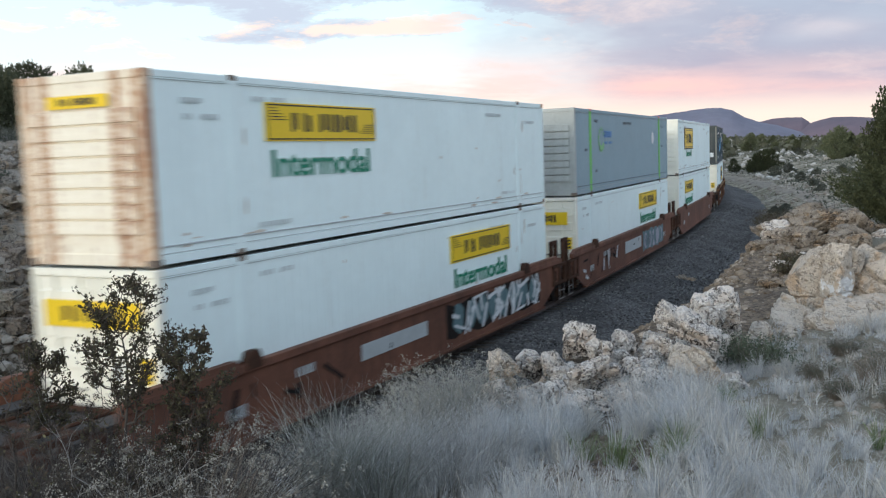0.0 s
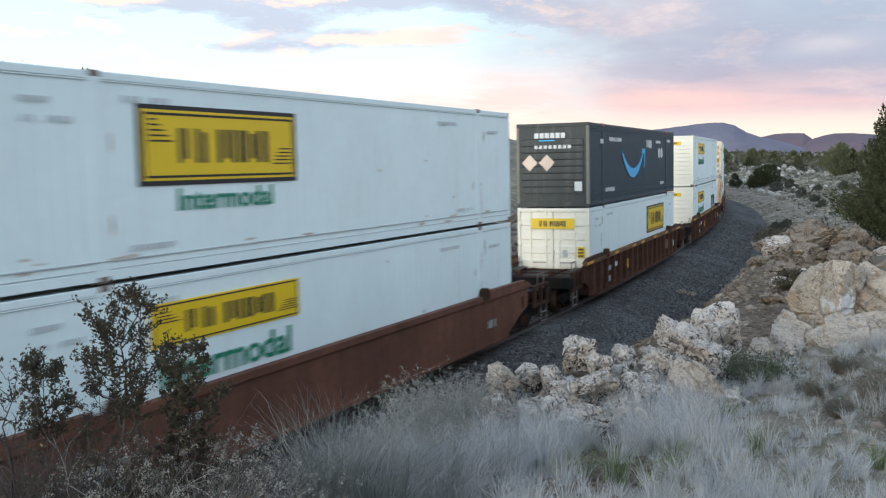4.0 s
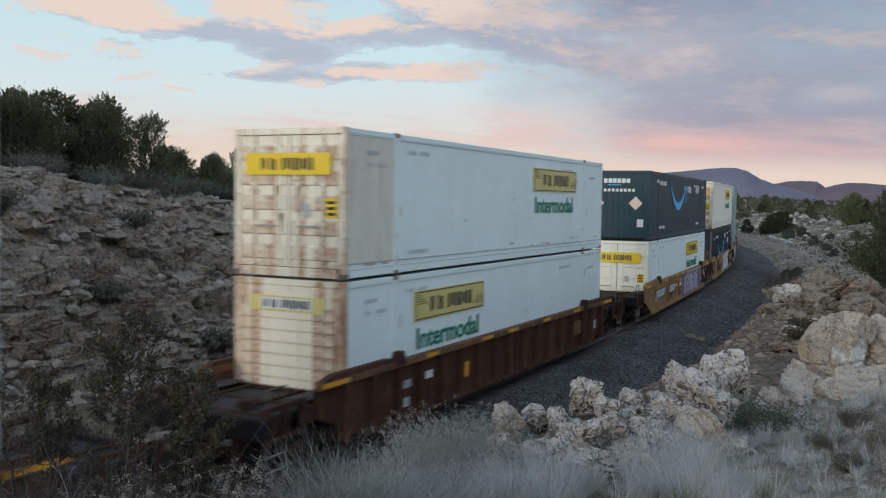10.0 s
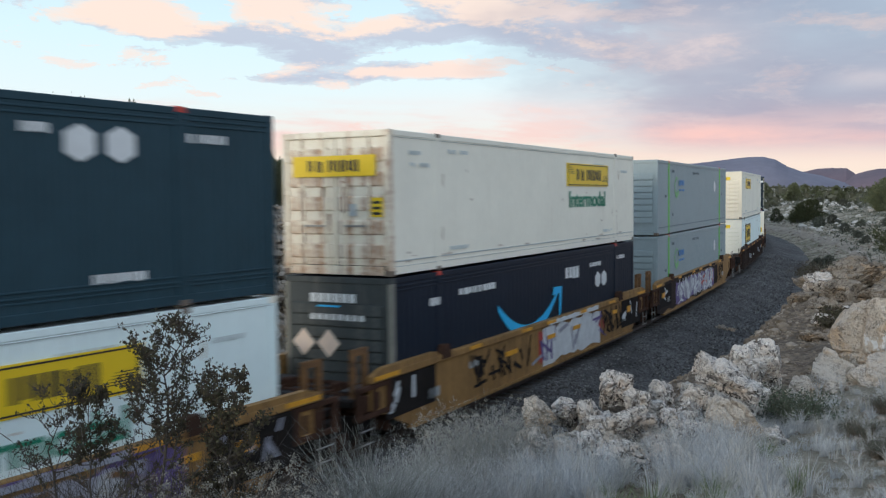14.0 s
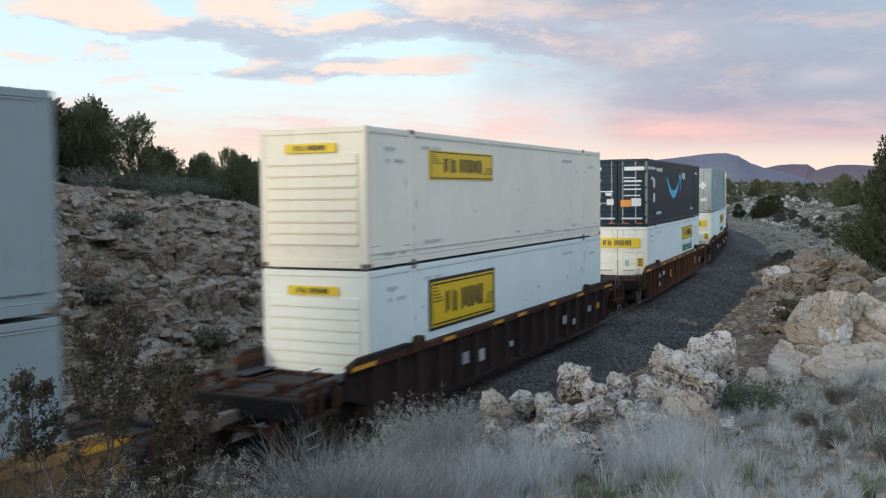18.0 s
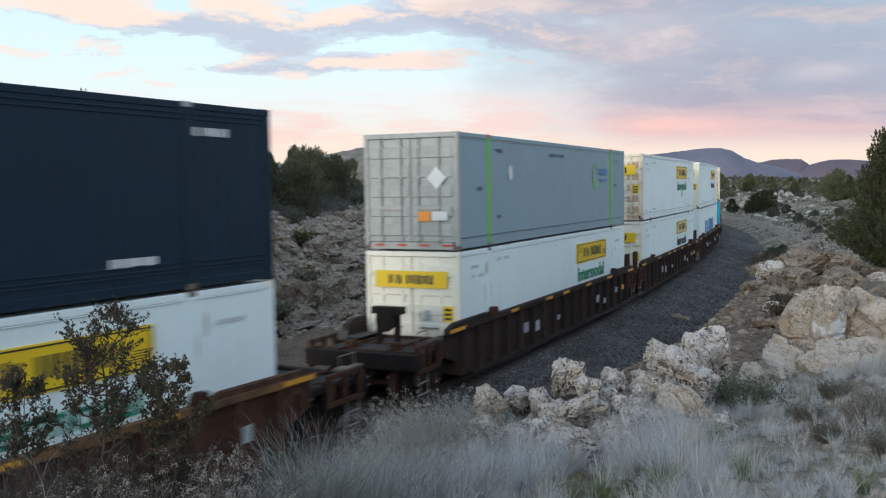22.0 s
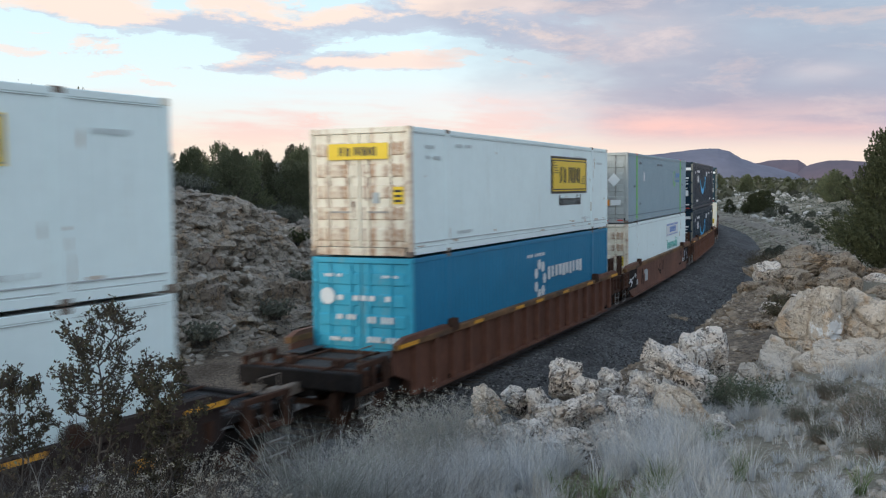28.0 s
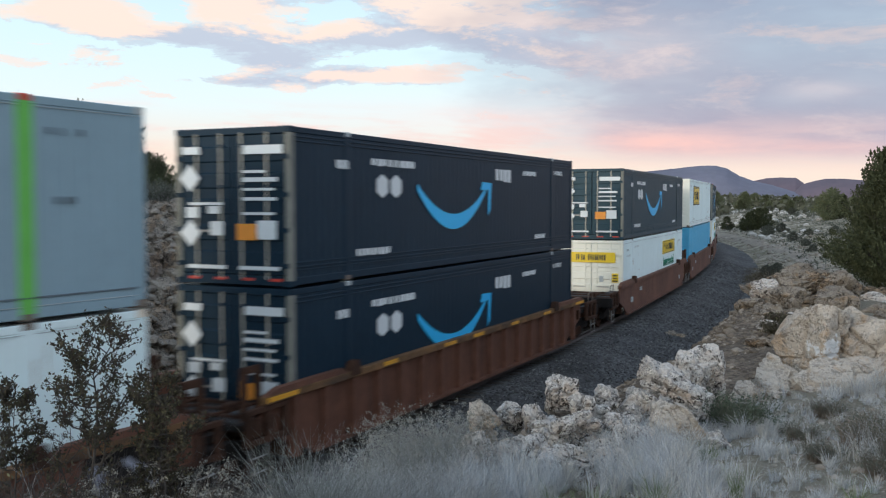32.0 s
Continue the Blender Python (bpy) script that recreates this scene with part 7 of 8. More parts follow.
def build_loose_stones():
    r = np.random.RandomState(8)
    pts, sizes = [], []
    # the camera's side: slope under the brow, gravelly
    for _ in range(12000):
        s, d = r.uniform(14, 60), 3.1 + 5.5 * r.rand() ** 1.2
        (x, y, z), _h = on_track(s, d)
        pts.append((x, y, ground_at(x, y) + 0.035))
        sizes.append(0.013 + 0.11 * r.rand() ** 5)
    for _ in range(7000):
        s, d = r.uniform(20, 46), r.uniform(4.4, 9.6)
        (x, y, z), _h = on_track(s, d)
        pts.append((x, y, ground_at(x, y) + 0.03))
        sizes.append(0.016 + 0.06 * r.rand() ** 3)
    for _ in range(1300):
        s, d = r.uniform(24, 60), 4.2 + 4.2 * r.rand()
        (x, y, z), _h = on_track(s, d)
        if fbm(np.array([x]), np.array([y]), 2.4, 2, 1.0)[0] < -0.1:
            continue
        pts.append((x, y, ground_at(x, y) + 0.03))
        sizes.append(0.04 + 0.17 * r.rand() ** 3)
    scatter_stones("slope_stones", pts, sizes, BROWN_STONES, "loose brown stones on the bank", seed=5)
    pts, sizes = [], []
    for _ in range(15000):
        s = 12 + 75 * r.rand() ** 1.7
        d = r.uniform(1.35, 4.4)
        (x, y, z), _h = on_track(s, d)
        zz = float(np.interp(d, [1.3, 2.1, 2.7, 3.3, 4.1], [-0.16, -0.17, -0.36, -0.58, -0.70]))
        pts.append((x, y, z + zz + d * math.sin(radians(CANT)) + 0.01))
        sizes.append(r.uniform(0.022, 0.05) if r.rand() > 0.01 else 0.09)
    scatter_stones("ballast_stones", pts, sizes, BALLAST_STONES, "crushed dark stones of the ballast shoulder", seed=6)
    # small stones beside the dirt path
    pts, sizes = [], []
    for _ in range(3600):
        s, d = 48 + 110 * r.rand() ** 1.3, r.uniform(4.6, 16)
        (x, y, z), _h = on_track(s, d)
        pts.append((x, y, ground_at(x, y) + 0.02))
        sizes.append(0.04 + 0.26 * r.rand() ** 4)
    scatter_stones("path_stones", pts, sizes, STONES, "small stones scattered beside the dirt path", seed=17)
    # pale rocks over the plain
    pts, sizes = [], []
    for _ in range(4200):
        a, q = r.uniform(radians(4), radians(42)), 45 + 190 * r.rand() ** 1.2
        x, y = np.array([q * math.sin(a)]), np.array([q * math.cos(a)])
        s, d = track_sd(x, y)
        if d[0] < 8.5 or fbm(x, y, 22.0, 2, 4.0)[0] < -0.12:
            continue
        x, y = float(x[0]), float(y[0])
        pts.append((x, y, ground_at(x, y) + 0.06))
        sizes.append((0.07 + 0.42 * r.rand() ** 3) * (1 + q / 300))
    scatter_stones("plain_stones", pts, sizes, island_stone("bleached_stones", [(0.40, 0.375, 0.34), (0.60, 0.565, 0.525), (0.48, 0.45, 0.41)]), "bleached rocks strewn over the plain", seed=7)


build_loose_stones()


def build_ties():
    """Timber sleepers, half sunk in the ballast."""
    wood = mat("weathered_tie", (0.075, 0.062, 0.052), 0.9, var=0.25, scale=3.0, rnd=0.25, bump=0.5, bscale=20)
    bm = bmesh.new()
    box(bm, (-1.3, -0.115, -0.30), (1.3, 0.115, -0.165), 0.012)
    me = bpy.data.meshes.new("tie")
    bm.to_mesh(me)
    bm.free()
    me.materials.append(wood)
    row = tagged(new("sleepers"), "weathered timber sleepers under the rails", "sleepers", "", "structure")
    s = 6.0
    while s < 110:
        (x, y, z), h = on_track(s)
        t = new("tie", me)
        t.parent = row
        t.matrix_basis = pose(x, y, z, 0, -CANT, -math.degrees(h))
        s += 0.5


build_ties()


def build_far_land():
    """The mesas on the horizon, and a nearer rocky hill beyond the cut."""
    # no haze in the air: its bluish veil is mixed into both mesa colours
    far = mat("haze_tinted_mesa", (0.145, 0.145, 0.195), 0.95, var=0.10, scale=0.004, col2=(0.17, 0.165, 0.21), dirt=(0.24, 0.215, 0.22), dirt_amt=0.2, dirt_scale=(0.006, 0.006, 0.02))
    red = mat("haze_tinted_red_mesa", (0.128, 0.104, 0.135), 0.95, var=0.10, scale=0.004, col2=(0.15, 0.11, 0.13))

    def ridge(name, dist, az, hts, depth, material, label, seed):
        n, m = 160, 14
        aa = np.linspace(az[0], az[-1], n)
        hh = np.interp(aa, az, hts)
        hh = hh + 0.3 * fbm(aa * 40, aa * 0, 9.0, 3, seed) * np.clip(hh / 60, 0.1, 1)
        pts = []
        for a, top in zip(aa, hh):
            for j in range(m):
                v = j / (m - 1)
                q = dist + depth * (v - 0.5)
                cap = math.sin(math.pi * v) ** 0.55
                w = 1 + 0.012 * float(fbm(np.array([a * 60]), np.array([v * 5]), 4.0, 3, seed)[0])
                pts.append((q * math.sin(radians(a)), q * math.cos(radians(a)), -15 + (top + 15 + 5.1) * cap * w))
        me = grid_mesh(name, np.array(pts), n, m)
        return solid(name, me, material, label, "mesa", "structure")
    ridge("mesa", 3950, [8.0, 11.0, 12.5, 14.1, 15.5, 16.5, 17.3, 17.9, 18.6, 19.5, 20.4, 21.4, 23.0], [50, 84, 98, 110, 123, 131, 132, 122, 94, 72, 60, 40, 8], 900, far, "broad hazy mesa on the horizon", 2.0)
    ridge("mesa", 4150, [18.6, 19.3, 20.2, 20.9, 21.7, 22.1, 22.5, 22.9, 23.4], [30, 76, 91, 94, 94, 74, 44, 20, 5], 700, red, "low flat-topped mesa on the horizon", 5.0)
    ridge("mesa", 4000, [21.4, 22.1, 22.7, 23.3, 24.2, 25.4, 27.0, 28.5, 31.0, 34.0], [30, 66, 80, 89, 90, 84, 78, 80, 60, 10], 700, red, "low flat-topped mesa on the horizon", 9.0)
    hill = mat("scrub_hill", (0.10, 0.095, 0.065), 0.95, var=0.3, scale=0.3, col2=(0.24, 0.21, 0.18), dirt=(0.05, 0.06, 0.035), dirt_amt=0.5, dirt_scale=(0.25, 0.25, 0.25))
    ridge("hill", 210, [-14, -10, -7, -4, -2, 0, 2, 5, 9], [0, 2, 4.2, 6.5, 7.4, 7.8, 6.8, 3.5, 0], 120, hill, "stony hill dotted with scrub beyond the cut", 3.0)


build_far_land()

# ---- plants ----
def leaf_material(name, cols, rough=0.75, through=0.25, patches=None):
    """Leaves or blades: each its own tone; patches gives a second tone that comes in drifts."""
    m = bpy.data.materials.new(name)
    m.use_nodes = True
    g = Graph(m.node_tree)
    r = g.n("ShaderNodeNewGeometry").outputs["Random Per Island"]
    c = g.ramp(r, [(i / max(1, len(cols) - 1), q) for i, q in enumerate(cols)])
    o = g.n("ShaderNodeObjectInfo").outputs["Random"]
    v = g.math("MULTIPLY_ADD", o, 0.4, 0.8)
    c = g.mix(1.0, c, g.n("ShaderNodeCombineColor", [v, v, v]).outputs[0], "MULTIPLY")
    if patches:
        co = g.n("ShaderNodeTexCoord").outputs["Object"]
        c = g.mix(g.ramp(g.noise(g.scaled(co, (1, 1, 0.3)), 3.6, 4.0, 0.65), [(0.46, 0.0), (0.60, 1.0)]), c, g.mix(1.0, c, patches, "MULTIPLY"))
    p = g.n("ShaderNodeBsdfPrincipled", {"Base Color": c, "Roughness": rough, "Specular IOR Level": 0.25})
    t = g.n("ShaderNodeBsdfTranslucent", [c])
    mx = g.n("ShaderNodeMixShader", [through, p.outputs[0], t.outputs[0]])
    g.put(g.n("ShaderNodeOutputMaterial").inputs[0], mx.outputs[0])
    return m


JUNIPER = leaf_material("juniper_needles", [(0.038, 0.044, 0.024), (0.072, 0.079, 0.038), (0.053, 0.060, 0.031), (0.11, 0.115, 0.058)])
FAR_GREEN = leaf_material("far_scrub_leaves", [(0.075, 0.080, 0.050), (0.13, 0.13, 0.085), (0.10, 0.10, 0.07), (0.17, 0.165, 0.12)])
OAK = leaf_material("scrub_leaves", [(0.040, 0.037, 0.026), (0.075, 0.070, 0.040), (0.055, 0.049, 0.036), (0.082, 0.058, 0.045), (0.15, 0.142, 0.078)])
CUT_GREEN = leaf_material("dull_green_needles", [(0.062, 0.070, 0.042), (0.11, 0.118, 0.068), (0.085, 0.092, 0.055), (0.16, 0.162, 0.10)])
OLIVE = leaf_material("olive_juniper", [(0.085, 0.096, 0.055), (0.145, 0.158, 0.085), (0.11, 0.122, 0.068), (0.21, 0.215, 0.12)])
SAGE = leaf_material("grey_green_leaves", [(0.085, 0.095, 0.070), (0.13, 0.135, 0.11), (0.10, 0.105, 0.085), (0.17, 0.17, 0.14)])
STRAW = leaf_material("dry_blades", [(0.29, 0.30, 0.315), (0.60, 0.62, 0.655), (0.45, 0.46, 0.485), (0.72, 0.70, 0.66), (0.81, 0.82, 0.835)], through=0.3, patches=(0.98, 0.92, 0.82))
GREENBLADE = leaf_material("green_blades", [(0.085, 0.125, 0.045), (0.14, 0.20, 0.075), (0.22, 0.26, 0.13), (0.40, 0.40, 0.34)])
SAGE_GREEN = leaf_material("sage_leaves", [(0.070, 0.092, 0.058), (0.11, 0.135, 0.090), (0.085, 0.105, 0.070), (0.15, 0.17, 0.12)])
BROOM = leaf_material("broom_stems", [(0.15, 0.155, 0.135), (0.29, 0.295, 0.27), (0.21, 0.215, 0.19), (0.50, 0.50, 0.485)], through=0.1)
PALE_SAGE = leaf_material("pale_sage_leaves", [(0.22, 0.23, 0.20), (0.33, 0.34, 0.31), (0.27, 0.27, 0.25), (0.42, 0.42, 0.39)])
TWIGS = leaf_material("grey_twigs", [(0.24, 0.235, 0.22), (0.40, 0.39, 0.375), (0.31, 0.30, 0.285), (0.55, 0.54, 0.525)], through=0.05)
DARKTWIGS = leaf_material("dark_twigs", [(0.035, 0.030, 0.027), (0.062, 0.054, 0.048), (0.048, 0.041, 0.037), (0.12, 0.108, 0.10)], through=0.05)
SEEDS = leaf_material("dry_flower_heads", [(0.20, 0.192, 0.168), (0.30, 0.288, 0.255), (0.25, 0.24, 0.21)], through=0.1)
BROWNTWIGS = leaf_material("brown_twigs", [(0.11, 0.088, 0.068), (0.19, 0.16, 0.13), (0.15, 0.12, 0.095), (0.27, 0.24, 0.205)], through=0.05)
BARK = mat("dark_bark", (0.055, 0.046, 0.040), 0.9, var=0.25, scale=12.0, bump=0.6, bscale=60)


def arrays_mesh(name, V, F):
    me = bpy.data.meshes.new(name)
    me.from_pydata(V if isinstance(V, list) else V.tolist(), [], F if isinstance(F, list) else F.tolist())
    me.update()
    return me


def tube(V, F, pts, radii, n=5):
    base = len(V)
    for i, (p, r) in enumerate(zip(pts, radii)):
        d = (pts[min(i + 1, len(pts) - 1)] - pts[max(i - 1, 0)])
        d = d / (np.linalg.norm(d) + 1e-9)
        a = np.cross(d, (0.31, 0.83, 0.47))
        a /= np.linalg.norm(a) + 1e-9
        b = np.cross(d, a)
        for k in range(n):
            t = k * math.tau / n
            V.append((p + r * (math.cos(t) * a + math.sin(t) * b)).tolist())
    for i in range(len(pts) - 1):
        for k in range(n):
            F.append((base + i * n + k, base + i * n + (k + 1) % n, base + (i + 1) * n + (k + 1) % n, base + (i + 1) * n + k))


def grow(r, V, F, tips, p, d, length, rad, depth, bend, up, kids, spread_by, n=5):
    """A limb that bends, tapers and forks."""
    pts, rads = [p], [rad]
    steps = 4
    for i in range(steps):
        d = d + r.normal(size=3) * bend + np.array([0, 0, up])
        d /= np.linalg.norm(d)
        pts.append(pts[-1] + d * length / steps)
        rads.append(rad * (1 - 0.62 * (i + 1) / steps))
        if depth <= 1:
            tips.append((pts[-1], d))
    tube(V, F, pts, rads, n if depth > 1 else 3)
    if depth > 0:
        for k in range(kids):
            f = r.uniform(0.35, 1.0)
            j = min(steps - 1, int(f * steps))
            q = pts[j] + (pts[j + 1] - pts[j]) * (f * steps - j)
            e = d + r.normal(size=3) * spread_by
            e /= np.linalg.norm(e)
            grow(r, V, F, tips, q, e, length * r.uniform(0.5, 0.78), rads[j] * 0.6, depth - 1, bend, up, kids, spread_by, n)


def leaf_quads(r, centres, size, jitter, per, flat=0.0, long=1.6):
    """Small leaves round the given points."""
    C = np.repeat(np.asarray(centres), per, 0)
    n = len(C)
    C = C + r.normal(size=(n, 3)) * jitter
    a = r.normal(size=(n, 3))
    a[:, 2] *= 1 - flat
    a /= np.linalg.norm(a, axis=1)[:, None]
    b = np.cross(a, r.normal(size=(n, 3)))
    b /= np.linalg.norm(b, axis=1)[:, None] + 1e-9
    s = size * r.uniform(0.6, 1.35, (n, 1))
    V = np.stack([C - a * s * long * 0.5, C + b * s * 0.38, C + a * s * long * 0.5, C - b * s * 0.38], 1).reshape(-1, 3)
    F = np.arange(n * 4).reshape(-1, 4)
    return V, F


def plume_crown(r, height, width, plumes, per, leaf, base=0.05, power=0.8, fat=0.10):
    """An uneven crown of upswept sprays: each a tapering tuft of small leaves, with gaps between."""
    lobes = [(r.uniform(0, math.tau), r.uniform(base, 1.0), r.uniform(0.75, 1.3)) for _ in range(11)]
    roots, tips = [], []
    while len(tips) < plumes:
        h = base + (1 - base) * r.rand() ** 1.15
        a = r.uniform(0, math.tau)
        rr = width * (1 - ((h - base) / (1 - base)) ** 1.5) ** power * min(1.0, 0.55 + (h - base) / 0.35) + 0.03 * width
        near = min((abs((a - la + math.pi) % math.tau - math.pi) * 0.8 + abs(h - lh) * 3.2, lw) for la, lh, lw in lobes)
        rr *= (1.22 - 0.62 * min(1.0, near[0])) * near[1]
        if near[0] > 0.8 and r.rand() < 0.6:
            continue
        q = rr * (0.35 + 0.65 * r.rand() ** 0.5)
        z = h * height
        up = 0.10 + 0.16 * r.rand()
        tips.append((q * math.cos(a), q * math.sin(a), z + height * up * 0.35))
        roots.append((q * 0.62 * math.cos(a + 0.15), q * 0.62 * math.sin(a + 0.15), z - height * up * 0.35))
    R, T = np.repeat(np.array(roots), per, 0), np.repeat(np.array(tips), per, 0)
    n = len(R)
    t = r.rand(n, 1) ** 0.8
    d = T - R
    d /= np.linalg.norm(d, axis=1)[:, None]
    C = R + (T - R) * t + r.normal(size=(n, 3)) * fat * width * (1.05 - t) * 0.8
    ax = d + r.normal(size=(n, 3)) * 0.55
    ax /= np.linalg.norm(ax, axis=1)[:, None]
    b = np.cross(ax, r.normal(size=(n, 3)))
    b /= np.linalg.norm(b, axis=1)[:, None] + 1e-9
    s = leaf * r.uniform(0.6, 1.4, (n, 1))
    V = np.stack([C - ax * s * 0.9, C + b * s * 0.34, C + ax * s * 0.9, C - b * s * 0.34], 1).reshape(-1, 3)
    return V, np.arange(n * 4).reshape(-1, 4)


def tree(name, height, width, leaf, plumes, per, seed, material, label, category="tree", group="", trunk=0.09, power=0.8, base=0.05, fat=0.10):
    r = np.random.RandomState(seed)
    ob = tagged(new(name), label, category, group)
    V, F, tips = [], [], []
    for k in range(3):
        d = np.array([r.normal() * 0.25, r.normal() * 0.25, 1.0])
        grow(r, V, F, tips, np.array([r.normal() * 0.05, r.normal() * 0.05, -0.1]), d / np.linalg.norm(d), height * r.uniform(0.36, 0.48), trunk * (1 if k == 0 else 0.6), 2, 0.10, 0.03, 4, 0.5, 6)
    part("trunk", arrays_mesh("trunk", V, F), BARK, ob)
    LV, LF = plume_crown(r, height, width, plumes, per, leaf, base, power, fat)
    part("crown", arrays_mesh("crown", LV, LF), material, ob)["kind"] = "stuff"
    return ob


def put(ob, x, y, turn=0.0, dz=0.0):
    ob.matrix_world = pose(x, y, ground_at(x, y) + dz, 0, 0, turn)
    return ob


def stems(r, n, spread_r, height, lean, width, segs=4, base=(0, 0, 0), curve=0.5, wild=0.02):
    """Thin upright stems that fan out, as flat ribbons."""
    V, F = [], []
    a = r.uniform(0, math.tau, n)
    q = spread_r * np.sqrt(r.rand(n)) * 0.45
    L = height * r.uniform(0.55, 1.1, n)
    ln = lean * r.uniform(0.2, 1.15, n)
    P = np.stack([q * np.cos(a), q * np.sin(a), np.zeros(n)], 1) + np.array(base)
    a2 = a + r.normal(size=n) * 0.5
    turn = r.uniform(0, math.tau, n)
    w = width * r.uniform(0.6, 1.4, n)
    rows = []
    for i in range(segs + 1):
        t = i / segs
        out = L * np.sin(ln * (t ** (1 + curve))) * t
        hgt = L * t * np.cos(ln * t * 0.8)
        c = P + np.stack([out * np.cos(a2), out * np.sin(a2), hgt], 1)
        c += r.normal(size=(n, 3)) * wild * L[:, None] * t
        ww = (w * (1 - t * 0.85))[:, None] * np.stack([np.cos(turn), np.sin(turn), np.zeros(n)], 1)
        rows.append((c - ww, c + ww))
    V = np.stack([v for pr in rows for v in pr], 1).reshape(-1, 3)
    k = 2 * (segs + 1)
    b = np.arange(n)[:, None] * k
    F = np.concatenate([np.concatenate([b + 2 * i, b + 2 * i + 1, b + 2 * i + 3, b + 2 * i + 2], 1) for i in range(segs)])
    return V, F


def shrub(name, seed, n, spread_r, height, material, label, leaves=None, heads=0, group="shrubs", lean=1.0, width=0.004, wild=0.02):
    """A bushy clump of thin stems; some carry small leaves or dry heads."""
    r = np.random.RandomState(seed)
    ob = tagged(new(name), label, "shrub", group)
    V, F = stems(r, n, spread_r, height, lean, width, wild=wild)
    part("twig_mass", arrays_mesh("twig_mass", V, F), material, ob)["kind"] = "stuff"
    tipsv = V.reshape(n, -1, 3)
    if leaves:
        mat_, size, per = leaves
        pts = tipsv[:, 4:, :].reshape(-1, 3)
        pts = pts[r.rand(len(pts)) < 0.5]
        LV, LF = leaf_quads(r, pts, size, 0.02, per)
        part("leafage", arrays_mesh("leaves", LV, LF), mat_, ob)["kind"] = "stuff"
    if heads:
        pts = tipsv[:, -1, :]
        LV, LF = leaf_quads(r, pts[r.rand(len(pts)) < 0.7], 0.011, 0.014, heads * 3, long=1.1)
        part("seed_fluff", arrays_mesh("heads", LV, LF), SEEDS, ob)["kind"] = "stuff"
    return ob


def sapling(seed, height, crown, width, label, branches=16, leaf=0.0155, per=5, rad=0.016, dense=1.0, lean=0.0):
    """A scrubby young tree: a dark crooked stem, upswept forking limbs, small leaves in tufts at the spurs."""
    r = np.random.RandomState(seed)
    ob = tagged(new("sapling"), label, "sapling", "saplings on the brow")
    V, F, tufts = [], [], []
    steps = 12
    stem = [np.array([0.0, 0.0, -0.08])]
    for i in range(steps):
        stem.append(stem[-1] + np.array([r.normal() * 0.030 + lean / steps, r.normal() * 0.030, (height * 0.96 + 0.08) / steps]))
    tube(V, F, stem, [rad * (1 - 0.86 * i / steps) for i in range(steps + 1)], 6)
    S = np.array(stem)

    def spurs(q, count, reach, a):
        for j in range(count):
            w = r.uniform(0.30, 1.0)
            i = min(len(q) - 2, int(w * (len(q) - 1)))
            b0 = q[i] + (q[i + 1] - q[i]) * (w * (len(q) - 1) - i)
            d = np.array([math.cos(a) * 0.45 + r.normal() * 0.6, math.sin(a) * 0.45 + r.normal() * 0.6, 0.75 + r.normal() * 0.25])
            d /= np.linalg.norm(d)
            e = b0 + d * r.uniform(0.035, 0.10) * reach
            tube(V, F, [b0, (b0 + e) / 2 + r.normal(size=3) * 0.006, e], [0.0030, 0.0024, 0.0014], 3)
            if r.rand() < dense:
                tufts.append(e)
                tufts.append(b0 + (e - b0) * r.uniform(0.35, 0.8))
    for k in range(branches):
        f = (k + r.rand()) / branches
        z = height - crown * (1.10 - f * 1.05)
        p = np.array([np.interp(z, S[:, 2], S[:, 0]), np.interp(z, S[:, 2], S[:, 1]), z])
        a = k * 2.4 + r.normal() * 0.5
        out = width * 0.50 * (0.50 + 0.55 * math.sin(math.pi * min(1, 0.15 + f * 0.62))) * r.uniform(0.75, 1.15) * (1 - 0.5 * f ** 3)
        rise = crown * (0.42 - 0.26 * f) * r.uniform(0.7, 1.25)
        q = [p]
        for j in range(5):
            w = (j + 1) / 5
            q.append(p + np.array([math.cos(a) * out * w ** 0.7, math.sin(a) * out * w ** 0.7, rise * w ** 1.6]) + r.normal(size=3) * 0.013)
        r0 = rad * (0.46 - 0.28 * f)
        tube(V, F, q, [r0, r0 * 0.82, r0 * 0.66, r0 * 0.5, r0 * 0.38, r0 * 0.25], 4)
        spurs(q, 9, crown / 0.55, a)
        for side in (-0.8, 0.8):
            i = r.randint(1, 4)
            aa = a + side + r.normal() * 0.2
            t = [q[i] + np.array([math.cos(aa) * out * 0.5 * w, math.sin(aa) * out * 0.5 * w, rise * 0.45 * w ** 1.3]) + r.normal(size=3) * 0.006 for w in (0, 0.33, 0.66, 1.0)]
            tube(V, F, t, [r0 * 0.5, r0 * 0.42, r0 * 0.34, r0 * 0.22], 3)
            spurs(t, 5, crown / 0.60, aa)
    part("branchwork", arrays_mesh("branchwork", V, F), BARK, ob)
    LV, LF = leaf_quads(r, tufts, leaf, 0.0095, per, long=1.6)
    part("foliage", arrays_mesh("foliage", LV, LF), OAK, ob)["kind"] = "stuff"
    return ob


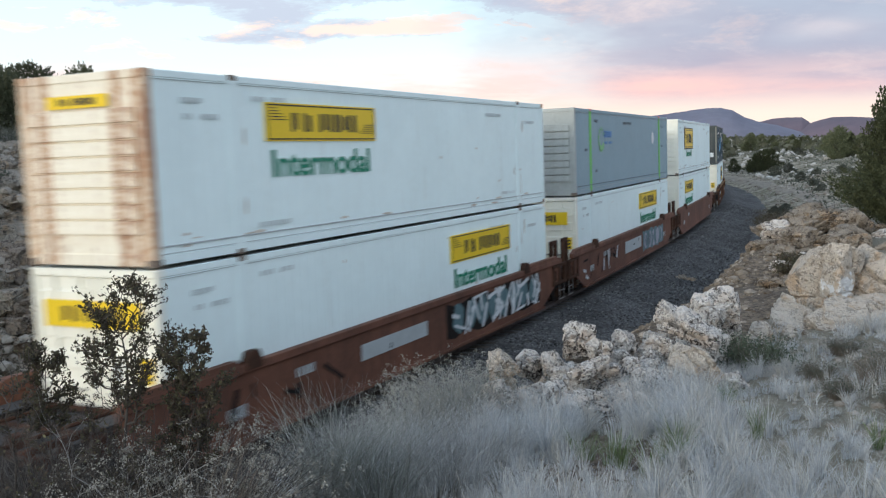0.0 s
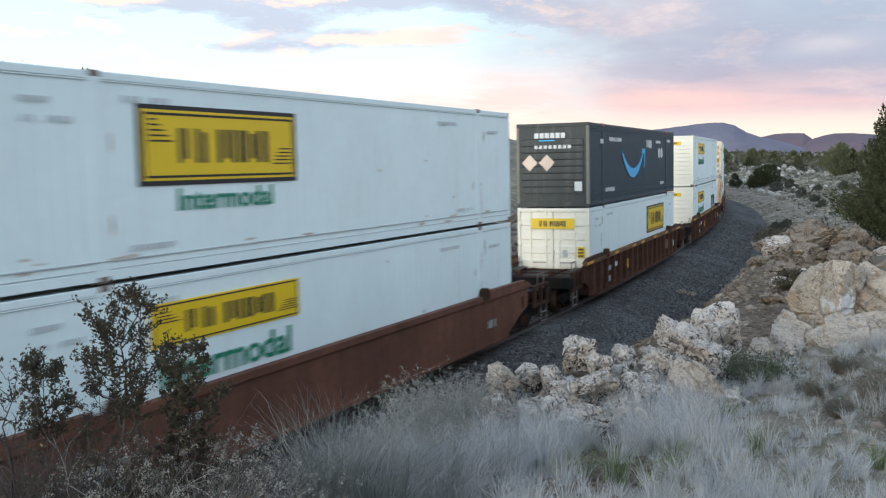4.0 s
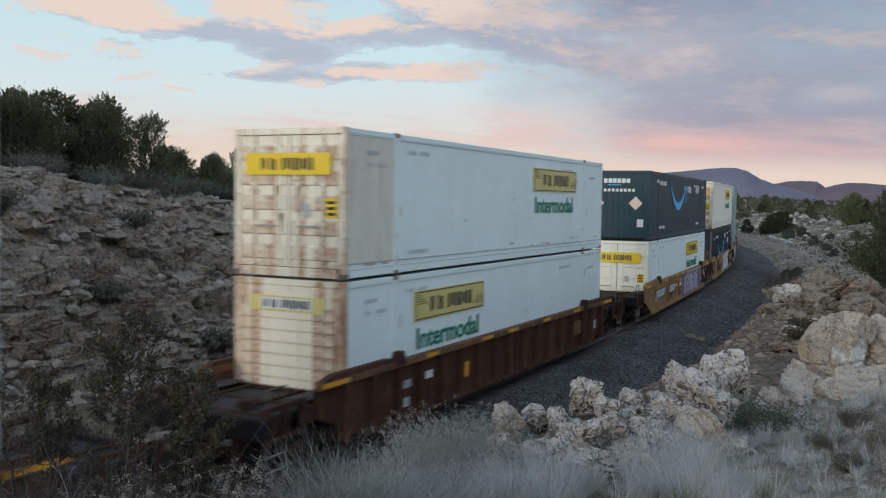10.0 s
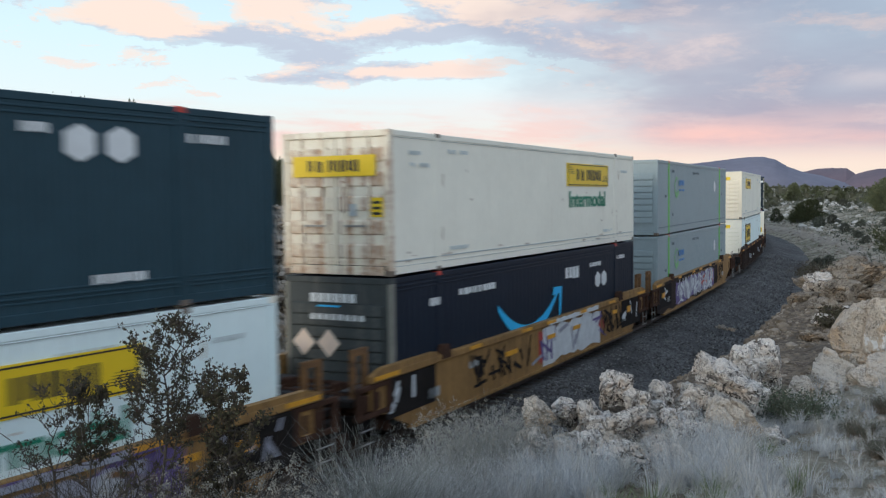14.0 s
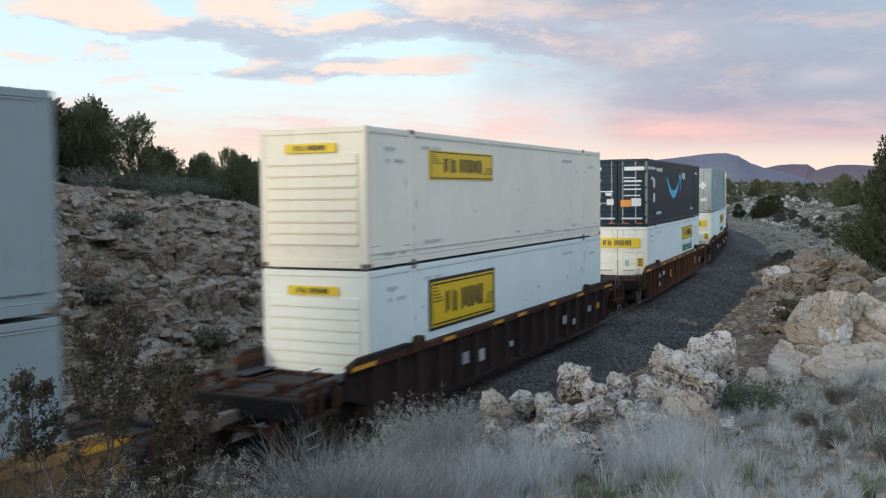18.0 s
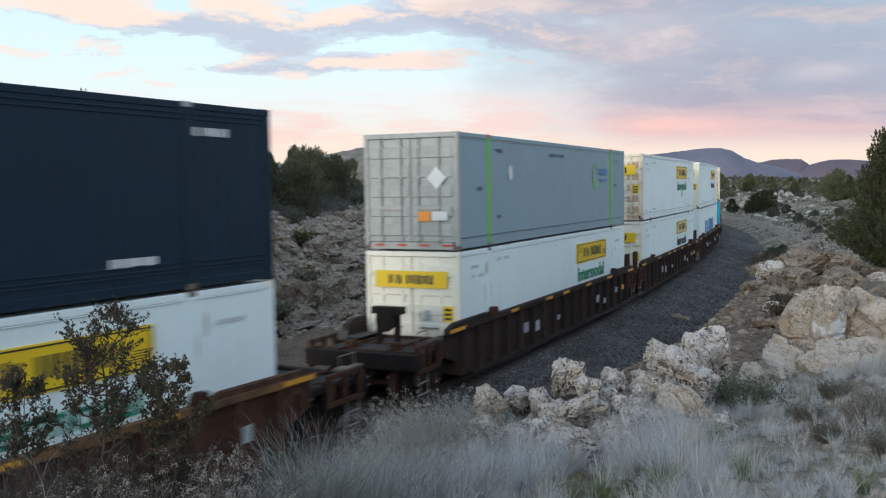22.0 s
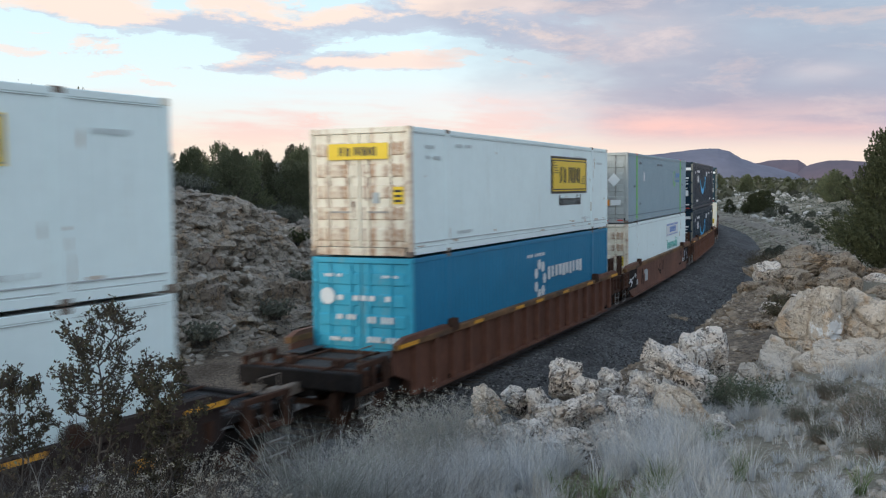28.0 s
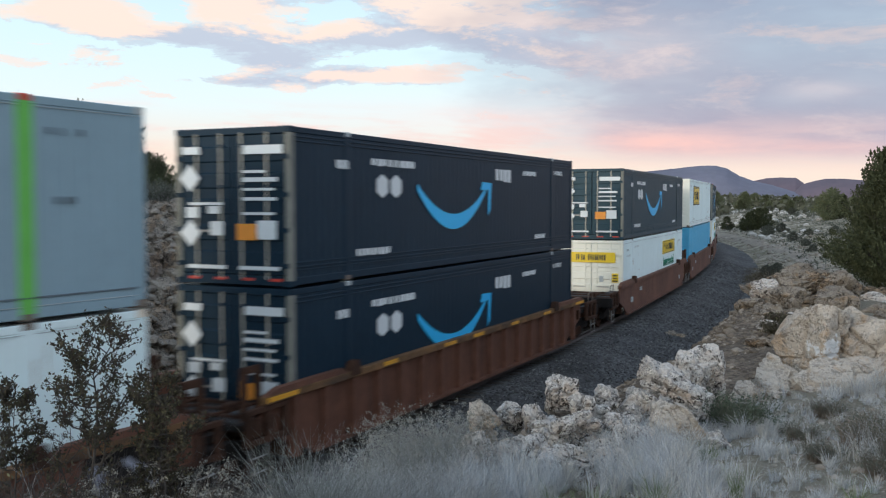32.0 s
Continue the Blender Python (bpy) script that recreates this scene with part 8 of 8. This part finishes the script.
def build_foreground():
    r = np.random.RandomState(21)
    # dry grass over the brow
    V, F, nb = [], [], 0

    def clump(x, y, n, h, sp, lean, width=0.0032):
        nonlocal nb
        v, f = stems(r, n, sp, h, lean, width, 3, (x, y, ground_at(x, y) - 0.02), 0.6)
        V.append(v)
        F.append(f + nb)
        nb += len(v)
    count = 0
    while count < 2500:
        x, y = r.uniform(-1.6, 9.0), r.uniform(3.2, 13.2)
        if abs(x) / y > 0.60:
            continue
        s, d = track_sd(x, y)
        if d[0] < 5.6 or y > 9.2 + 0.55 * max(x, 0) + 1.2 * r.rand():
            continue
        here = fbm(np.array([x]), np.array([y]), 0.8, 3, 5.0)[0]
        if here < -0.02 and r.rand() < (0.86 if 3.0 > x > 0.9 else 0.72):
            continue
        if x > 3.0 and y < 9.4 and r.rand() < (0.66 if x > 3.6 else 0.25):
            continue
        big = (0.6 if x > 3.0 else 1.0) + 0.9 * max(0.0, min(0.5, here))
        clump(x, y, r.randint(40, 90), (0.13 + 0.34 * r.rand() ** 1.5) * big, r.uniform(0.05, 0.15), r.uniform(0.35, 1.25), r.uniform(0.0018, 0.0036))
        count += 1
    pts, sizes = [], []
    for _ in range(4200):
        x, y = r.uniform(1.5, 8.0), r.uniform(5.0, 13.5)
        if fbm(np.array([x]), np.array([y]), 1.6, 2, 5.0)[0] < 0.1 or x > 3.6:
            pts.append((x, y, ground_at(x, y)))
            sizes.append(0.010 + 0.08 * r.rand() ** 5)
    scatter_stones("soil_stones", pts, sizes, STONES, "small stones on bare soil between the tufts", seed=9)
    solid("dry_grass", arrays_mesh("dry_grass", np.concatenate(V), np.concatenate(F)), STRAW, "pale grey dry bunch grass on the bank", "grass", "stuff")
    V, F, nb = [], [], 0
    for x, y, k in ((1.42, 7.55, 5), (1.90, 7.45, 4), (2.98, 9.24, 2), (2.45, 8.0, 2), (3.48, 7.3, 1), (2.2, 11.2, 2)):
        for _ in range(k):
            clump(x + r.normal() * 0.14, y + r.normal() * 0.10, 60, 0.34, 0.12, 0.7, 0.004)
    solid("green_grass", arrays_mesh("green_grass", np.concatenate(V), np.concatenate(F)), GREENBLADE, "fresh green tufts among the dry grass", "grass", "stuff")
    # scrub beyond the grass
    grey = "grey twiggy desert shrub in dry grass"
    for i, (x, y, h, w) in enumerate(((-0.80, 6.70, 1.06, 0.34), (-0.66, 6.95, 1.02, 0.34), (-0.88, 7.0, 0.92, 0.30), (-0.35, 7.3, 0.86, 0.55), (-0.42, 6.7, 0.85, 0.5), (-0.15, 7.7, 0.72, 0.6), (0.10, 7.2, 0.70, 0.6), (0.35, 7.7, 0.60, 0.55), (-0.6, 8.2, 0.55, 0.5), (-0.1, 8.4, 0.52, 0.5), (0.2, 8.9, 0.46, 0.5))):
        broom = i < 3 or i == 4
        put(shrub("shrub", 100 + i, 300 if broom else 480, w, h, BROOM if broom else TWIGS, "grey-green broom-like desert shrub" if broom else grey, width=0.0032 if broom else 0.0024, lean=0.80 if broom else 1.1, wild=0.055), x, y, i * 50)
    for i, (x, y, h, w) in enumerate(((-0.02, 9.1, 0.76, 0.36), (0.24, 9.30, 0.84, 0.34), (0.40, 9.65, 0.70, 0.30), (-0.25, 8.9, 0.62, 0.36), (0.10, 9.6, 0.74, 0.32))):
        put(shrub("rabbitbrush", 170 + i, 360, w, h, TWIGS, "grey rabbitbrush with pale dry flower heads by the rocks", leaves=(PALE_SAGE, 0.012, 2), heads=5, group="rabbitbrush", width=0.0030, lean=0.9), x, y, i * 50)
    for i, (x, y, h, w) in enumerate(((3.86, 11.0, 0.50, 0.34), (3.70, 11.3, 0.40, 0.28), (-0.15, 9.2, 0.40, 0.3))):
        put(shrub("sagebrush", 130 + i, 420, w, h, BROWNTWIGS, "grey-green sagebrush beside the rocks", leaves=(SAGE_GREEN, 0.020, 4), group="sagebrush"), x, y, i * 70)
    for i, (x, y, h, w) in enumerate(((4.72, 9.7, 0.52, 0.45), (4.75, 8.85, 0.46, 0.45), (5.2, 10.3, 0.46, 0.45), (5.6, 9.4, 0.5, 0.5), (5.2, 11.6, 0.34, 0.35), (6.2, 10.9, 0.46, 0.5), (4.3, 10.2, 0.30, 0.30), (4.35, 8.4, 0.36, 0.4), (4.9, 9.3, 0.44, 0.45), (5.4, 8.8, 0.40, 0.45), (4.1, 9.2, 0.28, 0.3))):
        put(shrub("shrub", 150 + i, 520, w, h * 0.68, BROWNTWIGS, "brownish twiggy desert shrub on the bank", leaves=(SAGE, 0.012, 1), width=0.003), x, y, i * 40)
    for i, (x, y, h, w) in enumerate(((11.35, 31.0, 0.80, 0.55), (11.8, 31.6, 0.7, 0.5), (7.42, 19.2, 0.34, 0.26), (7.9, 20.3, 0.28, 0.25))):
        put(shrub("bank_shrub", 180 + i, 380, w, h, BROWNTWIGS, "dark brown leafless shrub on the stony bank", leaves=(OAK, 0.03, 2), group="bank shrubs", width=0.006), x, y, i * 40)
    # the dark thicket of saplings
    lab = "scrubby sapling with dark crooked stem and small olive leaves"
    put(sapling(201, 1.90, 0.68, 0.42, lab, 20, per=5, rad=0.020), -1.80, 5.30, 0)
    put(sapling(202, 1.62, 0.50, 0.32, lab, 16, per=6, rad=0.012, lean=0.05), -1.43, 5.36, 40)
    put(sapling(203, 1.56, 0.50, 0.22, lab, 12, per=5, rad=0.012), -2.12, 5.18, 90)
    put(sapling(204, 1.62, 0.55, 0.36, lab, 9, per=3, rad=0.013, dense=0.35), -2.40, 5.10, 150)
    put(sapling(205, 1.18, 0.40, 0.32, lab, 12, per=5, rad=0.012), -1.42, 5.55, 200)
    put(sapling(206, 1.40, 0.42, 0.26, lab, 9, per=3, rad=0.011, dense=0.4), -1.98, 5.35, 250)
    put(sapling(207, 1.10, 0.45, 0.40, lab, 10, per=3, rad=0.012, dense=0.35), -1.62, 5.05, 290)
    put(sapling(211, 1.12, 0.50, 0.40, lab, 9, per=3, rad=0.014, dense=0.35), -2.06, 5.02, 170)
    for i, (x, y, h, w) in enumerate(((-1.9, 5.0, 1.09, 0.75), (-1.45, 5.2, 1.02, 0.7), (-2.25, 5.3, 1.12, 0.75), (-1.7, 5.7, 1.07, 0.75), (-2.4, 4.6, 1.12, 0.75), (-2.1, 5.7, 1.12, 0.75), (-1.35, 5.75, 0.97, 0.7), (-2.6, 5.1, 1.17, 0.75), (-1.75, 4.7, 0.99, 0.65), (-1.6, 5.4, 1.07, 0.7), (-2.0, 5.2, 1.07, 0.7), (-2.6, 5.6, 1.22, 0.8))):
        put(shrub("dead_shrub", 220 + i, 560, w, h, DARKTWIGS, "tangle of bare dark twigs", lean=1.15, width=0.0045, group="dead shrubs", wild=0.05), x, y, i * 60)
    # a few bleached bare limbs in front of it
    for i, (x, y, ax, ay, h) in enumerate(((-1.66, 4.95, -0.5, 0.1, 0.92), (-1.60, 5.0, 0.30, 0.0, 0.90), (-1.50, 5.05, 0.0, 0.1, 0.96), (-1.85, 4.95, -0.8, 0.0, 0.95), (-1.95, 4.85, 0.5, 0.1, 1.0), (-2.15, 4.85, -0.2, 0.0, 1.05), (-1.75, 4.80, 0.1, 0.1, 1.0), (-1.40, 5.0, 0.5, 0.0, 0.85))):
        V, F, tips = [], [], []
        d = np.array([ax, ay, 1.0])
        grow(r, V, F, tips, np.array([0, 0, -0.05]), d / np.linalg.norm(d), h * 0.92, 0.0075, 2, 0.30, 0.02, 3, 0.65, 5)
        b = tagged(new("dead_shrub"), "bleached bare branches standing in the thicket", "shrub", "dead shrubs")
        part("bare_limbs", arrays_mesh("bare_limbs", V, F), TWIGS, b)["kind"] = "stuff"
        put(b, x, y)
    for i, (x, y, h, w) in enumerate(((-1.36, 5.10, 1.02, 0.26), (-1.24, 5.14, 1.0, 0.24), (-1.48, 5.00, 1.0, 0.26))):
        put(shrub("rabbitbrush", 240 + i, 330, w, h, BROWNTWIGS, "low grey-tan rabbitbrush with dry flower heads", heads=7, group="rabbitbrush", lean=0.8), x, y, i * 60)


build_foreground()


def build_woods():
    """Junipers and pinyons on the cut, beside the ledge and over the plain."""
    r = np.random.RandomState(33)
    put(tree("juniper", 3.65, 1.85, 0.045, 1150, 46, 301, JUNIPER, "dark olive juniper beside the rock ledge", "tree", "", 0.14, 0.50, 0.10, 0.075), 12.25, 24.2, 0, -0.1)
    put(tree("juniper", 2.2, 1.3, 0.045, 560, 44, 302, JUNIPER, "low spreading juniper below the large one", "tree", "", 0.09, 0.5, 0.0, 0.08), 13.4, 24.8, 30, -0.1)
    kinds = [tree("juniper", 4.0, 1.6, 0.055, 430, 42, 311, OLIVE, "olive-green juniper on top of the rock cut", "tree", "trees on the cut", 0.10, 0.42, 0.06, 0.10),
             tree("pinyon", 3.7, 1.9, 0.055, 560, 42, 312, CUT_GREEN, "rounded dull green pinyon on top of the rock cut", "tree", "trees on the cut", 0.10, 0.36, 0.05, 0.11),
             tree("juniper", 2.9, 0.95, 0.05, 260, 38, 313, CUT_GREEN, "slender young juniper on top of the rock cut", "tree", "trees on the cut", 0.07, 0.95, 0.02, 0.09),
             tree("pinyon", 3.3, 1.4, 0.05, 230, 38, 314, FAR_GREEN, "open-crowned grey-green pinyon on top of the rock cut", "tree", "trees on the cut", 0.08, 0.6, 0.08, 0.09)]
    first = [True] * 4

    def plant(k, x, y, sc=1.0, dz=-0.15):
        m = pose(x, y, ground_at(x, y) + dz, 0, 0, r.uniform(0, 360)) @ Matrix.Scale(sc, 4)
        if first[k]:
            kinds[k].matrix_world = m
            first[k] = False
            return
        c = copy_thing(kinds[k], m)
        c.scale = (sc, sc, sc)
    # the row on the crest, by its place along the track and beyond it
    for s, e, k, sc in ((22, 18.5, 1, 0.55), (24.5, 20.5, 0, 0.62), (26.5, 18.0, 1, 0.72), (28.5, 20.0, 0, 0.74), (30.3, 18.6, 1, 0.84), (32.5, 19.8, 1, 0.98), (34.6, 19.0, 0, 0.95), (35.8, 21.0, 1, 0.9), (37.6, 19.5, 2, 0.95), (39.4, 20.0, 3, 0.75), (41.2, 19.2, 2, 0.9), (42.0, 17.0, 1, 0.85), (43.6, 20.4, 3, 0.95), (44.8, 18.0, 0, 0.8), (46.0, 20.5, 2, 1.0), (46.8, 16.5, 1, 0.8), (48.2, 19.0, 2, 1.1), (50.0, 18.0, 0, 0.85), (51.8, 19.6, 3, 1.0), (53.5, 18.0, 1, 0.75), (55.4, 20.0, 2, 0.95), (57.5, 19.0, 0, 0.62), (60.0, 18.0, 1, 0.62), (63, 20, 0, 0.6), (67, 19, 1, 0.66), (71, 21, 3, 0.7), (20, 19, 0, 0.45), (18, 21, 1, 0.45), (15.5, 19, 0, 0.4), (27.5, 19.5, 1, 0.72), (29.5, 19.2, 1, 0.82), (31.4, 20.5, 1, 0.95), (33.6, 18.4, 1, 0.88), (35.2, 20.2, 1, 0.95), (36.6, 18.5, 0, 0.85), (38.5, 18.8, 1, 0.62), (40.3, 18.0, 0, 0.62), (43, 18.4, 1, 0.66), (45.4, 19.2, 0, 0.8), (49, 20, 1, 0.85), (52.5, 18.8, 0, 0.8), (54.5, 18.2, 1, 0.6), (29, 24, 0, 1.0), (33, 25, 1, 1.0), (40, 25, 0, 0.85), (47, 25, 1, 0.85), (54, 26, 0, 0.8), (61, 25, 3, 0.8)):
        (x, y, z), _h = on_track(s, -e)
        plant(k, x, y, sc)
    for q in range(46):
        s, e = r.uniform(10, 130), r.uniform(24, 75)
        (x, y, z), _h = on_track(s, -e)
        plant(r.randint(4), x, y, r.uniform(0.6, 0.95))
    # grey scrub along the brink
    fringe = [shrub("brink_shrub", 280 + i, 150, 0.9, 0.9, TWIGS if i else DARKTWIGS, "grey scrub along the brink of the cut", leaves=(SAGE, 0.05, 3), group="scrub on the brink", width=0.006) for i in range(3)]
    for i in range(110):
        s = r.uniform(16, 70)
        (x, y, z), _h = on_track(s, -r.uniform(14.6, 18.6))
        m = pose(x, y, ground_at(x, y) - 0.05, 0, 0, r.uniform(0, 360))
        if i < 3:
            fringe[i].matrix_world = m
        else:
            copy_thing(fringe[i % 3], m)
    # shrubs growing on the face
    for i, (s, v) in enumerate(((40.0, 0.62), (30.0, 0.72), (26.5, 0.4), (34, 0.2), (29.5, 0.15), (37.5, 0.35), (24.5, 0.75))):
        e = 8.2 + 7.2 * v
        (x, y, z), _h = on_track(s, -e + 0.4)
        b = shrub("cliff_shrub", 260 + i, 160, 0.5, 0.7, DARKTWIGS, "small dark shrub growing from the rock face", leaves=(JUNIPER if i == 0 else SAGE, 0.07, 4), group="shrubs on the rock face", width=0.006)
        b.matrix_world = pose(x, y, -0.8 + (float(left_crest(s)) + 0.8) * (0.5 * v + 0.5 * float(smooth(0, 1, v))) - 0.1)
    # bushes over the plain, ever smaller in the distance
    low = [tree("desert_bush", 2.1, 1.5, 0.07, 240, 34, 321, JUNIPER, "dark rounded juniper bush on the plain", "bush", "bushes of the plain", 0.06, 0.5, 0.0, 0.10),
           tree("desert_bush", 1.5, 1.35, 0.07, 190, 34, 322, SAGE, "grey-green bush on the plain", "bush", "bushes of the plain", 0.05, 0.45, 0.0, 0.11),
           tree("desert_bush", 2.6, 1.75, 0.075, 280, 34, 323, OLIVE, "broad olive juniper bush on the plain", "bush", "bushes of the plain", 0.07, 0.5, 0.0, 0.10)]
    used = [True] * 3

    def bush(k, x, y, sc):
        m = pose(x, y, ground_at(x, y) - 0.1, 0, 0, r.uniform(0, 360)) @ Matrix.Scale(sc, 4)
        if used[k]:
            low[k].matrix_world = m
            used[k] = False
            return
        copy_thing(low[k], m).scale = (sc, sc, sc)
    for x, y, k, sc in ((47.9, 137.4, 0, 1.25), (49.6, 137.8, 0, 1.45), (51.2, 139.5, 0, 1.3), (48.8, 138.6, 0, 1.3), (46.6, 143.0, 0, 0.95), (57.7, 131.8, 2, 1.7), (59.8, 133, 0, 1.6), (25.2, 67.8, 1, 0.6), (26.6, 69.5, 1, 0.5), (45.7, 123, 1, 0.9), (48.5, 126, 1, 0.8), (43.0, 108, 1, 0.7), (46.5, 112, 1, 0.6), (39.5, 96, 1, 0.55), (37.0, 88, 1, 0.5), (42.5, 92, 1, 0.7), (33.5, 74, 1, 0.5), (38.5, 80, 1, 0.6), (13.2, 34.5, 1, 0.42), (11.9, 35.0, 0, 0.32), (14.6, 37, 1, 0.45)):
        bush(k, x, y, sc)
    n = 0
    while n < 230:
        a, q = r.uniform(radians(2), radians(40)), 62 + 350 * r.rand() ** 0.85
        x, y = q * math.sin(a), q * math.cos(a)
        s, d = track_sd(x, y)
        if d[0] < 15:
            continue
        if q < 175:
            bush(int(r.choice([1, 1, 1, 1, 1, 2])), x, y, r.uniform(0.25, 0.75))
        else:
            bush(int(r.choice([2, 2, 2, 0, 1])), x, y, r.uniform(0.8, 1.5))
        n += 1
    # low scrub between the bushes
    L = []
    while len(L) < 3600:
        a, q = r.uniform(radians(4), radians(40)), 58 + 190 * r.rand() ** 1.1
        x, y = q * math.sin(a), q * math.cos(a)
        s, d = track_sd(x, y)
        if d[0] < 8.2 or (d[0] < 11 and r.rand() < 0.5):
            continue
        L.append((x, y, ground_at(x, y) + 0.12, r.uniform(0.16, 0.42)))
    L = np.array(L)
    C = np.repeat(L[:, :3], 22, 0)
    W = np.repeat(L[:, 3], 22)
    C = C + r.normal(size=C.shape) * np.stack([W, W, W * 0.55], 1)
    LV, LF = leaf_quads(r, C, 0.14, 0.0, 1)
    solid("low_scrub", arrays_mesh("low_scrub", LV, LF), SAGE, "low grey-green scrub over the plain", "scrub", "stuff")
    # far scrub to the foot of the mesas
    pts = []
    while len(pts) < 1500:
        a, q = r.uniform(radians(-35), radians(45)), 180 * 14 ** r.rand()
        x, y = q * math.sin(a), q * math.cos(a)
        w = 0.7 + q / 500
        pts.append((x, y, ground_at(x, y), w))
    P = np.array(pts)
    C = np.repeat(P[:, :3], 14, 0)
    W = np.repeat(P[:, 3], 14)
    C = C + r.normal(size=C.shape) * np.stack([W, W, W * 0.42], 1) * np.array([0.9, 0.9, 1.0]) + np.array([0, 0, 0.8])
    LV, LF = leaf_quads(r, C, 1.0, 0.0, 1)
    mid = np.repeat(C, 4, 0)
    LV = mid + (LV - mid) * np.repeat(W, 4)[:, None] * 0.9
    solid("far_scrub", arrays_mesh("far_scrub", LV, LF), FAR_GREEN, "scattered scrub reaching to the mesas", "scrub", "stuff")


build_woods()

motions()
